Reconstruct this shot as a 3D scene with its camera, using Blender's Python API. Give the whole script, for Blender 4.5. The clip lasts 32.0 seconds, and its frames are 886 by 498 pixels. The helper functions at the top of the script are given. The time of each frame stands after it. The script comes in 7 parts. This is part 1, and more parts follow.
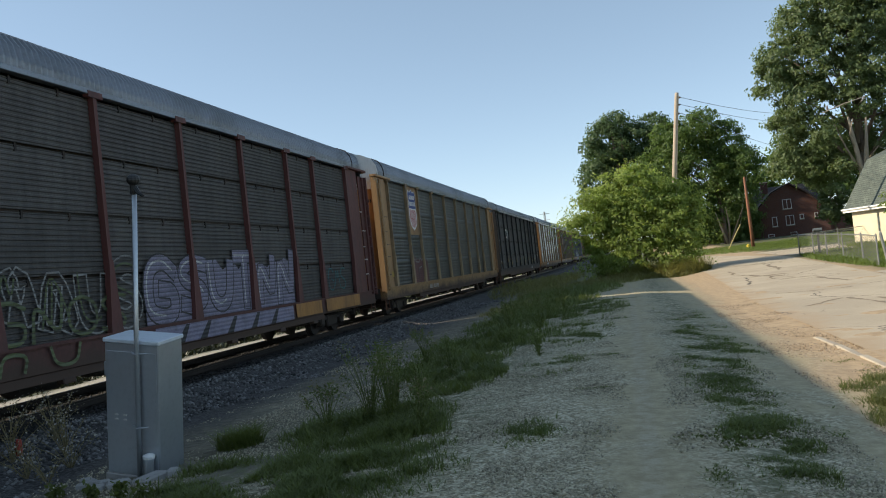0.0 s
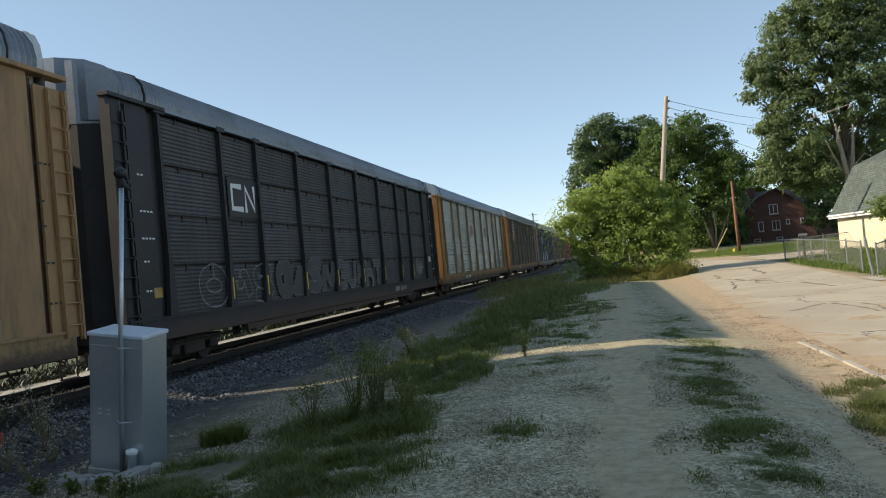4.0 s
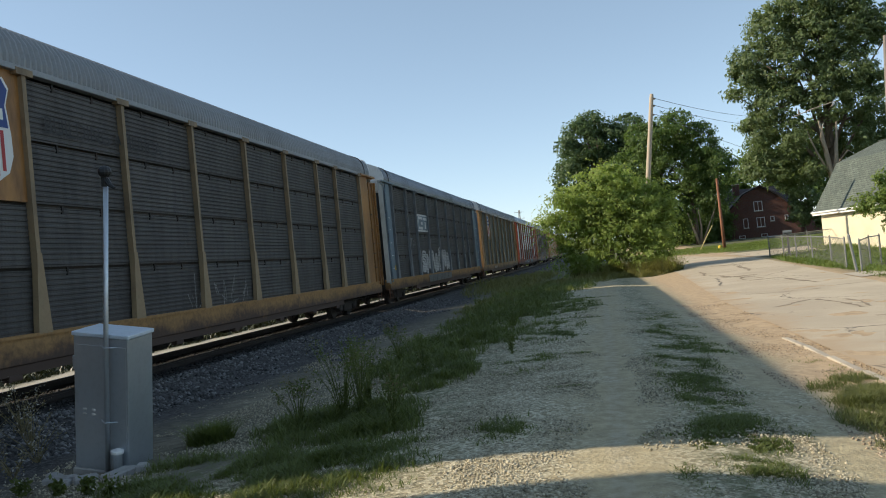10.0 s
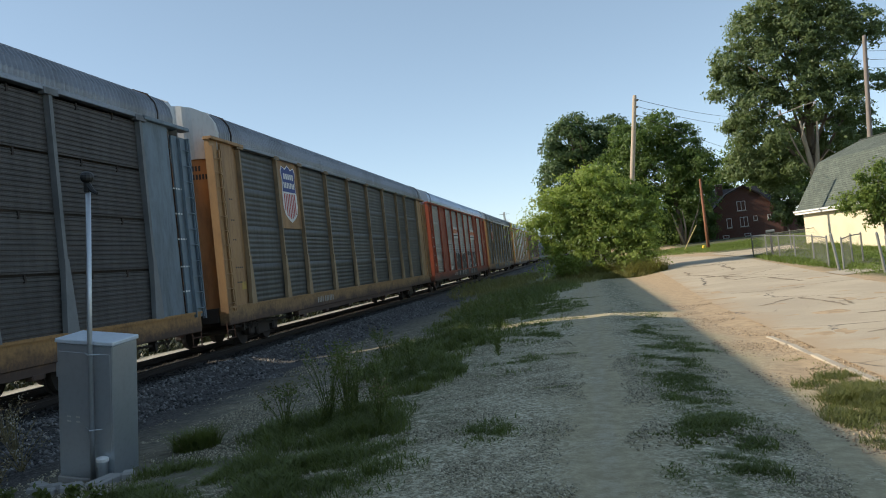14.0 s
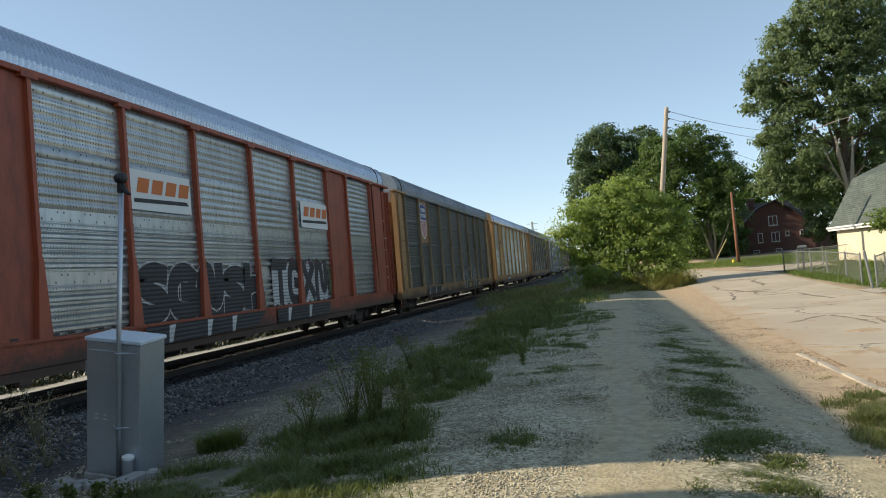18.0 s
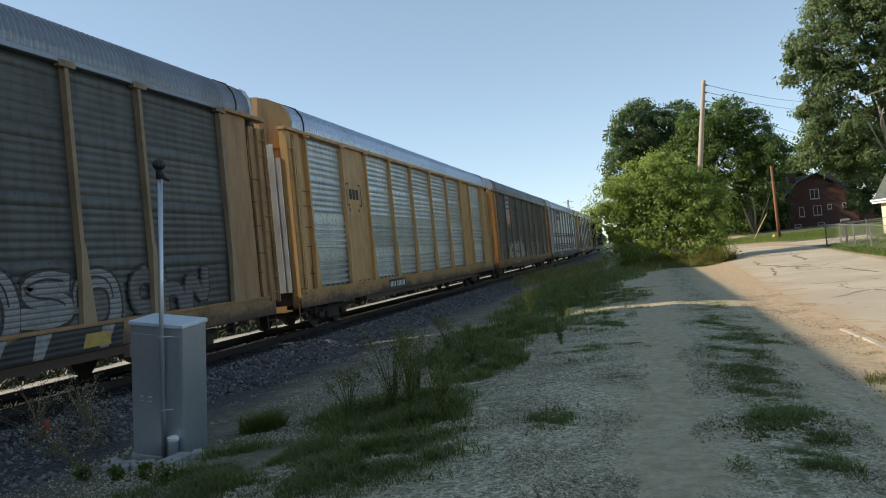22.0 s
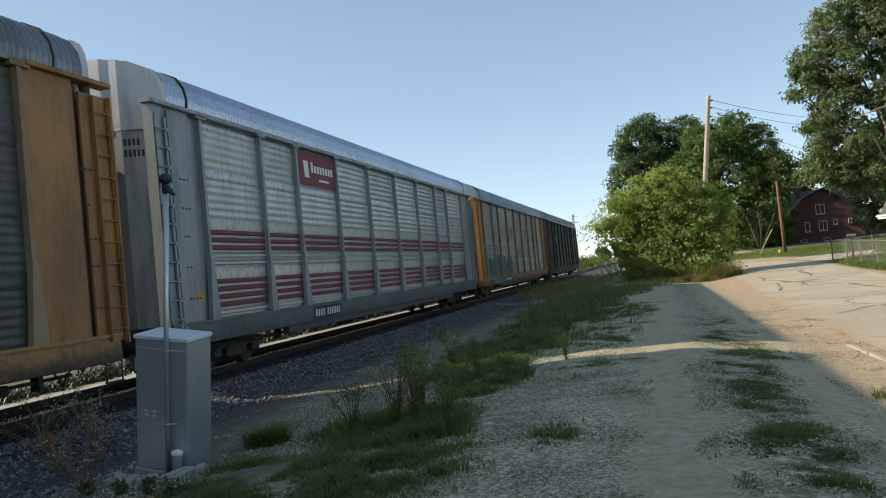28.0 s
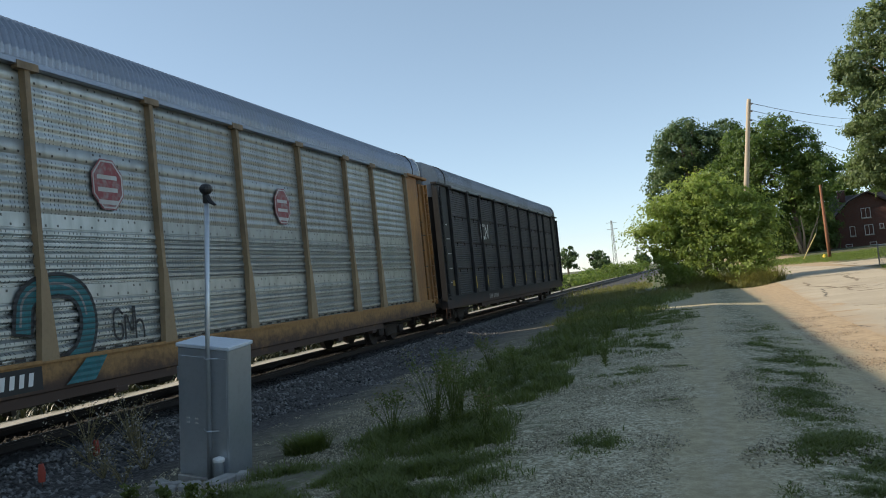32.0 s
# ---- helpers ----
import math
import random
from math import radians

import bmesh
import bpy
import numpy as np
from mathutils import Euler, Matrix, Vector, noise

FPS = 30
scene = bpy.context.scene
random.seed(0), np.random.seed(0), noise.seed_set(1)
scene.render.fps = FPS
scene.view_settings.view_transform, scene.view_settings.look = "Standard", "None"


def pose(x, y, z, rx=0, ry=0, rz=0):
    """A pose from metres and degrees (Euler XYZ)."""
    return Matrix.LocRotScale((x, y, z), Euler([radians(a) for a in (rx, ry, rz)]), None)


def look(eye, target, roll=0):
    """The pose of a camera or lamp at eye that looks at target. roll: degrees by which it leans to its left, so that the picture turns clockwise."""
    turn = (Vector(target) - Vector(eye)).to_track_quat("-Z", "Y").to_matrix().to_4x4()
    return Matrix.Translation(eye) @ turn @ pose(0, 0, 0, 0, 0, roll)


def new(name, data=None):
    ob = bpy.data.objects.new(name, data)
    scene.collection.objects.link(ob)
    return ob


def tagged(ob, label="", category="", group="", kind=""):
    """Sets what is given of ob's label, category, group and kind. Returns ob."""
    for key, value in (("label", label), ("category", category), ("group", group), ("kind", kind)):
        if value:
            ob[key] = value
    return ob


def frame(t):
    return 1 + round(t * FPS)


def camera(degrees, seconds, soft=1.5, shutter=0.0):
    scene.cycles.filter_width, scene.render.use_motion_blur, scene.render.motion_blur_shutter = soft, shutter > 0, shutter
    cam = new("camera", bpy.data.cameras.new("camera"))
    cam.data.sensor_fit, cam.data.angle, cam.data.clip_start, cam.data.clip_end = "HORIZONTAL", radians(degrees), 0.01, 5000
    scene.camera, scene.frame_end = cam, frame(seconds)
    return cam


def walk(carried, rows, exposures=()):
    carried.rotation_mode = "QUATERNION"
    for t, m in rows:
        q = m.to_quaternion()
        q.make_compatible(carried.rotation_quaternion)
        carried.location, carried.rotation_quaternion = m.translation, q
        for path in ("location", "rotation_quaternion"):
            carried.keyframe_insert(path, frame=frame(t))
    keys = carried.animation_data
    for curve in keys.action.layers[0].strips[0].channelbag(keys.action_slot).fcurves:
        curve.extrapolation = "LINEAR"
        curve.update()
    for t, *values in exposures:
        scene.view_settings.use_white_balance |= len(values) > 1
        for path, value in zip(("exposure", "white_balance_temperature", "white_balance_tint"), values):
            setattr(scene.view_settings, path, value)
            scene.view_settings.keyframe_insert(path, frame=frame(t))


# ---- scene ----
# World: y runs along the track, x to the right of it, rail tops at z = 0, metres.
EYE = 1.6
LENS = 56.0
# seconds, pitch, roll, yaw of the hand-held camera
PATH = [
    (0.0, 1.35, 6.21, 12.46),
    (0.5, 1.36, 5.73, 12.15),
    (1.0, 1.29, 5.65, 11.46),
    (1.5, 1.42, 6.31, 11.16),
    (2.0, 1.29, 6.50, 11.41),
    (2.5, 1.12, 6.11, 11.47),
    (4.5, 1.31, 5.21, 11.61),
    (5.0, 1.44, 5.60, 11.79),
    (5.5, 1.30, 5.77, 11.57),
    (6.0, 1.13, 5.84, 11.09),
    (6.5, 0.97, 5.78, 11.02),
    (7.0, 0.83, 5.94, 11.08),
    (7.5, 0.95, 5.99, 10.61),
    (8.0, 1.60, 5.65, 10.22),
    (8.5, 2.08, 5.52, 10.45),
    (9.0, 1.46, 5.54, 10.54),
    (9.5, 0.93, 5.46, 10.61),
    (10.0, 0.97, 5.48, 10.68),
    (10.5, 0.81, 5.71, 10.70),
    (11.0, 0.47, 5.99, 10.49),
    (11.5, 0.32, 6.33, 10.19),
    (12.0, 0.61, 6.45, 9.64),
    (12.5, 1.03, 6.26, 9.48),
    (13.0, 1.25, 5.97, 9.20),
    (13.5, 1.15, 6.00, 9.22),
    (14.0, 1.05, 6.08, 9.69),
    (14.5, 1.38, 6.12, 9.88),
    (15.0, 1.39, 5.83, 10.27),
    (15.5, 1.06, 5.60, 11.14),
    (17.5, 1.67, 4.91, 11.55),
    (18.0, 1.76, 4.69, 11.53),
    (18.5, 1.54, 4.30, 11.59),
    (19.0, 1.67, 4.12, 11.64),
    (19.5, 2.05, 4.58, 12.26),
    (20.0, 2.18, 5.23, 12.50),
    (20.5, 2.46, 5.42, 13.02),
    (21.0, 2.65, 5.64, 14.57),
    (21.5, 1.86, 5.80, 15.54),
    (22.0, 0.62, 5.62, 14.01),
    (22.5, 0.09, 5.41, 13.18),
    (23.0, 0.51, 5.90, 13.65),
    (23.5, 0.68, 6.24, 13.59),
    (24.0, 0.88, 6.12, 13.12),
    (24.5, 1.28, 5.96, 13.33),
    (25.0, 1.17, 5.63, 13.30),
    (25.5, 1.00, 5.27, 13.03),
    (27.5, 1.19, 5.20, 13.91),
    (28.0, 1.65, 5.50, 14.35),
    (28.5, 2.19, 5.48, 14.65),
    (29.0, 2.28, 5.76, 15.55),
    (29.5, 1.98, 6.01, 16.25),
    (30.0, 1.83, 5.98, 16.58),
    (30.5, 1.92, 5.97, 16.69),
    (31.0, 2.21, 5.97, 16.49),
    (31.5, 2.42, 6.00, 16.66),
    (32.0, 2.42, 5.83, 16.95),
]
cam = camera(LENS, 32.0, soft=1.0)
walk(cam, [(t, pose(0, 0, EYE, 90 + p, r, w)) for t, p, r, w in PATH])
scene.view_settings.exposure = 0.45

# ---- light: low sun behind the train, clear sky ----
SUN_ELEV, SUN_TURN = 28.7, 10.0
world = bpy.data.worlds.new("sky")
scene.world = world
world.use_nodes = True
wn = world.node_tree
sky = wn.nodes.new("ShaderNodeTexSky")
sky.sky_type, sky.sun_disc = "NISHITA", False
sky.sun_elevation, sky.sun_rotation = radians(SUN_ELEV), radians(270 - SUN_TURN)
sky.altitude = 1900.0
sky.air_density, sky.dust_density, sky.ozone_density = 0.9, 0.45, 1.0
tone = wn.nodes.new("ShaderNodeHueSaturation")
tone.inputs["Saturation"].default_value = 0.78
tone.inputs["Hue"].default_value = 0.489
wn.links.new(sky.outputs[0], tone.inputs["Color"])
haze = wn.nodes.new("ShaderNodeMix")
haze.data_type = "RGBA"
haze.inputs[0].default_value = 0.3
haze.inputs[7].default_value = (1.62, 2.45, 3.35, 1.0)
wn.links.new(tone.outputs[0], haze.inputs[6])
wn.links.new(haze.outputs[2], wn.nodes["Background"].inputs[0])
wn.nodes["Background"].inputs[1].default_value = 0.14
sun = new("sun", bpy.data.lights.new("sun", "SUN"))
sun.data.energy, sun.data.angle, sun.data.color = 4.7, radians(0.6), (1.0, 0.86, 0.66)
ce, se = math.cos(radians(SUN_ELEV)), math.sin(radians(SUN_ELEV))
sun_way = Vector((math.cos(radians(SUN_TURN)) * ce, math.sin(radians(SUN_TURN)) * ce, -se))
sun.matrix_world = look((-60, -10, 40), Vector((-60, -10, 40)) + sun_way)

# ---- materials ----
def nodes_of(name):
    m = bpy.data.materials.new(name)
    m.use_nodes = True
    t = m.node_tree
    return m, t, t.nodes["Principled BSDF"]


def noise_tex(t, scale, detail=4.0, rough=0.6, vec=None, stretch=None):
    n = t.nodes.new("ShaderNodeTexNoise")
    n.inputs["Scale"].default_value, n.inputs["Detail"].default_value, n.inputs["Roughness"].default_value = scale, detail, rough
    if vec is None:
        vec = t.nodes.new("ShaderNodeTexCoord").outputs["Object"]
    if stretch:
        mp = t.nodes.new("ShaderNodeMapping")
        mp.inputs["Scale"].default_value = stretch
        t.links.new(vec, mp.inputs[0])
        vec = mp.outputs[0]
    t.links.new(vec, n.inputs["Vector"])
    return n.outputs["Fac"]


def ramp(t, fac, lo, hi):
    r = t.nodes.new("ShaderNodeMapRange")
    r.interpolation_type = "SMOOTHSTEP"
    r.inputs["From Min"].default_value, r.inputs["From Max"].default_value = lo, hi
    t.links.new(fac, r.inputs["Value"])
    return r.outputs["Result"]


def mix(t, fac, a, b, mode="MIX"):
    m = t.nodes.new("ShaderNodeMix")
    m.data_type, m.blend_type = "RGBA", mode
    for sock, v in ((m.inputs["Factor"], fac), (m.inputs["A"], a), (m.inputs["B"], b)):
        if isinstance(v, (tuple, list)):
            sock.default_value = (*v, 1.0)
        elif isinstance(v, (int, float)):
            sock.default_value = v
        else:
            t.links.new(v, sock)
    return m.outputs["Result"]


def math_node(t, op, a, b=0.0):
    m = t.nodes.new("ShaderNodeMath")
    m.operation = op
    for sock, v in zip(m.inputs, (a, b)):
        if isinstance(v, (int, float)):
            sock.default_value = v
        else:
            t.links.new(v, sock)
    return m.outputs[0]


def bump(t, p, fac, strength, dist):
    b = t.nodes.new("ShaderNodeBump")
    b.inputs["Strength"].default_value, b.inputs["Distance"].default_value = strength, dist
    t.links.new(fac, b.inputs["Height"])
    t.links.new(b.outputs[0], p.inputs["Normal"])


def surface(name, col, worn=None, rough=0.7, metal=0.0, big=0.8, fine=18.0, amount=0.6, relief=0.15, depth=0.01, stretch=None, piece=0.0, streaks=False):
    """A weathered surface: a base colour, a worn colour in large patches, fine grain and relief."""
    m, t, p = nodes_of(name)
    worn = worn or tuple(c * 0.7 for c in col)
    a = noise_tex(t, big, 5.0, 0.65, stretch=stretch)
    b = noise_tex(t, fine, 3.0, 0.6, stretch=stretch)
    c = mix(t, math_node(t, "MULTIPLY", ramp(t, a, 0.42, 0.68), amount), col, worn)
    c = mix(t, math_node(t, "MULTIPLY", ramp(t, b, 0.45, 0.75), (0.14 if streaks else 0.35) * amount), c, tuple(0.6 * x for x in worn))
    if piece:
        info = t.nodes.new("ShaderNodeObjectInfo")
        f = math_node(t, "MULTIPLY_ADD", info.outputs["Random"], 2 * piece)
        t.nodes[-1].inputs[2].default_value = 1 - piece
        h = t.nodes.new("ShaderNodeHueSaturation")
        t.links.new(f, h.inputs["Value"])
        t.links.new(c, h.inputs["Color"])
        c = h.outputs[0]
    if streaks:
        s = noise_tex(t, 2.2, 5.0, 0.65, stretch=(1.6, 1.6, 0.3))
        c = mix(t, math_node(t, "MULTIPLY", ramp(t, s, 0.44, 0.74), 0.5), c, tuple(0.4 * x for x in worn))
    t.links.new(c, p.inputs["Base Color"])
    p.inputs["Roughness"].default_value, p.inputs["Metallic"].default_value = rough, metal
    t.links.new(math_node(t, "MULTIPLY_ADD", b, 0.25), p.inputs["Roughness"])
    t.nodes[-1].inputs[2].default_value = rough - 0.12
    bump(t, p, b, relief, depth)
    return m


def plain(name, col, rough=0.6, metal=0.0):
    m, t, p = nodes_of(name)
    p.inputs["Base Color"].default_value = (*col, 1)
    p.inputs["Roughness"].default_value, p.inputs["Metallic"].default_value = rough, metal
    return m


def rack_panel(name, col, grime, metal, rough, holes=0.55, bolts=0.9):
    """Perforated galvanised sheet: rows of small holes, dust streaks running down, per-sheet tone."""
    m, t, p = nodes_of(name)
    pos = t.nodes.new("ShaderNodeTexCoord").outputs["Object"]
    sep = t.nodes.new("ShaderNodeSeparateXYZ")
    t.links.new(pos, sep.inputs[0])
    hy = math_node(t, "PINGPONG", sep.outputs["Y"], 0.038)
    hz = math_node(t, "PINGPONG", sep.outputs["Z"], 0.0345)
    hole = math_node(t, "MULTIPLY", math_node(t, "LESS_THAN", hy, 0.0095), math_node(t, "LESS_THAN", hz, 0.0175))
    hole = math_node(t, "MULTIPLY", hole, math_node(t, "LESS_THAN", sep.outputs["Z"], 0.80))
    hole = math_node(t, "MULTIPLY", hole, ramp(t, noise_tex(t, 1.0, 2.0, 0.7, stretch=(1, 7.0, 0.35)), 0.4, 0.5))
    bolt = None
    for level, shift in ((0.862, 0.24), (0.985, 0.08)):
        lap = math_node(t, "LESS_THAN", math_node(t, "ABSOLUTE", math_node(t, "SUBTRACT", sep.outputs["Z"], level)), 0.018)
        by = math_node(t, "LESS_THAN", math_node(t, "ABSOLUTE", math_node(t, "SUBTRACT", math_node(t, "PINGPONG", sep.outputs["Y"], 0.36), shift)), 0.018)
        both = math_node(t, "MULTIPLY", lap, by)
        bolt = both if bolt is None else math_node(t, "ADD", bolt, both)
    patch = noise_tex(t, 1.3, 4.0, 0.6)
    streak = noise_tex(t, 2.0, 4.0, 0.6, stretch=(1, 2.5, 0.5))
    fine = noise_tex(t, 45.0, 2.0, 0.5)
    c = mix(t, math_node(t, "MULTIPLY", ramp(t, streak, 0.4, 0.75), 0.8), col, grime)
    c = mix(t, math_node(t, "MULTIPLY", ramp(t, patch, 0.45, 0.7), 0.5), c, grime)
    info = t.nodes.new("ShaderNodeObjectInfo")
    h = t.nodes.new("ShaderNodeHueSaturation")
    v = math_node(t, "MULTIPLY_ADD", info.outputs["Random"], 0.3)
    t.nodes[-1].inputs[2].default_value = 0.85
    t.links.new(v, h.inputs["Value"])
    t.links.new(c, h.inputs["Color"])
    drift = noise_tex(t, 0.9, 3.0, 0.6)
    c = mix(t, math_node(t, "MULTIPLY", hole, math_node(t, "MULTIPLY", ramp(t, drift, 0.2, 0.5), holes)), h.outputs[0], tuple(0.18 * v for v in grime))
    c = mix(t, math_node(t, "MULTIPLY", bolt, bolts), c, (0.03, 0.027, 0.025))
    t.links.new(c, p.inputs["Base Color"])
    p.inputs["Metallic"].default_value = metal
    t.links.new(math_node(t, "MULTIPLY_ADD", fine, 0.3), p.inputs["Roughness"])
    t.nodes[-1].inputs[2].default_value = rough - 0.15
    bump(t, p, patch, 0.25, 0.03)
    return m


def leaf_mat(name, dark, light, trans=0.35):
    m, t, p = nodes_of(name)
    geo = t.nodes.new("ShaderNodeNewGeometry")
    big = noise_tex(t, 0.35, 3.0, 0.6)
    f = math_node(t, "ADD", math_node(t, "MULTIPLY", geo.outputs["Random Per Island"], 0.6), math_node(t, "MULTIPLY", ramp(t, big, 0.35, 0.65), 0.4))
    c = mix(t, f, dark, light)
    t.links.new(c, p.inputs["Base Color"])
    p.inputs["Roughness"].default_value = 0.5
    p.inputs["Specular IOR Level"].default_value = 0.35
    tr = t.nodes.new("ShaderNodeBsdfTranslucent")
    t.links.new(mix(t, 0.5, c, (light[0] * 1.6, light[1] * 1.7, light[2] * 0.8)), tr.inputs["Color"])
    ms = t.nodes.new("ShaderNodeMixShader")
    ms.inputs[0].default_value = trans
    t.links.new(p.outputs[0], ms.inputs[1])
    t.links.new(tr.outputs[0], ms.inputs[2])
    t.links.new(ms.outputs[0], t.nodes["Material Output"].inputs[0])
    return m


YELLOW = surface("rack yellow paint", (0.37, 0.175, 0.045), (0.15, 0.07, 0.03), 0.55, big=0.7, amount=0.8, stretch=(1, 1, 0.4), streaks=True)
TAN = surface("faded rack yellow paint", (0.355, 0.205, 0.088), (0.17, 0.1, 0.052), 0.6, amount=0.8, stretch=(1, 1, 0.4), streaks=True)
GOLD = surface("bright rack yellow paint", (0.50, 0.29, 0.11), (0.30, 0.165, 0.07), 0.5, amount=0.6, stretch=(1, 1, 0.4), streaks=True)
ORANGE = surface("orange red paint", (0.33, 0.07, 0.03), (0.15, 0.04, 0.025), 0.55, amount=0.7, stretch=(1, 1, 0.4), streaks=True)
MAROON = surface("brown red paint", (0.11, 0.035, 0.03), (0.06, 0.03, 0.028), 0.65, amount=0.8, stretch=(1, 1, 0.4), streaks=True)
BLACKP = surface("black paint", (0.014, 0.014, 0.016), (0.03, 0.028, 0.026), 0.6, amount=0.7)
BLUEP = surface("faded blue paint", (0.15, 0.20, 0.24), (0.07, 0.085, 0.095), 0.55, amount=0.8, stretch=(1, 1, 0.4), streaks=True)
SILVERP = surface("pale grey paint", (0.27, 0.29, 0.295), (0.15, 0.16, 0.165), 0.45, 0.3, amount=0.6, stretch=(1, 1, 0.4), streaks=True)
WHITEP = surface("dirty white paint", (0.56, 0.56, 0.55), (0.33, 0.32, 0.3), 0.6, amount=0.6, stretch=(1, 1, 0.3))
ENDPAINT = surface("ochre brown end paint", (0.35, 0.165, 0.05), (0.18, 0.085, 0.035), 0.6, amount=0.8, stretch=(1, 1, 0.4), streaks=True)
UNDER = surface("greasy dark steel and gap backing", (0.03, 0.026, 0.023), (0.06, 0.04, 0.03), 0.7, 0.2)
RUST = surface("rusty steel", (0.11, 0.055, 0.035), (0.05, 0.03, 0.025), 0.7, 0.3, fine=30)
ROOFLIGHT = surface("bright galvanised roof sheet", (0.46, 0.52, 0.62), (0.36, 0.39, 0.43), 0.3, 0.85, big=0.5, amount=0.5)
ROOFPALE = surface("pale weathered roof sheet", (0.27, 0.28, 0.29), (0.2, 0.2, 0.2), 0.55, 0.25, big=0.5, amount=0.6)
ROOF = surface("galvanised roof sheet", (0.26, 0.29, 0.345), (0.24, 0.25, 0.26), 0.34, 0.8, big=0.5, amount=0.6)
ROOFDARK = surface("grimy galvanised roof sheet", (0.23, 0.245, 0.27), (0.15, 0.155, 0.16), 0.38, 0.7, big=0.5, amount=0.7)
PANEL_DARK = rack_panel("dusty grey green sheet", (0.088, 0.092, 0.086), (0.048, 0.048, 0.044), 0.3, 0.5, 0.18, 0.6)
PANEL_GREY = rack_panel("sooty grey sheet", (0.078, 0.074, 0.069), (0.043, 0.04, 0.038), 0.1, 0.65, 0.3, 0.0)
PANEL_BLACK = rack_panel("blackened sheet", (0.068, 0.068, 0.072), (0.038, 0.038, 0.039), 0.1, 0.6, 0.3, 0.0)
PANEL_MID = rack_panel("weathered galvanised sheet", (0.42, 0.445, 0.435), (0.27, 0.29, 0.28), 0.6, 0.4, 0.95)
PANEL_PALE = rack_panel("pale green-grey sheet", (0.54, 0.575, 0.555), (0.37, 0.395, 0.385), 0.6, 0.36, 0.6)
PANEL_BRIGHT = rack_panel("clean galvanised sheet", (0.66, 0.70, 0.71), (0.47, 0.495, 0.505), 0.7, 0.34, 0.95)
PANEL_LIGHT = rack_panel("bright galvanised sheet", (0.46, 0.49, 0.495), (0.33, 0.35, 0.355), 0.7, 0.36, 0.95)


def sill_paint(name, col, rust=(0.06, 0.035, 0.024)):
    """Painted sill steel with grime, blending to a dark tone towards the lower flange with a ragged edge."""
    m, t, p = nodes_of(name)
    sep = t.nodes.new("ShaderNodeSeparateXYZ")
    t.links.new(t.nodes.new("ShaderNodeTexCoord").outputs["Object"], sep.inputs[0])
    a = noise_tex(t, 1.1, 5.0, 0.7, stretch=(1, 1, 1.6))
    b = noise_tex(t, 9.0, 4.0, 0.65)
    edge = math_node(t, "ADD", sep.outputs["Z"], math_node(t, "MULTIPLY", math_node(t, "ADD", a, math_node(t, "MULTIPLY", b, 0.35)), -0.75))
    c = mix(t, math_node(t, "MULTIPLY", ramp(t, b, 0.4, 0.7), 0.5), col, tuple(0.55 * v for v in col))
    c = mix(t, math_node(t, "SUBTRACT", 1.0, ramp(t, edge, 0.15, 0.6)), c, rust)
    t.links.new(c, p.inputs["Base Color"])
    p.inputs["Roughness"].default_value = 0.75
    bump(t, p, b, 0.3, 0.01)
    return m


MARK_WHITE = plain("white marking paint", (0.7, 0.7, 0.68))
MARK_BLACK = plain("black marking paint", (0.02, 0.02, 0.02))
MARK_RED = plain("red marking paint", (0.4, 0.04, 0.04))
MARK_WORN = surface("worn dull red paint", (0.27, 0.06, 0.065), (0.3, 0.26, 0.25), 0.6, big=6.0, amount=0.8)
MARK_BLUE = plain("blue marking paint", (0.03, 0.06, 0.22))
MARK_WINE = plain("wine red marking paint", (0.16, 0.025, 0.04))


def spray(name, col):
    """Weathered spray paint over ribbed sheet, with the shade of the rib grooves painted in as dark lines."""
    m, t, p = nodes_of(name)
    sep = t.nodes.new("ShaderNodeSeparateXYZ")
    t.links.new(t.nodes.new("ShaderNodeTexCoord").outputs["Object"], sep.inputs[0])
    rib = math_node(t, "PINGPONG", math_node(t, "SUBTRACT", sep.outputs["Z"], 1.12), 0.0436)
    s = noise_tex(t, 3.0, 4.0, 0.6)
    f = noise_tex(t, 30.0, 3.0, 0.6)
    c = mix(t, math_node(t, "MULTIPLY", ramp(t, s, 0.4, 0.7), 0.5), col, tuple(0.4 * v for v in col))
    c = mix(t, math_node(t, "MULTIPLY", ramp(t, f, 0.45, 0.7), 0.4), c, (0.05, 0.05, 0.05))
    c = mix(t, math_node(t, "MULTIPLY", math_node(t, "LESS_THAN", rib, 0.011), math_node(t, "GREATER_THAN", sep.outputs["Z"], 1.12)), c, tuple(0.3 * v + 0.02 for v in col))
    t.links.new(c, p.inputs["Base Color"])
    p.inputs["Roughness"].default_value = 0.6
    bump(t, p, rib, 0.6, 0.3)
    return m


MARK_TEAL = spray("teal spray paint", (0.02, 0.155, 0.175))
MARK_LILAC = spray("lilac spray paint", (0.22, 0.205, 0.285))
SPRAY_WHITE = spray("white spray paint", (0.55, 0.55, 0.54))
SPRAY_GREY = spray("grey-white spray paint", (0.25, 0.25, 0.24))
SPRAY_DIM = spray("dim grey spray paint", (0.13, 0.13, 0.125))
SPRAY_BLACK = spray("black spray paint", (0.02, 0.02, 0.022))
MARK_ORANGE = plain("orange marking paint", (0.55, 0.15, 0.03))
MARK_DULL = surface("grimy yellow placard", (0.42, 0.28, 0.06), (0.22, 0.15, 0.05), 0.6, big=5.0)
SOOT = surface("worn black stencil paint", (0.035, 0.035, 0.035), (0.07, 0.07, 0.065), 0.7, big=6.0)
MARK_FADED = surface("faded stencil paint", (0.36, 0.35, 0.33), (0.18, 0.17, 0.16), 0.6, big=6.0)
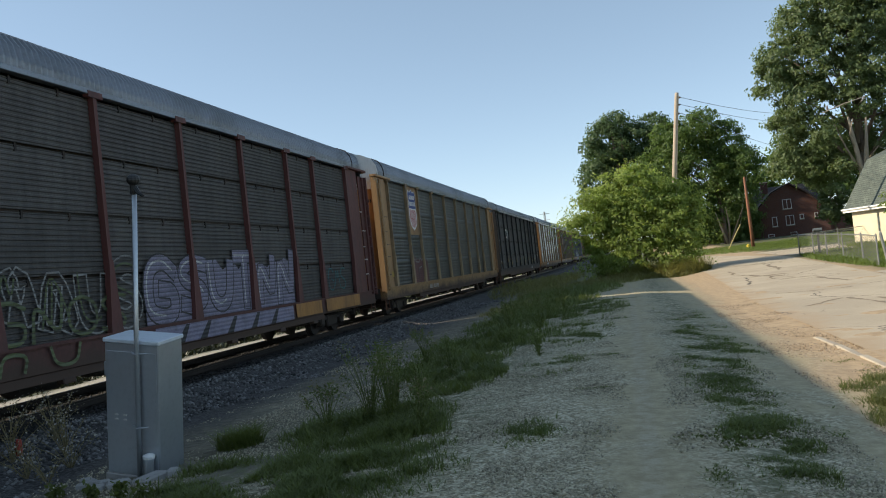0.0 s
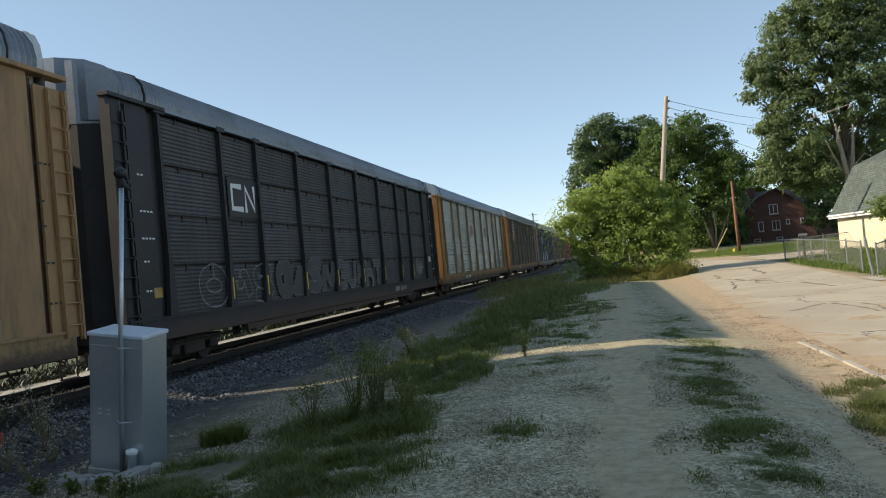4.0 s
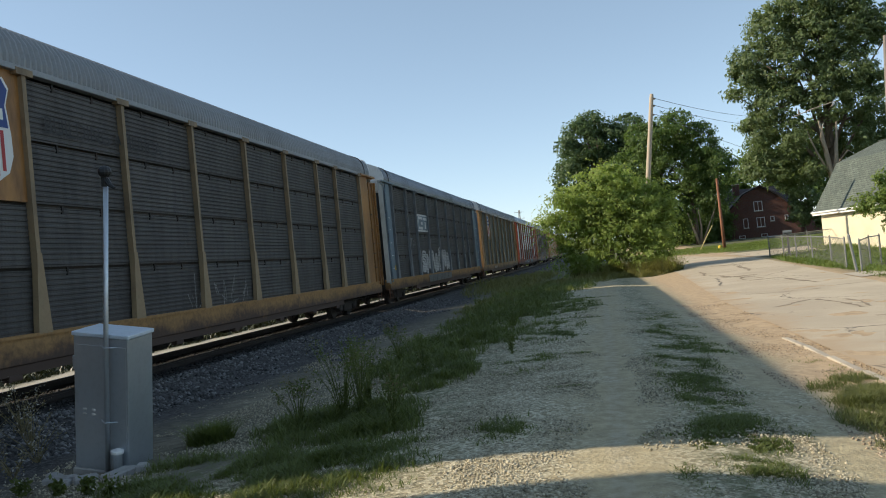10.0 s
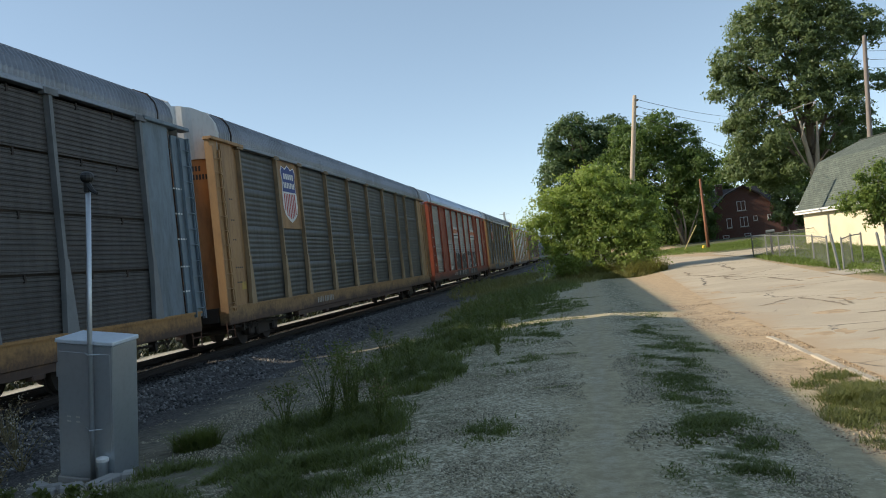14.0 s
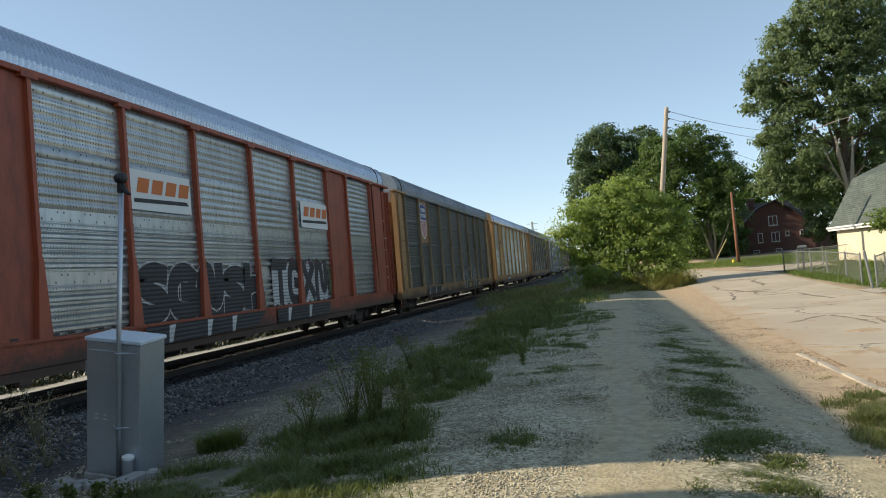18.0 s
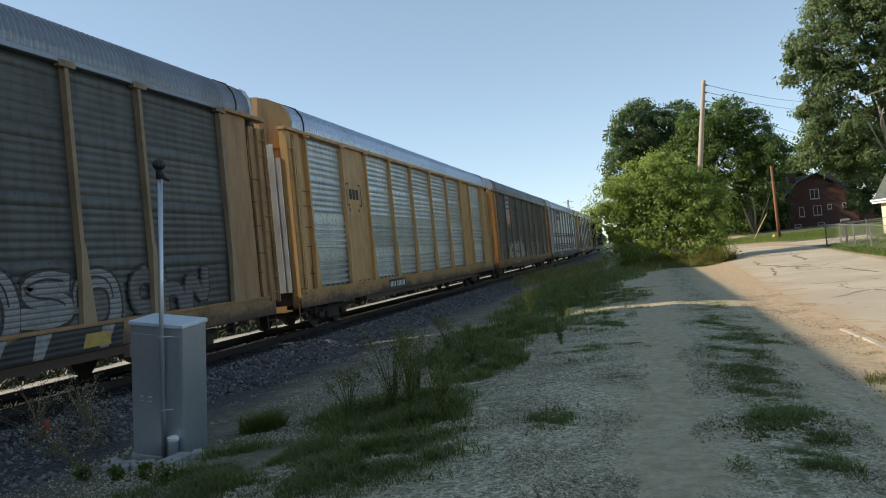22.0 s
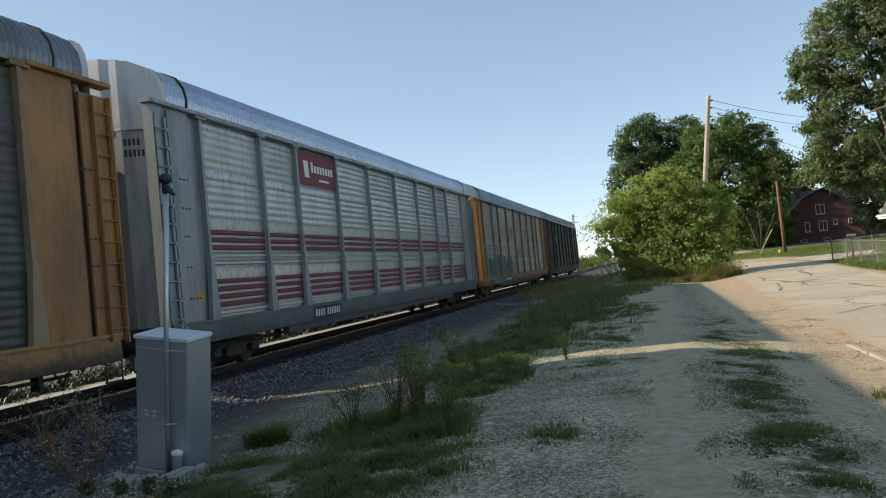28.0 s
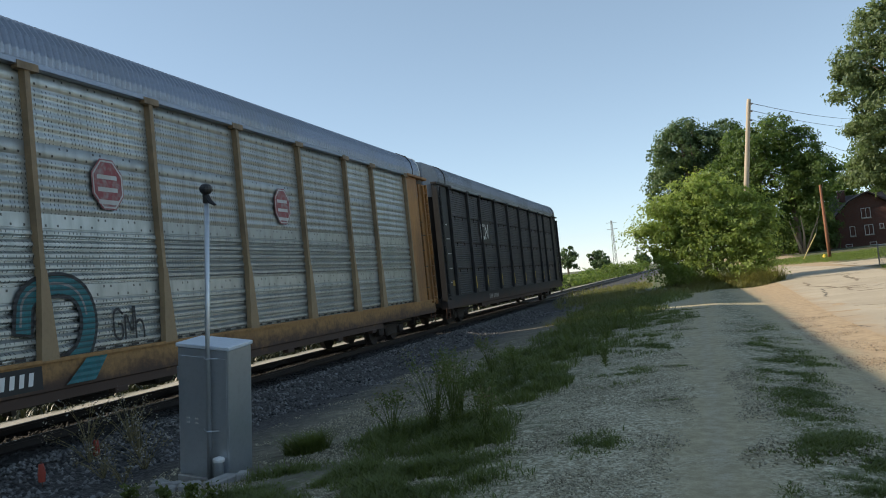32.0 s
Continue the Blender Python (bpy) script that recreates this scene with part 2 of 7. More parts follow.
MARK_YELLOW = plain("yellow reflector tape", (0.75, 0.5, 0.03))
DULLGREEN = spray("dull green spray paint", (0.10, 0.125, 0.05))
MARK_PINK = spray("faded red spray paint", (0.13, 0.04, 0.042))

# ---- mesh helpers ----
def mesh_of(name, verts, faces, mat, smooth=False):
    me = bpy.data.meshes.new(name)
    me.from_pydata([tuple(v) for v in verts], [], faces)
    me.materials.append(mat)
    if smooth:
        me.polygons.foreach_set("use_smooth", [True] * len(me.polygons))
    me.update()
    return me


def part(name, bm, material, parent=None, label="", smooth=False):
    """Links a bmesh, or ready mesh data, as one mesh object under a thing or a part."""
    if isinstance(bm, bpy.types.Mesh):
        me = bm
    else:
        me = bpy.data.meshes.new(name)
        bmesh.ops.recalc_face_normals(bm, faces=bm.faces)
        bm.to_mesh(me)
        bm.free()
        me.materials.append(material)
        if smooth:
            me.polygons.foreach_set("use_smooth", [True] * len(me.polygons))
    ob = new(name, me)
    if parent is not None:
        ob.parent = parent
    if label:
        tagged(ob, label)
    return ob


def box_in(bm, x0, y0, z0, x1, y1, z1, bevel=0.0):
    m = Matrix.LocRotScale(((x0 + x1) / 2, (y0 + y1) / 2, (z0 + z1) / 2), None, (abs(x1 - x0), abs(y1 - y0), abs(z1 - z0)))
    r = bmesh.ops.create_cube(bm, size=1, matrix=m)
    if bevel:
        es = list({e for v in r["verts"] for e in v.link_edges})
        bmesh.ops.bevel(bm, geom=es, offset=bevel, segments=1, affect="EDGES")
    return bm


def box(x0, y0, z0, x1, y1, z1, bevel=0.0):
    return box_in(bmesh.new(), x0, y0, z0, x1, y1, z1, bevel)


def tube_in(bm, pts, radii, sides=8, caps=True):
    """A tapered tube through points."""
    pts = [Vector(p) for p in pts]
    if isinstance(radii, (int, float)):
        radii = [radii] * len(pts)
    rings, side = [], None
    for i, p in enumerate(pts):
        d = (pts[min(i + 1, len(pts) - 1)] - pts[max(i - 1, 0)]).normalized()
        if side is None:
            side = d.orthogonal().normalized()
        side = (side - d * side.dot(d)).normalized()
        up = d.cross(side)
        rings.append([bm.verts.new(p + radii[i] * (math.cos(a) * side + math.sin(a) * up)) for a in [2 * math.pi * k / sides for k in range(sides)]])
    for a, b in zip(rings, rings[1:]):
        for k in range(sides):
            bm.faces.new((a[k], a[(k + 1) % sides], b[(k + 1) % sides], b[k]))
    if caps:
        bm.faces.new(rings[0][::-1])
        bm.faces.new(rings[-1])
    return bm


def tube(pts, radii, sides=8):
    return tube_in(bmesh.new(), pts, radii, sides)


def thing(name, label, category, m=None, group="", kind=""):
    ob = new(name)
    ob.empty_display_size = 0.2
    if m is not None:
        ob.matrix_basis = m
    return tagged(ob, label, category, group, kind)


# ---- ground ----
PROFILE_X = [-900, -40, -16, -13.2, -12.3, -8.3, -7.4, -5.5, -3.5, -1, 0.5, 2.6, 4, 900]
PROFILE_Z = [-0.6, -0.6, -0.5, -0.36, -0.17, -0.17, -0.36, -0.28, -0.12, 0, -0.02, -0.25, -0.25, -0.25]


def smooth_step(a, b, v):
    u = min(1.0, max(0.0, (v - a) / (b - a)))
    return u * u * (3 - 2 * u)


def ground_z(x, y):
    z = float(np.interp(x, PROFILE_X, PROFILE_Z))
    return z + 0.018 * max(0.0, min(y, 110.0) - 25.0) * smooth_step(0.0, 6.0, x)


def ground_rough(x, y):
    near = max(0.0, 1 - abs(y - 15) / 60)
    return ground_z(x, y) + near * (0.03 * noise.noise((x * 0.9, y * 0.9, 0)) + 0.015 * noise.noise((x * 3.1, y * 3.1, 5)))


def ground_material():
    m, t, p = nodes_of("gravel, dirt, ballast and turf")
    pos = t.nodes.new("ShaderNodeTexCoord").outputs["Object"]
    sep = t.nodes.new("ShaderNodeSeparateXYZ")
    t.links.new(pos, sep.inputs[0])
    wob = noise_tex(t, 0.5, 4.0, 0.6)
    x = math_node(t, "ADD", sep.outputs["X"], math_node(t, "MULTIPLY_ADD", wob, 1.4))
    for n in t.nodes:
        if n.type == "MATH" and n.operation == "MULTIPLY_ADD":
            n.inputs[2].default_value = -0.7
    big = noise_tex(t, 0.8, 5.0, 0.6)
    mid = noise_tex(t, 6.0, 4.0, 0.65)
    fine = noise_tex(t, 34.0, 3.0, 0.7)
    vor = t.nodes.new("ShaderNodeTexVoronoi")
    vor.inputs["Scale"].default_value = 26.0
    t.links.new(pos, vor.inputs["Vector"])
    bw = t.nodes.new("ShaderNodeRGBToBW")
    t.links.new(vor.outputs["Color"], bw.inputs[0])
    chip = ramp(t, bw.outputs[0], 0.2, 0.8)
    grav = mix(t, ramp(t, fine, 0.3, 0.7), (0.19, 0.168, 0.108), (0.57, 0.508, 0.35))
    grav = mix(t, 0.6, grav, chip, "SOFT_LIGHT")
    dirt = mix(t, ramp(t, mid, 0.3, 0.7), (0.31, 0.262, 0.158), (0.46, 0.39, 0.24))
    sand = mix(t, ramp(t, mid, 0.35, 0.7), (0.46, 0.345, 0.215), (0.33, 0.245, 0.155))
    ballast = mix(t, ramp(t, fine, 0.3, 0.7), (0.028, 0.027, 0.027), (0.09, 0.086, 0.084))
    ballast = mix(t, 0.6, ballast, chip, "SOFT_LIGHT")
    turf = mix(t, ramp(t, mid, 0.3, 0.7), (0.06, 0.075, 0.03), (0.12, 0.125, 0.055))

    def band(lo, hi, soft):
        return math_node(t, "MULTIPLY", ramp(t, x, lo - soft, lo + soft), math_node(t, "SUBTRACT", 1.0, ramp(t, x, hi - soft, hi + soft)))

    c = grav
    c = mix(t, math_node(t, "MULTIPLY", band(-0.45, 0.45, 0.35), ramp(t, big, 0.2, 0.5)), c, dirt)
    soil = mix(t, ramp(t, mid, 0.3, 0.7), (0.085, 0.076, 0.053), (0.21, 0.187, 0.132))
    c = mix(t, math_node(t, "MULTIPLY", band(-7.2, -3.4, 0.6), ramp(t, big, 0.2, 0.5)), c, soil)
    c = mix(t, math_node(t, "MULTIPLY", math_node(t, "MULTIPLY", ramp(t, sep.outputs["X"], -0.14, -0.02), math_node(t, "SUBTRACT", 1.0, ramp(t, sep.outputs["X"], 0.04, 0.14))), math_node(t, "MULTIPLY", ramp(t, mid, 0.35, 0.65), 0.35)), c, (0.40, 0.36, 0.29))
    c = mix(t, math_node(t, "MULTIPLY", band(-4.3, -1.7, 0.7), ramp(t, mid, 0.42, 0.62)), c, turf)
    c = mix(t, math_node(t, "MULTIPLY", band(1.4, 2.2, 0.3), ramp(t, big, 0.25, 0.5)), c, dirt)
    c = mix(t, math_node(t, "MULTIPLY", band(0.6, 1.4, 0.3), math_node(t, "MULTIPLY", ramp(t, mid, 0.40, 0.62), 0.8)), c, turf)
    c = mix(t, ramp(t, x, 1.7, 2.6), c, sand)
    c = mix(t, math_node(t, "SUBTRACT", 1.0, ramp(t, x, -7.0, -5.3)), c, ballast)
    # ballast colour darkened here to stand for shade under the train
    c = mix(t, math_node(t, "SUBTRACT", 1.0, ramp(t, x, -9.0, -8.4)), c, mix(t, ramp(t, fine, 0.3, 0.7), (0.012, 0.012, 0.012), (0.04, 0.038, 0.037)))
    # ground beyond the track lightened to stand for sunlit ballast
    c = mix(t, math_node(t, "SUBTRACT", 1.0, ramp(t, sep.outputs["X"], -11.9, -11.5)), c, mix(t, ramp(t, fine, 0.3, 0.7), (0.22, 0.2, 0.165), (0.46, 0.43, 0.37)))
    c = mix(t, math_node(t, "SUBTRACT", 1.0, ramp(t, x, -15.4, -14.2)), c, turf)
    c = mix(t, ramp(t, x, 8.3, 9.6), c, turf)
    far = ramp(t, sep.outputs["Y"], 46.0, 54.0)
    c = mix(t, math_node(t, "MULTIPLY", far, math_node(t, "MULTIPLY", ramp(t, x, -6.5, -5.0), math_node(t, "SUBTRACT", 1.0, ramp(t, x, 3.2, 4.2)))), c, turf)
    t.links.new(c, p.inputs["Base Color"])
    p.inputs["Roughness"].default_value = 0.95
    bump(t, p, math_node(t, "ADD", fine, math_node(t, "MULTIPLY", vor.outputs["Distance"], 0.6)), 0.4, 0.025)
    return m


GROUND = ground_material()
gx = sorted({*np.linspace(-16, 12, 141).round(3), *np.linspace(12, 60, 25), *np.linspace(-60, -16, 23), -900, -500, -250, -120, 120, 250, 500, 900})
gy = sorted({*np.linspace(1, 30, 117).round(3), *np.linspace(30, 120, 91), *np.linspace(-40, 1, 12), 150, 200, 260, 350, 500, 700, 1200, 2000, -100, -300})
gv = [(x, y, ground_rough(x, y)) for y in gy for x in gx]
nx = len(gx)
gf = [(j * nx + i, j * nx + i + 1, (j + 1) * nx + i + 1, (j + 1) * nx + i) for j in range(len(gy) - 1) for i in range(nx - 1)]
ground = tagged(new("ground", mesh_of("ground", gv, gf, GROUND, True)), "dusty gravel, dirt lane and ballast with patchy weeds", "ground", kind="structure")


# ---- street ----
def sheet(name, left, right, lift, mat, label, category):
    """A paved strip between two edge lines of equal length, following the ground."""
    v, f, n = [], [], 6
    for (ax, ay), (bx, by) in zip(left, right):
        for k in range(n + 1):
            x, y = ax + (bx - ax) * k / n, ay + (by - ay) * k / n
            v.append((x, y, ground_z(x, y) + lift))
    for j in range(len(left) - 1):
        for k in range(n):
            a = j * (n + 1) + k
            f.append((a, a + 1, a + n + 2, a + n + 1))
    return tagged(new(name, mesh_of(name, v, f, mat, True)), label, category, kind="structure")


def street_material():
    m, t, p = nodes_of("worn chip-sealed street")
    big = noise_tex(t, 0.35, 5.0, 0.6)
    fine = noise_tex(t, 40.0, 3.0, 0.7)
    c = mix(t, ramp(t, big, 0.35, 0.65), (0.41, 0.35, 0.262), (0.50, 0.435, 0.325))
    c = mix(t, math_node(t, "MULTIPLY", ramp(t, fine, 0.4, 0.7), 0.4), c, (0.31, 0.265, 0.2))
    sep = t.nodes.new("ShaderNodeSeparateXYZ")
    t.links.new(t.nodes.new("ShaderNodeTexCoord").outputs["Object"], sep.inputs[0])
    silt = math_node(t, "ADD", sep.outputs["X"], math_node(t, "MULTIPLY", noise_tex(t, 0.9, 5.0, 0.65), -2.4))
    c = mix(t, math_node(t, "SUBTRACT", 1.0, ramp(t, silt, 1.9, 2.9)), c, (0.40, 0.305, 0.2))
    warp = noise_tex(t, 1.2, 3.0, 0.6)
    vor = t.nodes.new("ShaderNodeTexVoronoi")
    vor.feature = "DISTANCE_TO_EDGE"
    vor.inputs["Scale"].default_value = 0.22
    pos = t.nodes.new("ShaderNodeTexCoord").outputs["Object"]
    add = t.nodes.new("ShaderNodeVectorMath")
    t.links.new(pos, add.inputs[0])
    t.links.new(warp, add.inputs[1])
    t.links.new(add.outputs[0], vor.inputs["Vector"])
    crack = math_node(t, "SUBTRACT", 1.0, ramp(t, vor.outputs["Distance"], 0.001, 0.008))
    c = mix(t, math_node(t, "MULTIPLY", crack, ramp(t, big, 0.4, 0.55)), c, (0.07, 0.06, 0.05))
    t.links.new(c, p.inputs["Base Color"])
    p.inputs["Roughness"].default_value = 0.9
    bump(t, p, fine, 0.4, 0.01)
    return m


STREET = street_material()
ys = [float(v) for v in np.linspace(-6, 50, 57)]
left = [(3.25 + (0.45 * smooth_step(20, 44, y)), y) for y in ys]
right = [(8.2 + 0.5 * smooth_step(26, 50, y), y) for y in ys]
for y in np.linspace(51, 63, 13):
    u = (y - 51) / 12
    left.append((3.7 - 6.0 * u ** 2, float(y) - 4.0 * u))
    right.append((8.8 - 3.6 * u, float(y) + 1.5 * u))
road = sheet("road", left, right, 0.012, STREET, "pale sun-bleached asphalt street with dark cracks", "road")
sheet("side_street", [(8.9 + 2 * k, 50.5 + 0.6 * k) for k in range(16)], [(8.2 + 2 * k, 59.0 + 0.4 * k) for k in range(16)], 0.02, STREET, "pale asphalt side street beside the lawn", "road")

# tar-dark cracks wandering over the asphalt
CRACK = plain("dirt-filled crack", (0.23, 0.185, 0.13), 0.95)


def crack(x, y, turn, length, seed, wide=0.03):
    rng = random.Random(seed)
    pts, a = [], radians(turn)
    while length > 0:
        pts.append((x, y))
        a += rng.uniform(-0.3, 0.3)
        x, y, length = x + 0.2 * math.cos(a), y + 0.2 * math.sin(a), length - 0.2
        a += 0.35 * (radians(turn) - a)
    v = []
    for i, (px, py) in enumerate(pts):
        (ax, ay), (bx, by) = pts[max(i - 1, 0)], pts[min(i + 1, len(pts) - 1)]
        n = math.hypot(bx - ax, by - ay)
        w = wide * rng.uniform(0.15, 1.3) * (1 + py / 30)
        for s in (-1, 1):
            qx, qy = px - s * (by - ay) / n * w, py + s * (bx - ax) / n * w
            v.append((qx, qy, ground_z(qx, qy) + 0.017))
    part("crack", mesh_of("crack", v, [(2 * i, 2 * i + 2, 2 * i + 3, 2 * i + 1) for i in range(len(pts) - 1)], CRACK), None, road)


for i, (x, y, turn, n, wide) in enumerate(((4.5, 41.0, -82, 8.5, 0.035), (4.7, 35.2, -3, 1.5, 0.06), (5.3, 32.2, 0, 1.4, 0.05), (4.0, 21.4, 48, 2.0, 0.03), (5.35, 22.9, -80, 3.4, 0.035), (5.2, 17.7, 10, 1.0, 0.05), (6.45, 31.7, -82, 3.2, 0.05), (5.85, 22.2, -86, 2.4, 0.03), (4.9, 36.6, -85, 4.0, 0.04), (4.2, 26.4, 6, 2.2, 0.025), (5.0, 44.5, 2, 2.6, 0.05), (4.4, 14.6, 25, 1.6, 0.02), (6.3, 38.0, 85, 5.0, 0.04))):
    crack(x, y, turn, n, 300 + i, wide)

# ---- railway ----
TRACK_X = -10.3
RAILSTEEL = surface("dark rusted rail steel", (0.022, 0.016, 0.014), (0.012, 0.01, 0.009), 0.6, 0.3, fine=30)
TIE = surface("old creosoted timber", (0.03, 0.023, 0.018), (0.016, 0.014, 0.012), 0.85, fine=25)


def rail_mesh(side):
    prof = [(-0.07, -0.17), (0.07, -0.17), (0.07, -0.155), (0.012, -0.13), (0.012, -0.045), (0.036, -0.035), (0.036, -0.006), (0.028, 0.0),
            (-0.028, 0.0), (-0.036, -0.006), (-0.036, -0.035), (-0.012, -0.045), (-0.012, -0.13), (-0.07, -0.155)]
    bm = bmesh.new()
    a = [bm.verts.new((x, -40, z)) for x, z in prof]
    b = [bm.verts.new((x, 700, z)) for x, z in prof]
    for i in range(len(prof)):
        j = (i + 1) % len(prof)
        bm.faces.new((a[i], a[j], b[j], b[i]))
    return bm


for side in (-0.755, 0.755):
    r = part("rail", rail_mesh(side), RAILSTEEL)
    r.location = (TRACK_X + side, 0, 0)
    tagged(r, "rust-brown steel rail with a worn head on timber ties", "rail", "rails of the track", "structure")
tie_me = None
for k in range(150):
    if tie_me is None:
        t0 = part("tie", box(-1.3, -0.115, -0.34, 1.3, 0.115, -0.165, 0.012), TIE)
        tie_me = t0.data
    else:
        t0 = new("tie", tie_me)
    t0.location = (TRACK_X + random.uniform(-0.03, 0.03), 1 + 0.55 * k, random.uniform(-0.01, 0.006))
    t0.rotation_euler = (0, 0, radians(random.uniform(-1, 1)))
    tagged(t0, "dark creosoted timber railway tie in the ballast", "railway tie", "ties of the track")

# ---- train ----
L_BODY, PITCH = 27.4, 28.6
COLS = [1.75, 4.45, 6.45, 9.25, 12.05, 14.9, 17.7, 20.45, 22.4, 25.35]
COLS_WIDE = [1.35, 4.05, 6.2, 8.8, 11.5, 14.4, 17.25, 20.1, 22.1, 25.0]
Z_SILL, Z_FLOOR, Z_TOP = 0.66, 1.12, 5.26
ROW_H = (Z_TOP - Z_FLOOR) / 4
ROOF_PROFILE = [(1.53, 5.26), (1.55, 5.5), (1.5, 5.74), (1.36, 5.95), (1.05, 6.1), (0.5, 6.2), (0.0, 6.23)]
mesh_cache = {}


def panel_mesh(width, height, mat, ribs=5, stripe=None, striped=(), slot=False):
    """One sheet of trapezoid ribs with a flat bolted lap at the top; some ribs may carry a painted stripe."""
    key = (round(width, 2), round(height, 2), mat.name, ribs, striped, slot)
    if key not in mesh_cache:
        lap = 0.22 if ribs < 7 else 0.075
        deep = {5: 0.034 if slot else 0.02, 6: 0.016}.get(ribs, 0.018)
        prof = [(0.0, 0.0)]
        rib = (height - lap) / ribs
        for i in range(ribs):
            z = i * rib
            if ribs == 6 or ribs == 5 and not slot:
                prof += [(deep * (0.5 - 0.5 * math.cos(2 * math.pi * u)), z + u * rib) for u in (0.05, 0.2, 0.35, 0.5, 0.65, 0.8, 0.95)]
                continue
            prof += [(-0.028 if slot else 0.0, z + 0.04 * rib), (-0.028 if slot else 0.0, z + 0.18 * rib), (0.0, z + 0.2 * rib), (0.0, z + 0.30 * rib), (deep, z + 0.45 * rib), (deep, z + 0.75 * rib), (0.0, z + 0.92 * rib)]
        top = height - (0.0 if ribs < 7 else 0.05)
        prof += [(0.0, height - lap), (0.012, height - lap + 0.01), (0.012, top - 0.005), (0.0, top)]
        v = [(x, y, z) for y in (0.0, width) for x, z in prof] + [(-0.03, y, z) for y in (0.0, width) for z in (0.0, top)]
        m = len(prof)
        f = [(i, m + i, m + i + 1, i + 1) for i in range(m - 1)]
        b = 2 * m
        f += [(b, b + 1, b + 3, b + 2), (0, b, b + 2, m), (m - 1, 2 * m - 1, b + 3, b + 1)]
        tabs = []
        if ribs > 6:
            for u in (0.3, 0.7) if width > 2.2 else (0.5,):
                k = len(v)
                v += [(x, u * width + y, z) for x in (0.0, 0.032) for y in (-0.022, 0.022) for z in (top - 0.1, top + 0.03)]
                tabs += [len(f) + i for i in range(5)]
                f += [(k + 4, k + 6, k + 7, k + 5), (k, k + 4, k + 5, k + 1), (k + 2, k + 3, k + 7, k + 6), (k, k + 2, k + 6, k + 4), (k + 1, k + 5, k + 7, k + 3)]
        me = mesh_of("panel", v, f, mat, ribs < 7 and not slot)
        if tabs:
            me.materials.append(UNDER)
            for i in tabs:
                me.polygons[i].material_index = 1
        if stripe:
            me.materials.append(stripe)
            for i in striped:
                for j in (7 * i + 4, 7 * i + 5, 7 * i + 6):
                    me.polygons[j].material_index = 1
        mesh_cache[key] = me
    return mesh_cache[key]


def post_bm():
    """A side post: a narrow channel that flares into a gusset at its foot."""
    bm = bmesh.new()
    box_in(bm, 1.47, -0.048, Z_FLOOR, 1.585, 0.048, Z_TOP + 0.03)
    v = [(x, s * w, z) for z, w in ((Z_FLOOR - 0.02, 0.17), (Z_FLOOR + 1.25, 0.056)) for s in (-1, 1) for x in (1.50, 1.60)]
    vs = [bm.verts.new(p) for p in v]
    for q in ((0, 1, 3, 2), (4, 6, 7, 5), (0, 4, 5, 1), (2, 3, 7, 6), (1, 5, 7, 3), (0, 2, 6, 4)):
        bm.faces.new([vs[i] for i in q])
    box_in(bm, 1.5, -0.2, Z_TOP - 0.05, 1.61, 0.2, Z_TOP + 0.06)
    return bm


def roof_bm(y0, y1):
    """Roof of crosswise corrugated sheet."""
    prof = ROOF_PROFILE + [(-x, z) for x, z in ROOF_PROFILE[-2::-1]]
    bm, rows, step, i = bmesh.new(), [], 0.034, 0
    n = int((y1 - y0) / step)
    for i in range(n + 1):
        d = 0.04 if i % 4 in (1, 2) else 0.0
        rows.append([bm.verts.new((x * (1 + d / 1.5), y0 + i * step, z + d * (1.0 if abs(x) < 1.3 else 0.3))) for x, z in prof])
    for a, b in zip(rows, rows[1:]):
        for k in range(len(prof) - 1):
            bm.faces.new((a[k], a[k + 1], b[k + 1], b[k]))
    return bm


def strap_bm(y):
    """Dark rubber seal strap laid over the roof curve."""
    prof = ROOF_PROFILE + [(-x, z) for x, z in ROOF_PROFILE[-2::-1]]
    return tube([(x * 1.025, y, z + 0.03) for x, z in prof], 0.022, 6)


def cap_bm(y0, y1):
    """Smooth sheet over the end of the roof, cut back at the bevelled corners, with its gable end closed."""
    prof = ROOF_PROFILE + [(-x, z) for x, z in ROOF_PROFILE[-2::-1]]
    bm, rows, way = bmesh.new(), [], 1 if y1 > y0 else -1
    for y, lo in ((y0, -0.045), (y0 + 0.4 * (y1 - y0), 0.0), (y1, -0.012)):
        rows.append([bm.verts.new((x * (1 - 0.25 * lo), y + way * 0.5 * max(0.0, abs(x) - 0.85) * (y1 - y) / (y1 - y0), z - lo)) for x, z in prof])
    for a, b in zip(rows, rows[1:]):
        for k in range(len(prof) - 1):
            bm.faces.new((a[k], a[k + 1], b[k + 1], b[k]))
    low = [bm.verts.new((v.co.x, v.co.y, 4.85)) for v in rows[0]]
    for k in range(len(prof) - 1):
        bm.faces.new((rows[0][k], low[k], low[k + 1], rows[0][k + 1]))
    return bm


def truck_bm():
    bm = bmesh.new()
    for s in (-1, 1):
        box_in(bm, s * 0.92, -1.25, 0.42, s * 1.08, 1.25, 0.58, 0.03)
        box_in(bm, s * 0.92, -0.45, 0.2, s * 1.1, 0.45, 0.62, 0.04)
        for y in (-0.86, 0.86):
            box_in(bm, s * 0.9, y - 0.16, 0.24, s * 1.12, y + 0.16, 0.52, 0.04)
        for y in (-0.2, 0.0, 0.2):
            tube_in(bm, [(s * 1.0, y, 0.25), (s * 1.0, y, 0.55)], 0.07, 8)
    box_in(bm, -1.0, -0.2, 0.35, 1.0, 0.2, 0.66)
    return bm


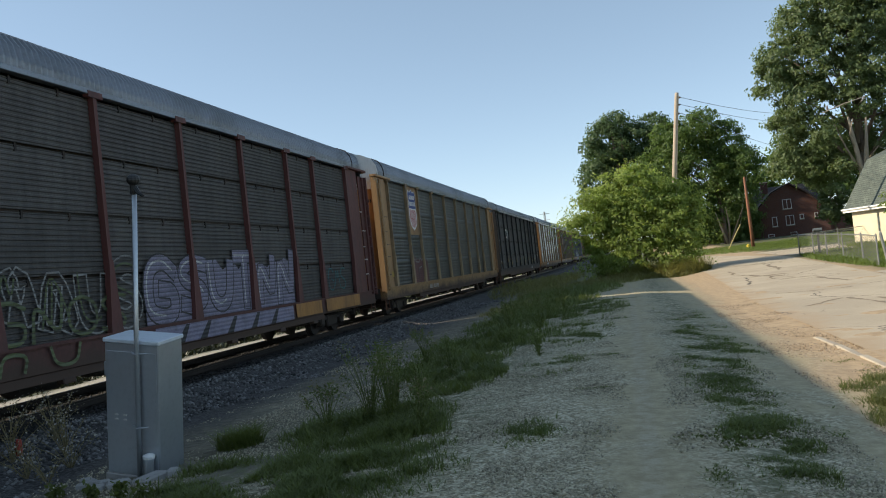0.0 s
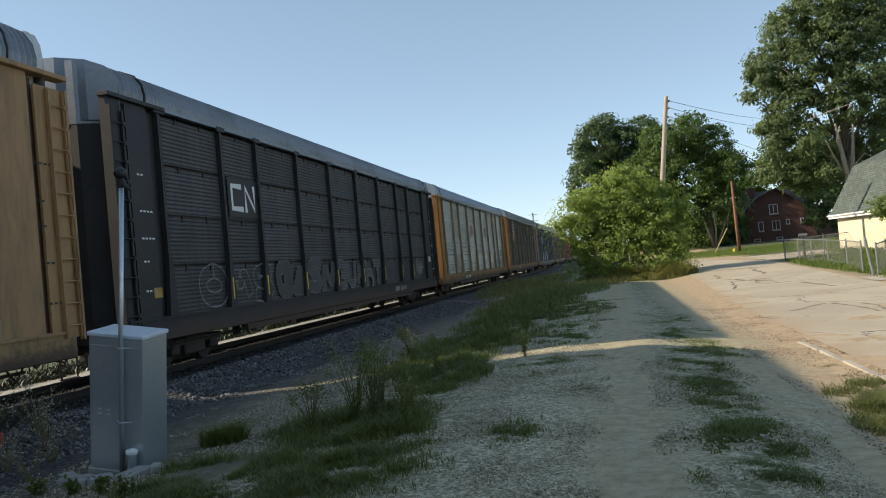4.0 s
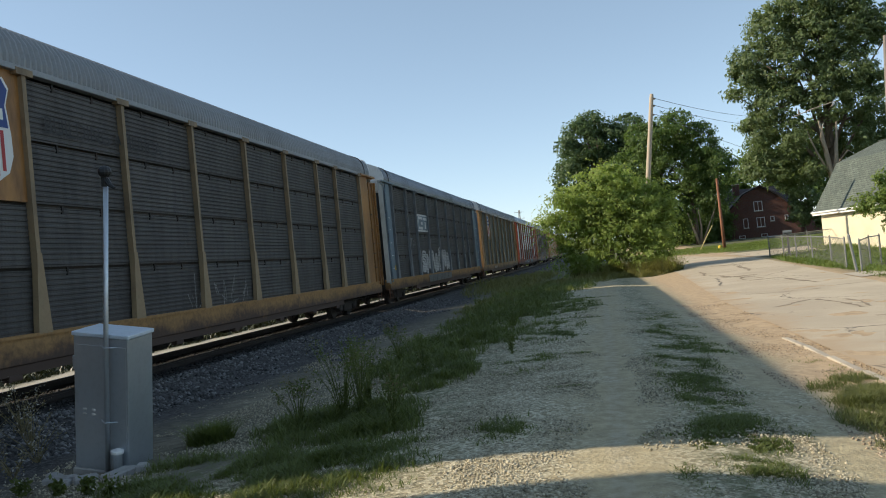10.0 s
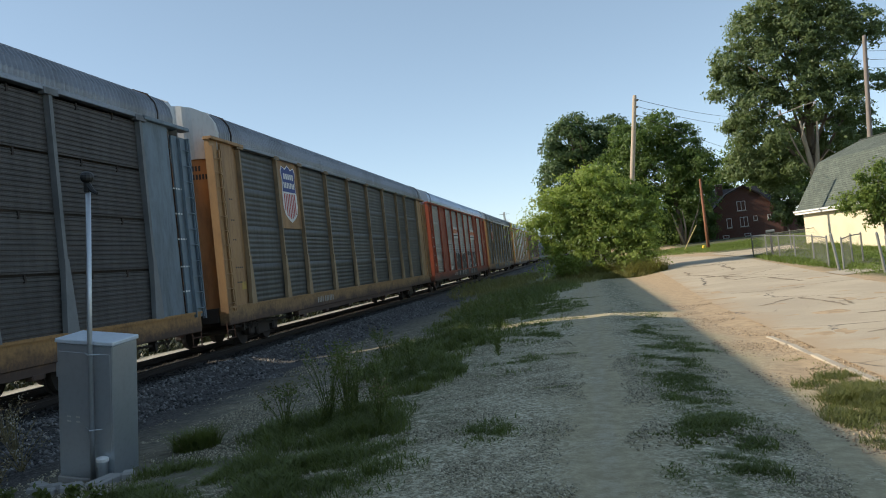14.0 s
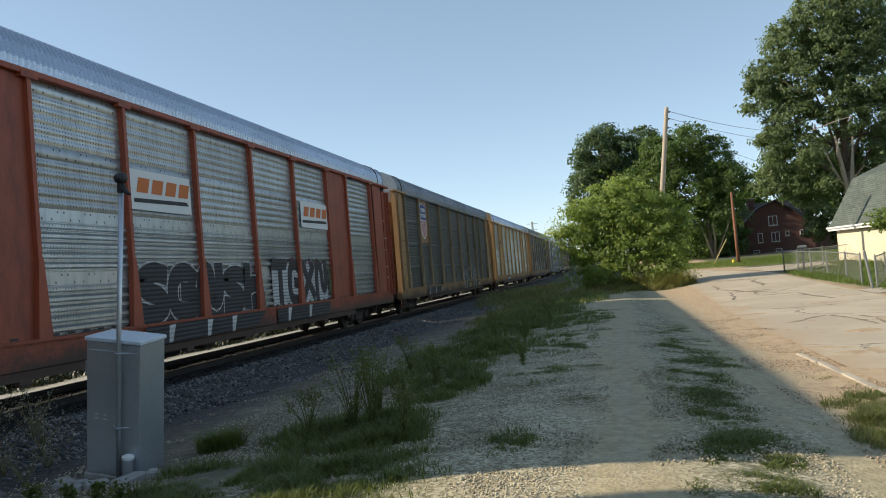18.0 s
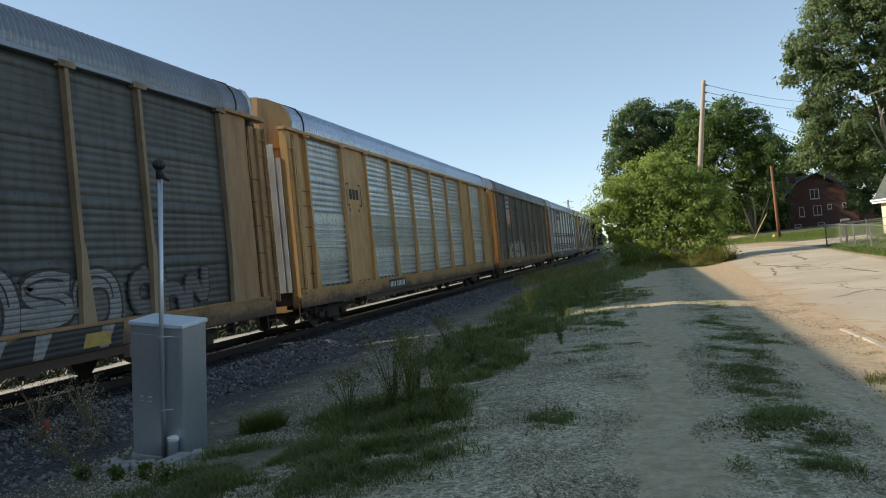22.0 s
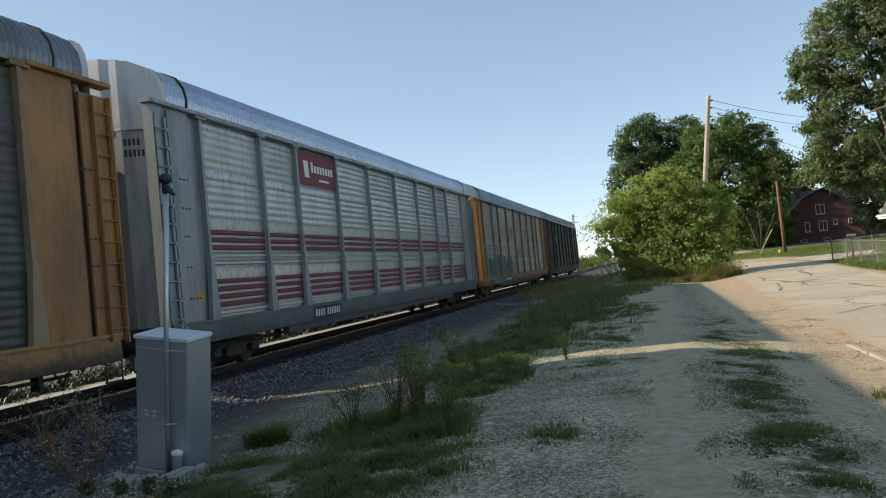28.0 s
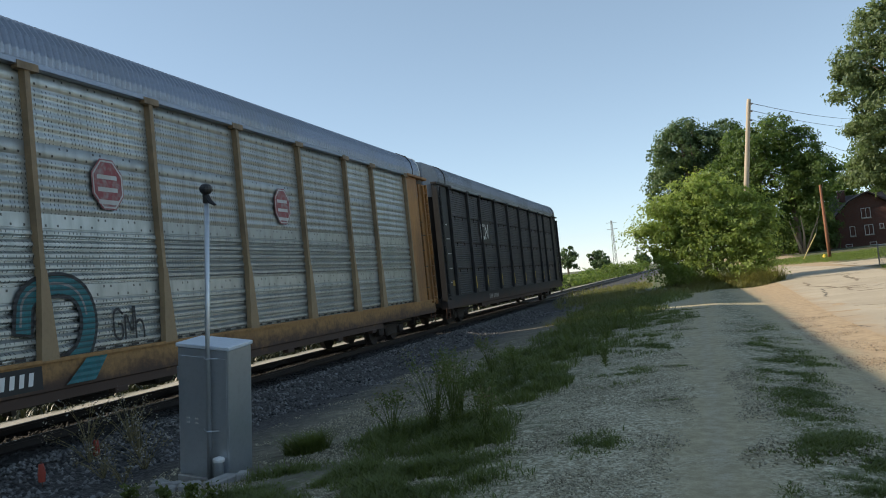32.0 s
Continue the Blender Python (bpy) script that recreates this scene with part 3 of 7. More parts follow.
def wheel_bm(y):
    bm = tube([(-1.0, y, 0.38), (1.0, y, 0.38)], 0.07, 8)
    for s in (-1, 1):
        x = s * 0.755
        tube_in(bm, [(x - s * 0.09, y, 0.38), (x - s * 0.05, y, 0.38), (x - s * 0.05, y, 0.38), (x + s * 0.07, y, 0.38)], [0.41, 0.41, 0.38, 0.375], 20)
    return bm


shared = {}


def once(key, maker, mat):
    """Mesh data made once for each kind and paint, then shared by every car."""
    k = (key, mat.name)
    if k not in shared:
        me = bpy.data.meshes.new(key)
        bm = maker()
        bmesh.ops.recalc_face_normals(bm, faces=bm.faces)
        bm.to_mesh(me)
        bm.free()
        me.materials.append(mat)
        shared[k] = me
    return shared[k]


END_PLAN = [(-1.38, 0.6), (-1.38, 0.46), (-0.85, 0.14), (0.0, 0.14), (0.85, 0.14), (1.36, 0.46), (1.36, 0.6)]


def end_bm(rear, z_low, z_high=None, grow=0.0):
    """Folded end wall with bevelled corners; without a top height it follows the curve of the roof."""
    bm, low, top = bmesh.new(), [], []
    for x, y in END_PLAN:
        zt = z_high or float(np.interp(abs(x), [p[0] for p in ROOF_PROFILE[::-1]], [p[1] for p in ROOF_PROFILE[::-1]])) + 0.06
        yy = L_BODY - y + grow if rear else y - grow
        low.append(bm.verts.new((x, yy, z_low)))
        top.append(bm.verts.new((x, yy, zt)))
    n = len(low)
    for i in range(n):
        j = (i + 1) % n
        bm.faces.new((low[i], low[j], top[j], top[i]))
    bm.faces.new(low)
    bm.faces.new(top)
    return bm


def ladder_bm(y):
    bm = bmesh.new()
    box_in(bm, 1.56, y, 1.0, 1.625, y + 0.03, 5.05)
    box_in(bm, 1.56, y + 0.40, 1.0, 1.60, y + 0.46, 5.05)
    for k in range(11):
        z = 1.2 + 0.36 * k
        tube_in(bm, [(1.61, y + 0.015, z), (1.61, y + 0.43, z)], 0.013, 6)
        box_in(bm, 1.585, y + 0.395, z - 0.035, 1.625, y + 0.465, z + 0.035)
    return bm


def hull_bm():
    """Dark inner decks, a dark sheet backing the near gaps, and an unseen far wall lengthened past both ends to block
    sun between cars.
    """
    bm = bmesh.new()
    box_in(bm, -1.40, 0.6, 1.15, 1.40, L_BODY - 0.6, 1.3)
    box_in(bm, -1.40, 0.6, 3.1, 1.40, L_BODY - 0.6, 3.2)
    # far wall overruns the ends to narrow the sun streaks on the ground
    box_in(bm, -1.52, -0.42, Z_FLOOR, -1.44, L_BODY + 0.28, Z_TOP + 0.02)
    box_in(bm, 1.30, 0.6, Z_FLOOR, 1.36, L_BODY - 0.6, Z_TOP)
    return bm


def sill_bm():
    bm = bmesh.new()
    box_in(bm, 1.30, 0.15, Z_SILL, 1.56, L_BODY - 0.15, Z_FLOOR, 0.02)
    box_in(bm, 1.36, 5.2, Z_SILL - 0.14, 1.53, L_BODY - 5.2, Z_SILL)
    for y in (5.6, 7.9, 10.6, 13.4, 16.3, 19.0, 21.3):
        box_in(bm, 1.40, y, Z_SILL - 0.22, 1.545, y + 0.3, Z_SILL - 0.12, 0.015)
    box_in(bm, 1.52, 0.15, Z_FLOOR - 0.05, 1.60, L_BODY - 0.15, Z_FLOOR)
    return bm


def frame_bm():
    bm = bmesh.new()
    box_in(bm, -1.5, 0.1, 0.75, 1.3, L_BODY - 0.1, 1.1)
    box_in(bm, -0.25, 0.0, 0.6, 0.25, L_BODY, 0.8)
    box_in(bm, -1.56, 0.15, 0.68, -1.5, L_BODY - 0.15, 1.12)
    for y in (7.5, 11.0, 14.6, 19.8):
        box_in(bm, -1.3, y, 0.6, 1.3, y + 0.25, 0.78)
    return bm


def brake_bm():
    """Reservoir, valves, pipes, rods and hangers under the floor."""
    bm = tube([(0.75, 10.2, 0.5), (0.75, 10.35, 0.5), (0.75, 11.4, 0.5), (0.75, 11.55, 0.5)], [0.08, 0.2, 0.2, 0.08], 10)
    box_in(bm, 0.55, 12.3, 0.36, 1.05, 12.8, 0.7, 0.04)
    box_in(bm, 0.7, 14.2, 0.4, 1.15, 14.7, 0.72, 0.03)
    tube_in(bm, [(1.2, 1.0, 0.56), (1.22, 9.0, 0.5), (1.2, 18.0, 0.52), (1.2, L_BODY - 1.0, 0.56)], 0.028, 6)
    tube_in(bm, [(0.4, 4.0, 0.42), (0.6, 10.0, 0.45), (0.4, 23.0, 0.42)], 0.03, 6)
    for y in (1.6, 5.2, 8.8, 13.6, 17.4, 21.9, 25.6):
        box_in(bm, 1.12, y, 0.42, 1.28, y + 0.09, 0.76)
        tube_in(bm, [(1.25, y + 0.3, 0.7), (1.28, y + 0.5, 0.44), (1.25, y + 0.75, 0.68)], 0.018, 5)
    return bm


def step_bm(y):
    """Stirrup step hanging from the corner of the sill."""
    bm = tube([(1.5, y, 0.72), (1.5, y + 0.01, 0.34), (1.5, y + 0.42, 0.34), (1.5, y + 0.43, 0.72)], 0.018, 6)
    box_in(bm, 1.45, y + 0.02, 0.33, 1.55, y + 0.41, 0.352)
    tube_in(bm, [(1.5, y, 0.54), (1.5, y + 0.42, 0.54)], 0.014, 6)
    return bm


def coupler_bm(y0, y1):
    bm = bmesh.new()
    box_in(bm, -0.09, min(y0, y1), 0.76, 0.09, max(y0, y1), 0.95, 0.02)
    e = y1
    box_in(bm, -0.16, e - 0.14, 0.70, 0.16, e + 0.14, 1.0, 0.04)
    tube_in(bm, [(0.5, y0, 0.75), (0.46, (y0 + y1) / 2, 0.5), (0.35, y1, 0.62)], 0.025, 6)
    return bm


POSTGREY = surface("dull grey-blue post paint", (0.17, 0.18, 0.185), (0.09, 0.095, 0.1), 0.6, amount=0.7, streaks=True)
POSTTAN = surface("grimy tan post paint", (0.29, 0.205, 0.115), (0.16, 0.115, 0.07), 0.65, amount=0.8, streaks=True)
# end colour made blue-black to stand for shade between the cars
ENDSHADE = surface("blue end paint darkened for shade", (0.035, 0.045, 0.055), (0.02, 0.022, 0.025), 0.85, amount=0.7)
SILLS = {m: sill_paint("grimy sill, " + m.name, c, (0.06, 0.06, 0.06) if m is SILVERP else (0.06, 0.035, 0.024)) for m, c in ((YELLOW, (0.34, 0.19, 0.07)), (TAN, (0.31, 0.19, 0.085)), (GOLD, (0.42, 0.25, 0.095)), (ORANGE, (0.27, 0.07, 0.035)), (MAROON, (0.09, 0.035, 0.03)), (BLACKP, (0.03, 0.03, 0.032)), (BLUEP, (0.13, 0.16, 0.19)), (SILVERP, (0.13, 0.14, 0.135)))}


def build_car(name_label, paint, panel, roof, end_top, plates=(), post=None, sill=None, ribs=5, stripes=None, end=None, cols=COLS, rail=None, low=1.0):
    car = thing("railcar", name_label, "railcar", group="cars of the freight train")
    sill, end, rail = SILLS[sill or paint], end or (ENDPAINT if paint in (YELLOW, TAN) else paint), rail or (paint if roof is not ROOFDARK else ROOFDARK)
    part("hull", once("hull", hull_bm, UNDER), None, car, "dark interior decks with an added, lengthened far wall")
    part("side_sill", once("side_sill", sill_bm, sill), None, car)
    part("underframe", once("underframe", frame_bm, UNDER), None, car, "greasy dark underframe")
    top = [part("roof", once("roof", lambda: roof_bm(0.62, L_BODY - 0.60), roof), None, car, "corrugated galvanised roof")]
    cap_mat = end_top
    for y in (1.3, L_BODY - 1.3):
        top.append(part("roof_strap", once("strap%.1f" % y, lambda: strap_bm(y), UNDER), None, car, "dark seal strap over the roof"))
    top.append(part("roof_cap", once("cap_front", lambda: cap_bm(0.10, 0.66), cap_mat), None, car, "smooth pale roof end"))
    top.append(part("roof_cap", once("cap_rear", lambda: cap_bm(L_BODY - 0.10, L_BODY - 0.66), cap_mat), None, car, "smooth pale roof end"))
    for ob in top:
        ob.matrix_basis = Matrix.Translation((0, 0, Z_TOP * (1 - low))) @ Matrix.Diagonal((1, 1, low, 1))
    for rear in (False, True):
        door = part("end_door", once("door%d" % rear, lambda: end_bm(rear, 1.0, 4.85), end), None, car)
        crown = part("end_crown", once("crown%d" % rear, lambda: end_bm(rear, 4.85, None, 0.006), end_top), None, door, "pale upper end wall")
        crown.matrix_basis = Matrix.Translation((0, 0, 4.85 * (1 - low))) @ Matrix.Diagonal((1, 1, low, 1))
        yy = L_BODY - 0.13 if rear else 0.13
        part("door_seam", once("seam%d" % rear, lambda: box(-0.03, yy - 0.012, 1.02, 0.03, yy + 0.012, 4.84), UNDER), None, door)
    part("top_rail", once("top_rail", lambda: box(1.44, 1.95, Z_TOP, 1.60, L_BODY - 1.95, Z_TOP + 0.10, 0.01), rail), None, car)
    part("end_plate", once("plate_front%.2f" % cols[0], lambda: box(1.42, 0.0, 1.0, 1.545, cols[0] - 0.40, Z_TOP), paint), None, car)
    part("recess_plate", once("recess%.2f" % cols[0], lambda: box(1.40, cols[0] - 0.40, 1.0, 1.47, cols[0] - 0.04, Z_TOP), paint), None, car)
    part("end_channel", once("channel_front", lambda: box_in(box(1.545, 0.52, 1.0, 1.60, 0.56, 5.2), 1.545, 0.56, 1.0, 1.565, 0.70, 5.2), paint), None, car)
    part("recess_plate", once("recess_rear", lambda: box(1.40, L_BODY - 0.90, 1.0, 1.46, L_BODY - 0.68, 5.2), RUST), None, car)
    part("end_plate", once("plate_rear", lambda: box(1.42, L_BODY - 1.95, 1.0, 1.535, L_BODY - 0.86, Z_TOP), paint), None, car)
    part("brake_gear", once("brake_gear", brake_bm, UNDER), None, car, "greasy brake reservoir, pipes and rods")
    for y in (0.1, L_BODY - 0.55):
        part("stirrup_step", once("step%.1f" % y, lambda: step_bm(y), RUST), None, car)
    part("header", once("header", lambda: box(1.40, -0.03, Z_TOP + 0.0, 1.635, 1.95, Z_TOP + 0.085, 0.012), paint), None, car)
    part("header", once("header_rear", lambda: box(1.40, L_BODY - 1.95, Z_TOP + 0.0, 1.635, L_BODY + 0.03, Z_TOP + 0.085, 0.012), paint), None, car)
    part("ladder_plate", once("ladder_plate", lambda: box(1.50, L_BODY - 0.72, 1.0, 1.545, L_BODY, 5.1), paint), None, car)
    part("corner_post", once("corner0", lambda: box(1.545, 0.0, 0.95, 1.625, 0.05, 5.1), paint), None, car)
    part("corner_post", once("corner1", lambda: box(1.545, L_BODY - 0.05, 0.95, 1.625, L_BODY, 5.1), paint), None, car)
    part("ladder", once("ladder0", lambda: ladder_bm(0.02), paint), None, car)
    part("ladder", once("ladder1", lambda: ladder_bm(L_BODY - 0.48), paint), None, car)
    for y in (3.4, L_BODY - 3.4):
        tr = part("truck", once("truck", truck_bm, UNDER), None, car, "dark cast steel truck")
        tr.location = (0, y, 0)
        for a in (-0.86, 0.86):
            part("wheelset", once("wheelset%.1f" % a, lambda: wheel_bm(a), UNDER), None, tr)
    part("coupler", once("coupler0", lambda: coupler_bm(0.1, -0.55), RUST), None, car)
    part("coupler", once("coupler1", lambda: coupler_bm(L_BODY - 0.1, L_BODY + 0.55), RUST), None, car)
    pm = once("side_post", post_bm, post or paint)
    for c in cols:
        ob = part("side_post", pm, None, car)
        ob.location = (0, c, 0)
    for i, (a, b) in enumerate(zip(cols, cols[1:])):
        for r in range(4):
            if (i, r) in plates:
                me = once("plain%.1f" % (b - a), lambda: box(-0.03, 0, 0, 0.045, b - a, ROW_H), paint)
                ob = part("plain_panel", me, None, car)
            else:
                marked = stripes.get(r, ()) if stripes else ()
                ob = part("panel", panel_mesh(b - a, ROW_H, panel, ribs, MARK_WINE if marked else None, marked, ribs == 5 and r < 2), None, car)
            ob.location = (1.46, a, Z_FLOOR + r * ROW_H)
    return car


ALL4 = (0, 1, 2, 3)
UPP = tuple((1, r) for r in (2, 3))
CAR_LIST = []


def add_car(k, *args, **kw):
    car = build_car(*args, **kw)
    CAR_LIST.append((k, car))
    return car


car_a = add_car(-1, "brown-red autorack railcar with sooty grey side sheets and graffiti", MAROON, PANEL_GREY, ROOFDARK, ROOFDARK, ribs=11, low=0.93)
car_b = add_car(0, "yellow autorack railcar with dusty grey-green sheets and a shield emblem", TAN, PANEL_DARK, ROOFDARK, WHITEP, plates=UPP, ribs=6, post=POSTTAN)
car_c = add_car(1, "black autorack railcar with white graffiti along its foot", BLACKP, PANEL_BLACK, ROOFDARK, ROOFDARK, ribs=11, low=0.88)
car_d = add_car(2, "yellow autorack railcar with weathered galvanised sheets", YELLOW, PANEL_BRIGHT, ROOF, WHITEP, rail=ROOF, post=POSTTAN, low=0.92)
car_e = add_car(3, "yellow autorack railcar with grey sheets and a shield emblem", YELLOW, PANEL_GREY, ROOFPALE, WHITEP, plates=UPP, ribs=11, rail=ROOFPALE, post=POSTTAN)
car_f = add_car(4, "faded blue autorack railcar with sooty sheets and graffiti", BLUEP, PANEL_GREY, ROOFDARK, WHITEP, sill=YELLOW, ribs=11, end=ENDSHADE, post=POSTGREY, low=0.93)
car_g = add_car(5, "yellow autorack railcar with dusty grey sheets and a shield emblem", TAN, PANEL_DARK, ROOFDARK, WHITEP, plates=UPP, ribs=6, post=POSTTAN)
car_h = add_car(6, "orange-red autorack railcar with bright galvanised sheets", ORANGE, PANEL_LIGHT, ROOFLIGHT, ROOF, plates=tuple((1, r) for r in ALL4) + tuple((7, r) for r in ALL4), cols=COLS_WIDE)
car_i = add_car(7, "yellow autorack railcar with a shield emblem and pale graffiti", TAN, PANEL_DARK, ROOFDARK, WHITEP, plates=UPP, ribs=6, post=POSTTAN)
car_j = add_car(8, "bright yellow autorack railcar with galvanised sheets", GOLD, PANEL_BRIGHT, ROOFLIGHT, GOLD, plates=tuple((1, r) for r in ALL4) + tuple((7, r) for r in ALL4), cols=COLS_WIDE)
car_k = add_car(9, "yellow autorack railcar with a shield emblem and white graffiti", YELLOW, PANEL_DARK, ROOFDARK, WHITEP, plates=UPP, ribs=6, post=POSTTAN)
car_l = add_car(10, "pale grey autorack railcar with wine-red stripes", SILVERP, PANEL_PALE, ROOFLIGHT, WHITEP, stripes={0: (1, 2, 3, 4), 1: (2, 3, 4)})
car_m = add_car(11, "brown-yellow autorack railcar with galvanised sheets and teal graffiti", YELLOW, PANEL_MID, ROOF, WHITEP, rail=ROOF, post=POSTTAN)
car_n = add_car(12, "black autorack railcar at the tail of the train", BLACKP, PANEL_BLACK, ROOFDARK, ROOFDARK, ribs=11)

# ---- markings and graffiti on the cars (paint films a few millimetres proud of the sheet) ----
def flat_mesh(name, polys, x, mat):
    """Flat paint shapes in the side plane: polygons of (y, z), each laid a hair over the one before."""
    v, f = [], []
    for k, poly in enumerate(polys):
        f.append(tuple(range(len(v), len(v) + len(poly))))
        v += [(x + 0.003 * k / len(polys), y, z) for y, z in poly]
    return mesh_of(name, v, f, mat)


def rect(y0, z0, y1, z1):
    return [(y0, z0), (y1, z0), (y1, z1), (y0, z1)]


def ribbon(pts, w):
    """A mitred strip of quads along a line of (y, z), with short square ends."""
    edge = []
    for i, (y, z) in enumerate(pts):
        (a, b), (c, d) = pts[max(i - 1, 0)], pts[min(i + 1, len(pts) - 1)]
        n = math.hypot(c - a, d - b) or 1e-6
        uy, uz = (c - a) / n * w, (d - b) / n * w
        e = -0.6 if i == 0 else 0.6 if i == len(pts) - 1 else 0.0
        edge.append(((y + e * uy - uz, z + e * uz + uy), (y + e * uy + uz, z + e * uz - uy)))
    return [[a[0], a[1], b[1], b[0]] for a, b in zip(edge, edge[1:])]


def paint(car, name, polys, mat, x=1.512, label=""):
    ob = part(name, flat_mesh(name, polys, x, mat), None, car, label)
    return tagged(ob, label, kind="stuff") if name in SMALL_MARKS else ob


SMALL_MARKS = ("number_marking", "stencil_marking", "drain_slot", "emblem_bar", "faded_lettering", "scrawl")


SHIELD = [(-0.62, 0.62), (-0.5, 0.78), (-0.25, 0.7), (0.0, 0.82), (0.25, 0.7), (0.5, 0.78), (0.62, 0.62), (0.53, 0.35), (0.6, -0.1), (0.61, -0.42), (0.5, -0.68), (0.25, -0.83), (0.0, -0.92), (-0.25, -0.83), (-0.5, -0.68), (-0.61, -0.42), (-0.6, -0.1), (-0.53, 0.35)]


def shield(car):
    y, z, s = 5.52, 4.32, 0.98
    paint(car, "emblem_border", [[(y + 1.07 * s * a, z + 1.05 * s * b) for a, b in SHIELD]], MARK_WHITE, 1.509)
    band = SHIELD[:7] + [(0.53, 0.35), (0.585, 0.0), (-0.585, 0.0), (-0.53, 0.35)]
    paint(car, "emblem_band", [[(y + s * a, z + s * b) for a, b in band]], MARK_BLUE, 1.513, "dark blue band")
    bars, n = [], 7
    for i in range(n):
        a = -0.53 + i * 1.06 / n
        mid = abs(a + 0.04)
        low = -0.86 + (0.3 * mid if mid < 0.38 else 0.3 * 0.38 + 1.4 * (mid - 0.38))
        bars.append(rect(y + s * a, z + s * low, y + s * (a + 0.55 / n), z - s * 0.05))
    paint(car, "emblem_stripe", bars, MARK_RED, 1.514, "red stripes on white")
    words = [rect(y - 0.42 + 0.18 * i, z + 0.40 * s, y - 0.30 + 0.18 * i, z + 0.58 * s) for i in range(5)] + [rect(y - 0.47 + 0.14 * i, z + 0.12 * s, y - 0.38 + 0.14 * i, z + 0.30 * s) for i in range(7)]
    paint(car, "emblem_bar", words, MARK_WHITE, 1.518, "white lettering blocks")


def plate_marks(car, y, n=(4, 6), mat=MARK_BLACK, z=0.88):
    """Dark stencil plate on the sill with pale bars for the writing."""
    if mat:
        paint(car, "number_plate", [rect(y, z - 0.16, y + 2.0, z + 0.16)], mat, 1.566)
    bars, u = [], y + 0.12
    for group in n:
        for i in range(group):
            bars.append([(u, z - 0.09), (u + 0.085, z - 0.09), (u + 0.12, z + 0.09), (u + 0.035, z + 0.09)])
            u += 0.165
        u += 0.12
    paint(car, "number_marking", bars, MARK_WHITE if mat else MARK_FADED, 1.57, "pale stencilled bars")


def small_marks(car, seed, y0, mat):
    """Rows of tiny unreadable stencils on the end plates."""
    rng = random.Random(seed)
    bars = []
    for k in range(5):
        z = 1.6 + 0.55 * k + rng.uniform(-0.1, 0.1)
        for j in range(rng.randint(2, 4)):
            a = y0 + 0.85 + 0.12 * j
            bars.append(rect(a, z, a + 0.08, z + 0.035))
    paint(car, "stencil_marking", bars, mat, 1.549)


def rounded(p, times=2):
    """Corner-cutting: turns a bent stroke into a curve."""
    for _ in range(times):
        q = [p[0]]
        for (a, b), (c, d) in zip(p, p[1:]):
            q += [(0.75 * a + 0.25 * c, 0.75 * b + 0.25 * d), (0.25 * a + 0.75 * c, 0.25 * b + 0.75 * d)]
        p = q + [p[-1]]
    return p


def rim(p, w, t):
    """The outline of a stroke of half width w, itself a line of half width t."""
    left, right = [], []
    for i, (y, z) in enumerate(p):
        (a, b), (c, d) = p[max(i - 1, 0)], p[min(i + 1, len(p) - 1)]
        n = math.hypot(c - a, d - b) or 1e-6
        left.append((y - (d - b) / n * w, z + (c - a) / n * w))
        right.append((y + (d - b) / n * w, z - (c - a) / n * w))
    loop = left + right[::-1] + left[:1]
    return ribbon(loop, t)


def scrawl(car, seed, y0, y1, z, h, mat, n=8):
    rng = random.Random(seed)
    out = []
    for i in range(n):
        y = y0 + (y1 - y0) * i / n
        pts = [(y + rng.uniform(0, 0.9) * (y1 - y0) / n, z + rng.uniform(-0.5, 0.5) * h) for _ in range(5)]
        out += ribbon(pts, 0.018)
    paint(car, "scrawl", out, mat, 1.515)


# strokes of painted figures in a unit square
FIGURES = {
    "bar": [[(0, 1), (1, 1)], [(0.5, 1), (0.5, 0)]],
    "comb": [[(1, 0.8), (0.6, 1), (0.1, 0.9), (0, 0.5), (0.1, 0.05), (0.9, 0), (1, 0.45), (0.5, 0.5)]],
    "cross": [[(0, 1), (1, 0)], [(1, 1), (0, 0)]],
    "leg": [[(0, 0), (0.05, 0.9), (0.5, 1), (0.6, 0.2), (1, 0.3), (1, 1)]],
    "snake": [[(1, 0.9), (0.5, 1), (0, 0.8), (0.2, 0.55), (0.8, 0.45), (1, 0.2), (0.5, 0), (0, 0.1)]],
    "zig": [[(0, 0), (0.1, 1), (0.85, 0), (1, 1)]],
    "cup": [[(0, 1), (0.05, 0.2), (0.5, 0), (0.95, 0.2), (1, 1)]],
    "tent": [[(0, 0), (0.45, 1), (1, 0), (0.6, 0.15)], [(0.45, 0.7), (0.35, 0.05)]],
    "ring": [[(0.5, 1), (0, 0.8), (0, 0.2), (0.5, 0), (1, 0.2), (1, 0.8), (0.5, 1)]],
    "arch": [[(0, 0.25), (0.05, 0.8), (0.45, 1), (0.85, 0.85), (1, 0.3), (0.9, -0.25), (0.6, -0.5)]],
    "hook": [[(0, 1), (0, 0)], [(0, 0.45), (0.5, 0.6), (0.9, 0.4), (0.9, 0)]],
    "wave": [[(0, 0.2), (0.3, 1), (0.5, 0.4), (0.7, 1), (1, 0.1)]],
}


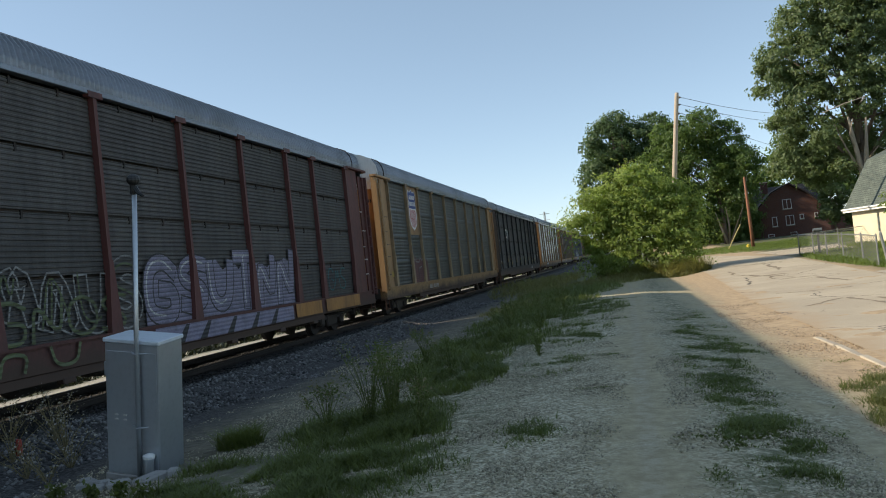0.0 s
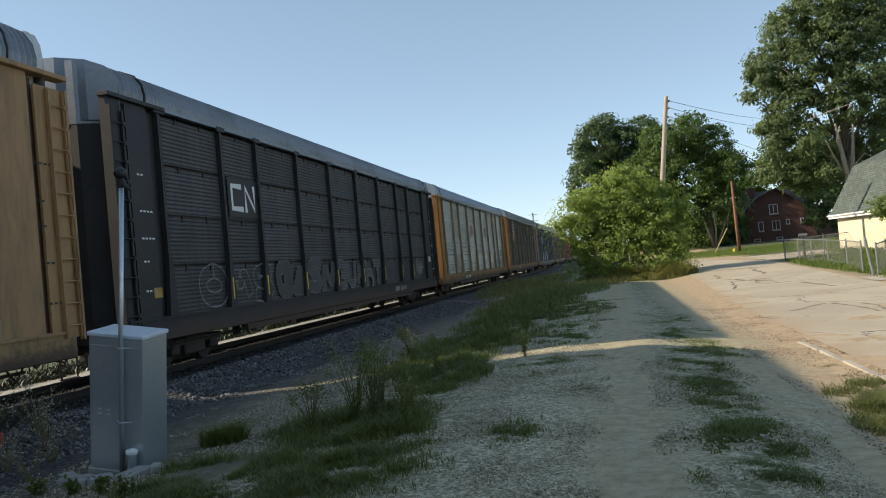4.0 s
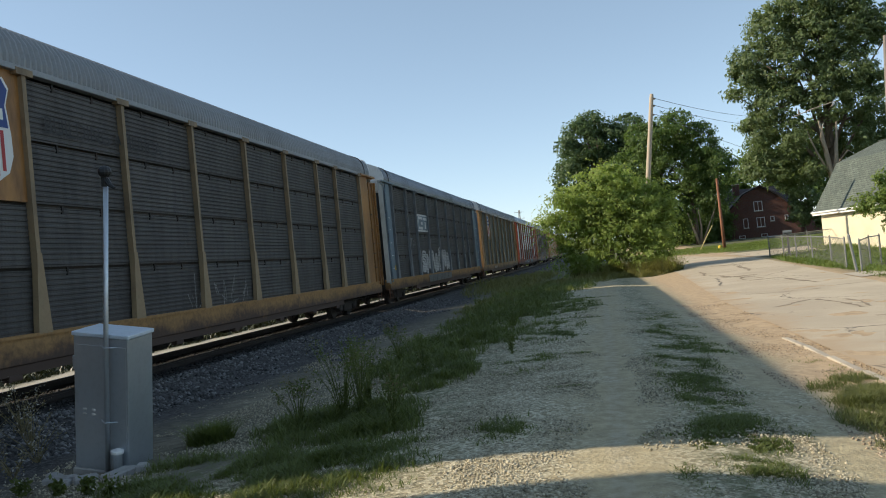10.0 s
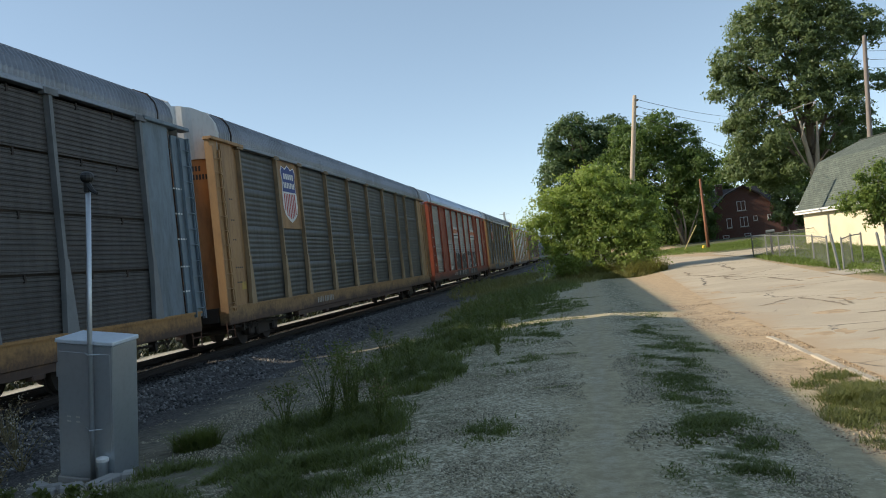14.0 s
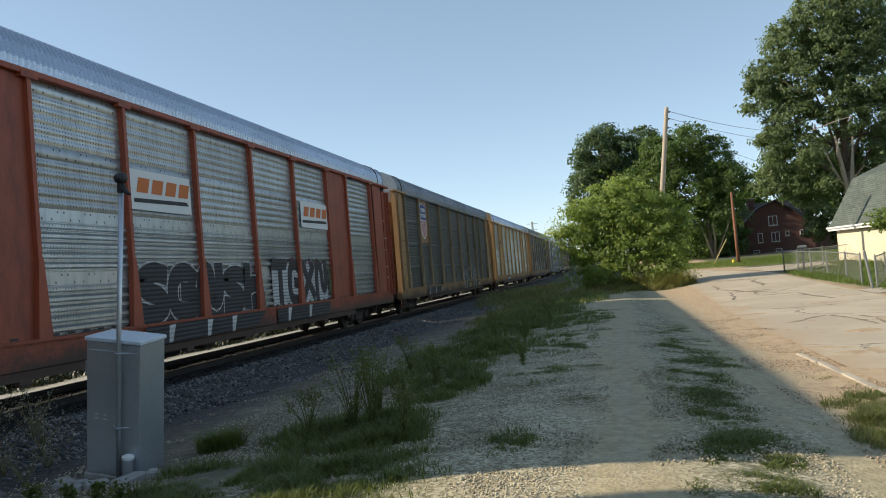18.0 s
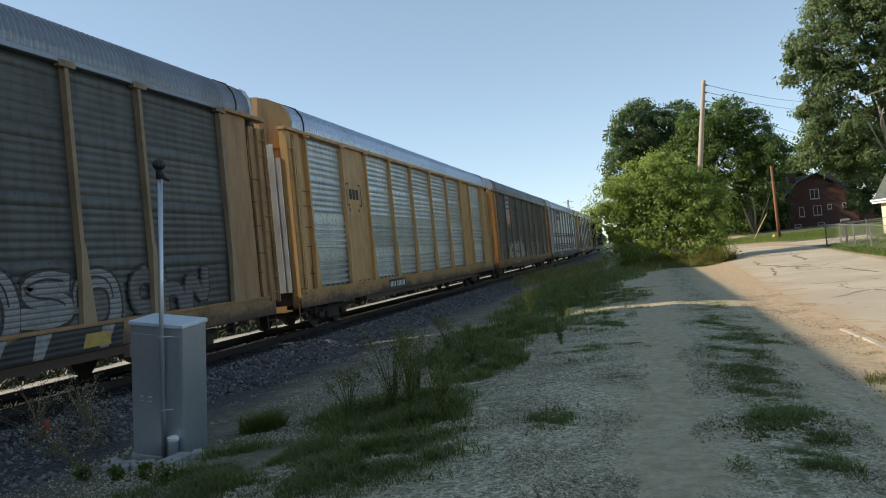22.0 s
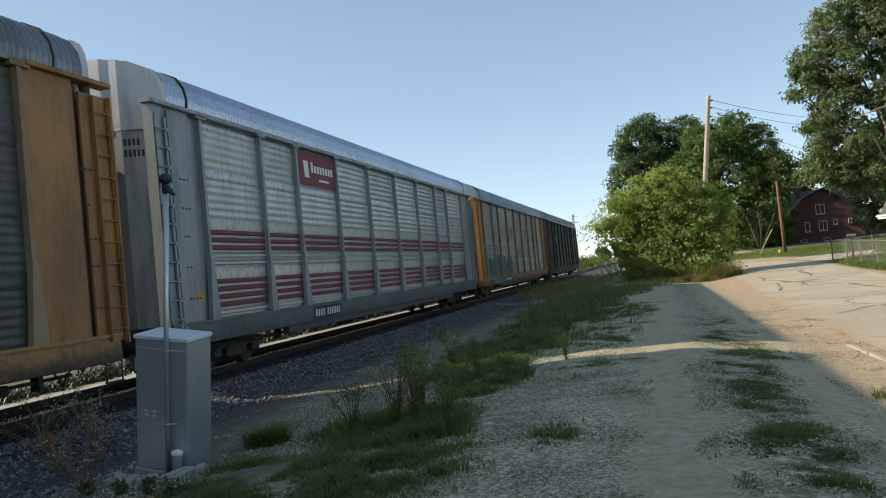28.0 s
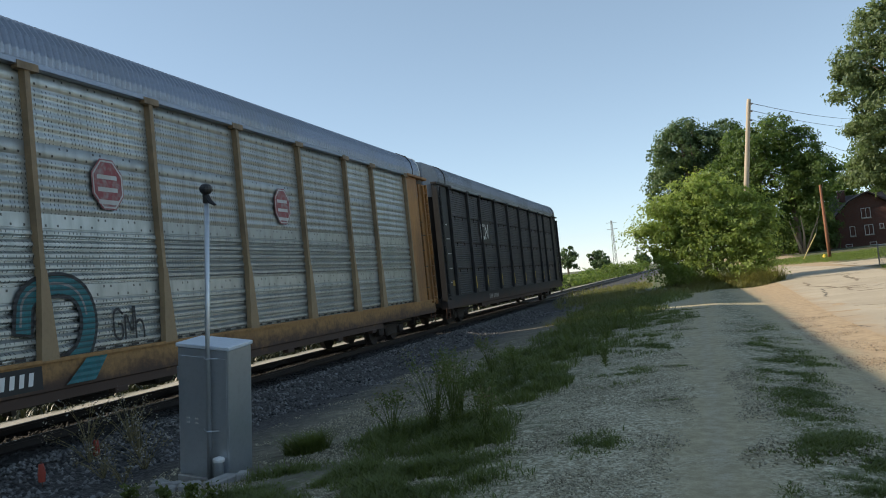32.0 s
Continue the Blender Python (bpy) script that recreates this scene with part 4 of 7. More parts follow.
def lettering(car, figures, y0, y1, z0, z1, fill, line, fat=0.17, edge=0.05, inner=None, seed=0):
    """A row of bold painted figures with a darker or paler edge; every other one stands a little taller."""
    rng = random.Random(seed)
    w, h = (y1 - y0) / len(figures), z1 - z0
    for i, kind in enumerate(figures):
        a, zz = y0 + w * i + 0.12 * w, z0 + rng.uniform(0.0, 0.12) * h
        hh = (z1 - fat * 0.6 - zz - fat * 0.4) * rng.uniform(0.86, 1.08)
        strokes = [rounded([(a + 0.78 * w * u + rng.uniform(-0.04, 0.04) * w, zz + fat * 0.5 + hh * v) for u, v in st], 2 if len(st) > 2 else 0) for st in FIGURES[kind]]
        if fill is None:
            fig = part("graffiti_figure", flat_mesh("graffiti_figure", [q for st in strokes for q in rim(st, fat, edge)], 1.511, line), None, car)
        else:
            fig = part("graffiti_figure", flat_mesh("graffiti_figure", [q for st in strokes for q in ribbon(st, fat + edge)], 1.509, line), None, car)
            part("graffiti_fill", flat_mesh("graffiti_fill", [q for st in strokes for q in ribbon(st, fat)], 1.5125, fill), None, fig)
        if inner:
            part("graffiti_stroke", flat_mesh("graffiti_stroke", [q for st in strokes for q in ribbon([(y - 0.4 * fat, z + 0.2 * fat) for y, z in st[: max(2, 2 * len(st) // 3)]], 0.02)], 1.516, inner), None, fig)


def handstyle(car, figures, y0, y1, z0, z1, mat, w=0.022):
    """A thin marker tag."""
    step, out = (y1 - y0) / len(figures), []
    for i, kind in enumerate(figures):
        for st in FIGURES[kind]:
            out += ribbon(rounded([(y0 + step * (i + 0.85 * u), z0 + (z1 - z0) * v) for u, v in st]), w)
    paint(car, "scrawl", out, mat, 1.515)


def spikes(y0, y1, z0, z1, n, seed, low=0.35):
    """A field of paint with a ragged, pointed upper edge."""
    rng = random.Random(seed)
    top = []
    for i in range(n):
        a = y1 - (y1 - y0) * i / n
        top += [(a, z1 - (z1 - z0) * low * rng.uniform(0.4, 1.0)), (a - (y1 - y0) / n * rng.uniform(0.3, 0.7), z1 * rng.uniform(0.97, 1.03))]
    return [[(y0, z0), (y1, z0)] + top + [(y0, z1 - (z1 - z0) * low)]]


def words(car, text, m, size, mat, label):
    """Stencilled words set in the built-in font."""
    cu = bpy.data.curves.new("lettering", "FONT")
    cu.body, cu.size, cu.resolution_u = text, size, 2
    cu.materials.append(mat)
    ob = new("lettering", cu)
    ob.parent, ob.matrix_basis = car, m
    return tagged(ob, label)


for c in (car_b, car_e, car_g, car_i, car_k):
    shield(c)
for c, y in ((car_b, 6.9), (car_e, 7.2), (car_g, 6.9), (car_i, 6.8), (car_k, 6.6), (car_h, 7.7), (car_n, 6.4), (car_c, 19.0)):
    plate_marks(c, y, mat=None)
for c, y in ((car_j, 7.5), (car_l, 6.7), (car_m, 7.1), (car_d, 6.9)):
    plate_marks(c, y)
for i, (_, c) in enumerate(CAR_LIST):
    dark = c in (car_a, car_c, car_n, car_h, car_f)
    small_marks(c, 40 + i, 0.0, MARK_WHITE if dark else MARK_BLACK)
    small_marks(c, 70 + i, L_BODY - 1.72, MARK_WHITE if dark else MARK_BLACK)
    paint(c, "reflector", [rect(1.12, 1.5, 1.42, 1.7)], MARK_DULL, 1.549)
# first car: lilac and teal pieces along the foot
paint(car_a, "graffiti_field", spikes(13.1, 20.2, 1.13, 2.3, 9, 1, 0.2), MARK_LILAC, 1.5075, "faded lilac field of spray paint")
lettering(car_a, ("comb", "snake", "cup", "bar", "zig", "zig"), 13.1, 20.3, 1.12, 2.45, MARK_LILAC, SPRAY_BLACK, 0.15, 0.035, SPRAY_WHITE, 3)
lettering(car_a, ("ring", "zig", "wave", "tent", "cup", "snake"), 7.4, 13.0, 1.12, 2.35, None, SPRAY_GREY, 0.17, 0.018, DULLGREEN, 4)
handstyle(car_a, ("comb", "zig", "ring", "snake"), 9.2, 12.6, 1.15, 1.8, DULLGREEN, 0.035)
handstyle(car_a, ("comb", "wave", "snake"), 22.9, 24.5, 1.3, 2.0, MARK_TEAL)
paint(car_a, "panel_patch", [rect(13.2, 0.70, 19.8, 1.06)], MARK_LILAC, 1.603, "lilac paint over the sill")
for u in (13.9, 14.8, 16.0, 17.2, 18.3):
    paint(car_a, "graffiti_stroke", [[(u, 0.70), (u + 0.3, 0.70), (u + 0.55, 1.05), (u + 0.4, 1.05)]], SPRAY_BLACK, 1.6065)
for patch in [rect(20.0, 0.72, 21.9, 1.08), rect(22.3, 0.72, 25.4, 1.08)]:
    paint(car_a, "panel_patch", [patch], YELLOW, 1.603, "bare yellow sill patch")
paint(car_a, "graffiti_stroke", ribbon(rounded([(9.2, 0.75), (9.3, 1.05), (9.8, 1.0), (9.7, 0.75)]), 0.03) + ribbon(rounded([(10.3, 1.05), (10.4, 0.75), (10.9, 0.75), (11.0, 1.05)]), 0.03), DULLGREEN, 1.604)
paint(car_b, "graffiti_field", spikes(4.35, 7.3, 1.13, 2.2, 6, 2, 0.2), MARK_PINK, 1.509, "dull red field of spray paint")
paint(car_b, "graffiti_stroke", ribbon([(4.35, 1.15), (4.3, 1.9), (4.75, 1.95), (5.0, 2.15), (5.2, 2.0), (5.7, 2.0), (5.9, 2.2), (6.2, 2.05), (6.6, 2.25), (6.9, 2.1)], 0.03) + ribbon([(5.6, 1.35), (5.6, 1.75), (6.1, 1.8)], 0.02) + ribbon([(6.3, 1.3), (6.35, 1.7), (6.8, 1.65)], 0.02), SPRAY_GREY, 1.514)
# black cars: pale emblem and pale graffiti, yellow reflectors
for c in (car_c, car_n):
    y = 5.55 if c is car_c else 7.0
    paint(c, "emblem_field", [rect(y - 0.8, 3.25, y + 1.1, 4.2)], MARK_BLACK, 1.51)
    arc = [(y - 0.1, 4.0), (y - 0.6, 4.0), (y - 0.6, 3.45), (y - 0.05, 3.45)]
    paint(c, "emblem", ribbon(arc, 0.07) + ribbon([(y + 0.15, 3.42), (y + 0.15, 4.0), (y + 0.65, 3.45), (y + 0.65, 4.02)], 0.07), MARK_WHITE, 1.516, "worn white emblem")
    for k in COLS[1:-1]:
        paint(c, "reflector", [rect(k - 0.03, 1.3, k + 0.03, 1.8)], MARK_YELLOW, 1.606, "yellow reflector strip")
lettering(car_c, ("comb", "cup", "wave", "hook", "bar"), 12.1, 17.4, 1.15, 2.05, SPRAY_DIM, SPRAY_GREY, 0.13, 0.02, PANEL_BLACK, 8)
lettering(car_c, ("comb", "tent", "snake", "zig"), 7.2, 11.9, 1.15, 2.15, PANEL_BLACK, SPRAY_GREY, 0.17, 0.018, None, 9)
lettering(car_c, ("ring", "wave", "snake"), 3.0, 7.0, 1.15, 2.1, None, SPRAY_GREY, 0.16, 0.018, None, 10)
scrawl(car_c, 10, 23.2, 24.6, 1.7, 0.8, SPRAY_WHITE)
# dark drain slots along the foot of the galvanised sheets
for c, cols in ((car_d, COLS), (car_m, COLS), (car_h, COLS_WIDE), (car_j, COLS_WIDE)):
    slots = []
    for a, b in zip(cols, cols[1:]):
        u = a + 0.25
        while u < b - 0.4:
            slots.append(rect(u, Z_FLOOR + 0.012, u + 0.19, Z_FLOOR + 0.05))
            u += 0.4
    paint(c, "drain_slot", slots, MARK_BLACK, 1.507, "dark slots along the foot of the sheets")
paint(car_c, "placard", [rect(25.75, 1.9, 26.2, 2.15)], MARK_WHITE, 1.55)
# octagonal red emblems
OCT = [(math.cos(radians(22.5 + 45 * i)), math.sin(radians(22.5 + 45 * i))) for i in range(8)]
for c, ya, yb in ((car_m, 10.85, 16.72), (car_d, 10.8, 16.6)):
    for y in (ya, yb):
        paint(c, "emblem", [[(y + 0.4 * a, 3.72 + 0.44 * b) for a, b in OCT]], MARK_WORN, 1.512, "red octagonal emblem")
        paint(c, "emblem_bar", [rect(y - 0.24, 3.8 - 0.2 * k, y + 0.22, 3.87 - 0.2 * k) for k in range(3)] + ribbon([(y + 0.36 * a, 3.72 + 0.4 * b) for a, b in OCT + OCT[:1]], 0.014), WHITEP, 1.517, "white emblem bars")
lettering(car_m, ("wave", "tent", "snake", "cup", "tent", "hook"), 2.4, 8.4, 1.12, 2.3, MARK_TEAL, SPRAY_BLACK, 0.19, 0.05, SPRAY_GREY, 31)
lettering(car_m, ("arch",), 8.75, 10.35, 1.2, 2.2, MARK_TEAL, SPRAY_BLACK, 0.13, 0.06, SPRAY_GREY, 2)
for patch in [[(3.2, 0.72), (6.6, 0.72), (7.2, 1.06), (5.4, 0.98), (4.4, 1.06), (3.0, 0.95)], [(9.5, 0.72), (10.1, 0.72), (10.4, 1.06), (9.95, 1.06)]]:
    paint(car_m, "panel_patch", [patch], MARK_TEAL, 1.604, "teal paint over the sill")
handstyle(car_m, ("comb", "zig", "hook"), 10.7, 11.5, 1.25, 1.75, SPRAY_BLACK)
handstyle(car_d, ("tent", "ring", "ring", "snake"), 22.8, 24.9, 2.0, 2.5, SPRAY_BLACK, 0.03)
handstyle(car_d, ("leg", "hook", "cup", "snake"), 22.9, 25.0, 1.35, 1.85, SPRAY_BLACK, 0.03)
# blue car: pale square emblem and a white piece
paint(car_f, "emblem_field", [rect(6.8, 3.3, 9.3, 4.18)], WHITEP, 1.511, "pale emblem frame")
paint(car_f, "emblem_field", [rect(6.88, 3.38, 9.22, 4.10)], BLUEP, 1.5135, "faded blue emblem panel")
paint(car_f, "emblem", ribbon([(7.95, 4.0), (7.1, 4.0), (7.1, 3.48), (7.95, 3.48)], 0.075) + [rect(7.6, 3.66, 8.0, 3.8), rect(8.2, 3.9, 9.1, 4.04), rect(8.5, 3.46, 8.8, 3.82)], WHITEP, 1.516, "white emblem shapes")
paint(car_f, "graffiti_field", spikes(7.0, 14.7, 1.13, 2.2, 8, 5, 0.35), SPRAY_BLACK, 1.507, "black ground of the white piece")
lettering(car_f, ("snake", "zig", "wave", "tent", "comb", "leg", "tent"), 7.0, 14.8, 1.12, 2.42, SPRAY_WHITE, SPRAY_BLACK, 0.185, 0.05, SPRAY_BLACK, 15)
paint(car_f, "panel_patch", [[(8.2, 0.70), (14.6, 0.72), (14.7, 1.06), (8.0, 1.06)]], SPRAY_DIM, 1.603, "grey paint over the sill")
for u in (8.9, 10.0, 11.2, 12.1, 13.2):
    paint(car_f, "graffiti_stroke", [[(u, 0.72), (u + 0.12, 0.72), (u + 0.5, 1.05), (u + 0.36, 1.05)]], SPRAY_BLACK, 1.6065)
handstyle(car_f, ("snake", "bar", "zig"), 4.3, 5.9, 2.5, 2.9, MARK_FADED, 0.016)
lettering(car_i, ("comb", "tent", "leg", "zig"), 4.9, 8.7, 1.08, 1.9, PANEL_DARK, SPRAY_GREY, 0.12, 0.035, None, 17)
lettering(car_i, ("snake", "ring", "cup", "tent"), 10.1, 14.6, 1.04, 1.82, PANEL_DARK, SPRAY_GREY, 0.14, 0.035, None, 18)
paint(car_i, "graffiti_field", spikes(15.4, 21.5, 1.08, 1.85, 11, 27, 0.2), SPRAY_DIM, 1.5077, "dim grey ground of the piece")
lettering(car_i, ("wave", "ring", "arch", "snake", "arch"), 15.5, 21.4, 1.1, 2.0, SPRAY_GREY, SPRAY_BLACK, 0.15, 0.06, SPRAY_BLACK, 28)
lettering(car_i, ("ring", "hook", "zig"), 21.7, 24.3, 1.08, 1.95, SPRAY_DIM, SPRAY_BLACK, 0.13, 0.05, None, 29)
for patch in [[(14.8, 0.68), (17.0, 0.68), (18.6, 1.06), (15.2, 1.06)], [(17.6, 0.7), (21.2, 0.68), (21.3, 1.06), (18.9, 1.06)], [(4.8, 0.7), (7.9, 0.7), (8.3, 1.06), (5.0, 1.06)]]:
    paint(car_i, "panel_patch", [patch], SPRAY_BLACK, 1.604, "black paint over the sill")
for u in (15.0, 15.7, 18.2, 19.1, 20.6, 5.2, 6.6):
    paint(car_i, "graffiti_stroke", [[(u, 0.7), (u + 0.22, 0.7), (u + 0.45, 1.05), (u + 0.12, 1.05)]], SPRAY_GREY, 1.607)
for patch in [[(16.6, 0.74), (17.3, 0.74), (17.4, 0.98), (16.7, 0.98)], [(20.2, 0.74), (20.9, 0.74), (20.9, 0.96), (20.3, 0.96)]]:
    paint(car_i, "panel_patch", [patch], MARK_DULL, 1.609, "bare yellow patch in the sill paint")
scrawl(car_i, 19, 0.8, 1.5, 1.9, 0.8, SPRAY_WHITE, 3)
lettering(car_k, ("tent", "ring", "cup", "cross", "snake", "comb", "tent"), 4.5, 11.4, 1.15, 2.2, SPRAY_WHITE, SPRAY_GREY, 0.15, 0.05, PANEL_GREY, 20)
lettering(car_k, ("tent", "cup", "ring", "hook", "snake", "leg"), 13.0, 20.5, 1.12, 2.1, PANEL_DARK, SPRAY_WHITE, 0.14, 0.035, None, 21)
handstyle(car_k, ("leg", "cup", "ring"), 1.0, 1.6, 1.9, 2.2, SPRAY_BLACK, 0.016)
scrawl(car_e, 23, 11.2, 14.5, 1.5, 0.9, SPRAY_GREY, 6)
for c in (car_e, car_k):
    words(c, "BUILDING AMERICA", Matrix.Translation((1.5135, 6.95, 4.38)) @ Matrix(((0, 0, 1, 0), (1, 0, 0, 0), (0, 1, 0, 0), (0, 0, 0, 1))), 0.42, SOOT, "faint dark slogan lettering")
words(car_i, "2007", Matrix.Translation((1.5135, 8.25, 1.75)) @ Matrix(((0, 0, 1, 0), (1, 0, 0, 0), (0, 1, 0, 0), (0, 0, 0, 1))), 0.3, SPRAY_GREY, "white painted year")
# orange-red car
for y in (8.95, 17.75):
    paint(car_h, "emblem_field", [rect(y, 3.32, y + 2.3, 4.1)], MARK_WHITE, 1.511, "white emblem panel")
    paint(car_h, "emblem", [[(y + 0.2 + 0.52 * k, 3.66), (y + 0.6 + 0.52 * k, 3.66), (y + 0.7 + 0.52 * k, 3.95), (y + 0.3 + 0.52 * k, 3.95)] for k in range(4)], MARK_ORANGE, 1.516, "orange emblem blocks")
    paint(car_h, "emblem_bar", [[(y + 0.1, 3.46), (y + 2.2, 3.5), (y + 2.1, 3.58), (y + 0.1, 3.54)]], MARK_BLACK, 1.516)
paint(car_h, "graffiti_field", spikes(9.0, 14.7, 1.13, 2.1, 7, 8, 0.3), SPRAY_BLACK, 1.508, "black field of spray paint")
lettering(car_h, ("snake", "comb", "leg", "snake", "hook"), 8.9, 14.8, 1.05, 2.2, SPRAY_BLACK, SPRAY_WHITE, 0.2, 0.04, None, 24)
paint(car_h, "graffiti_halo", spikes(15.3, 19.6, 1.5, 2.42, 7, 9, 0.25), MARK_PINK, 1.507, "faded red halo of spray paint")
paint(car_h, "graffiti_field", spikes(15.3, 19.6, 1.13, 2.3, 9, 10, 0.25), SPRAY_WHITE, 1.5083, "white ground of the black piece")
lettering(car_h, ("bar", "comb", "cross", "leg"), 15.3, 19.6, 1.12, 2.25, SPRAY_BLACK, SPRAY_BLACK, 0.14, 0.01, None, 25)
for patch in [[(15.3, 0.68), (19.4, 0.68), (19.5, 1.06), (15.3, 1.06)], [(9.0, 0.68), (14.0, 0.72), (14.6, 1.06), (9.0, 1.06)]]:
    paint(car_h, "panel_patch", [patch], SPRAY_BLACK, 1.604, "black paint over the sill")
for u in (9.8, 11.4, 12.6, 16.0, 17.6):
    paint(car_h, "graffiti_stroke", [[(u, 0.7), (u + 0.14, 0.7), (u + 0.3, 1.05), (u + 0.05, 1.05)]], SPRAY_WHITE, 1.607)
handstyle(car_h, ("comb", "ring", "zig"), 19.75, 20.0, 1.3, 2.1, DULLGREEN, 0.03)
# bright yellow car: dark emblem between brackets
paint(car_j, "emblem", ribbon([(4.50, 4.15), (4.30, 4.15), (4.30, 3.5), (4.50, 3.5)], 0.035) + ribbon([(5.40, 4.15), (5.60, 4.15), (5.60, 3.5), (5.40, 3.5)], 0.035) + [rect(4.55, 3.68, 4.77, 4.0), rect(4.83, 3.68, 5.05, 4.0), rect(5.12, 3.68, 5.35, 4.0)] + [rect(4.45, 3.3, 4.55, 3.4), rect(5.25, 3.3, 5.35, 3.4)], MARK_BLACK, 1.511, "dark worn emblem")
for x0, x1, y0, top in ((0.84, 1.06, -0.02, 4.95), (1.075, 1.24, -0.035, 4.92), (1.25, 1.40, -0.025, 4.55)):
    part("corner_sheet", box(x0, y0, 1.1, x1, y0 + 0.03, top, 0.006), PANEL_BRIGHT, car_j, "loose galvanised corner sheet")
part("end_step", box_in(box(0.82, -0.32, 0.62, 1.34, 0.02, 0.66), 0.82, -0.32, 0.66, 1.34, -0.29, 0.78), GOLD, car_j, "yellow end platform")
# pale car: wine-red name board
paint(car_l, "emblem_field", [rect(6.56, 4.28, 9.29, 5.2)], MARK_WINE, 1.511, "wine-red name board")
paint(car_l, "emblem", [[(7.05, 4.5), (7.35, 4.5), (7.3, 4.95), (7.0, 4.95)]] + [rect(7.5 + 0.2 * k, 4.66, 7.64 + 0.2 * k, 4.66 + (0.2 if k else 0.28)) for k in range(8)] + [rect(8.0, 4.44, 8.7, 4.5)], MARK_WHITE, 1.516, "white bars")
for c in (car_b, car_d, car_e, car_g, car_i, car_k, car_l, car_m):
    words(c, "EXCESS HEIGHT CAR", Matrix.Translation((-0.78, 0.094, 5.02)) @ Matrix.Rotation(radians(90), 4, "X"), 0.155, MARK_BLACK, "black stencilled warning words")
    bars = [rect(0.88 + 0.066 * k, 4.55, 0.92 + 0.066 * k, 4.68) for k in range(4)] + [rect(0.88 + 0.066 * k, 4.34, 0.92 + 0.066 * k, 4.47) for k in range(6)]
    slant = [(x, 0.127 + (x - 0.85) * 0.627, z) for b in bars for x, z in b]
    tagged(part("end_marking", mesh_of("end_marking", slant, [tuple(range(4 * i, 4 * i + 4)) for i in range(len(bars))], MARK_BLACK), None, c), "dark stencilled bars", kind="stuff")

# ---- signal cabinet ----
CABINET = surface("dull aluminium sheet", (0.50, 0.54, 0.58), (0.41, 0.44, 0.47), 0.34, 0.7, amount=0.4, relief=0.04)
LAMPBLACK = plain("black rubber", (0.015, 0.015, 0.015), 0.5)


def cabinet():
    c = thing("signal_cabinet", "dull aluminium trackside signal cabinet, leaning, with a conduit mast", "signal cabinet", pose(-5.43, 8.318, -0.302, 4.9, 8.5, -3.8))
    w, d, h = 0.333, 0.219, 1.507
    part("body", box(-w, -d, 0.06, w, d, h, 0.01), CABINET, c)
    # lid colour is lighter and bluer to stand for sky light on top
    part("lid", box(-w - 0.015, -d - 0.015, h, w + 0.015, d + 0.015, h + 0.045, 0.008), surface("aluminium lid tinted for sky light", (0.64, 0.70, 0.77), (0.54, 0.58, 0.63), 0.4, 0.2, amount=0.4, relief=0.03), c)
    part("base", box(-w - 0.02, -d - 0.02, -0.06, w + 0.02, d + 0.02, 0.06, 0.01), surface("cast concrete", (0.4, 0.38, 0.35), (0.28, 0.27, 0.25)), c, "small concrete footing")
    part("door", box(-w + 0.025, -d - 0.006, 0.10, w - 0.025, -d + 0.002, h - 0.09, 0.003), CABINET, c)
    latch = bmesh.new()
    box_in(latch, -w - 0.03, -d + 0.02, 1.13, -w, -d + 0.06, 1.28, 0.004)
    part("latch", latch, CABINET, c)
    for z in (0.62, 1.42):
        part("clamp", tube([(0.02, -d - 0.02, z), (0.115, -d - 0.1, z), (0.21, -d - 0.02, z)], 0.008, 6), CABINET, c)
    mast = part("mast", tube([(0.115, -d - 0.06, 0.0), (0.115, -d - 0.06, 1.6), (0.14, -d - 0.06, 3.2)], 0.026, 14), CABINET, c, "thin pale conduit mast", True)
    head = bmesh.new()
    bmesh.ops.create_uvsphere(head, u_segments=12, v_segments=8, radius=0.07, matrix=Matrix.LocRotScale((0.13, -d - 0.06, 3.25), None, (1, 1, 0.9)))
    tube_in(head, [(0.14, -d - 0.06, 3.18), (0.2, -d - 0.08, 3.12), (0.27, -d - 0.1, 3.09)], [0.03, 0.025, 0.015], 8)
    tube_in(head, [(0.13, -d - 0.06, 3.1), (0.13, -d - 0.06, 3.2)], 0.035, 10)
    part("sensor_head", head, LAMPBLACK, mast, "black weatherproof sensor head")
    stick = bmesh.new()
    for x, z in ((-0.2, 0.72), (-0.2, 0.67), (-0.09, 0.72), (-0.09, 0.67)):
        box_in(stick, x - 0.022, -d - 0.009, z - 0.008, x + 0.022, -d - 0.004, z + 0.008)
    part("sticker", stick, MARK_WHITE, c, "small white warning labels")
    part("vent", tube([(0.24, -d - 0.07, -0.02), (0.24, -d - 0.07, 0.3)], 0.05, 10), CABINET, c)
    part("vent_cap", tube([(0.24, -d - 0.07, 0.3), (0.24, -d - 0.07, 0.33), (0.24, -d - 0.07, 0.35)], [0.065, 0.065, 0.02], 10), MARK_WHITE, c, "white vent cap")


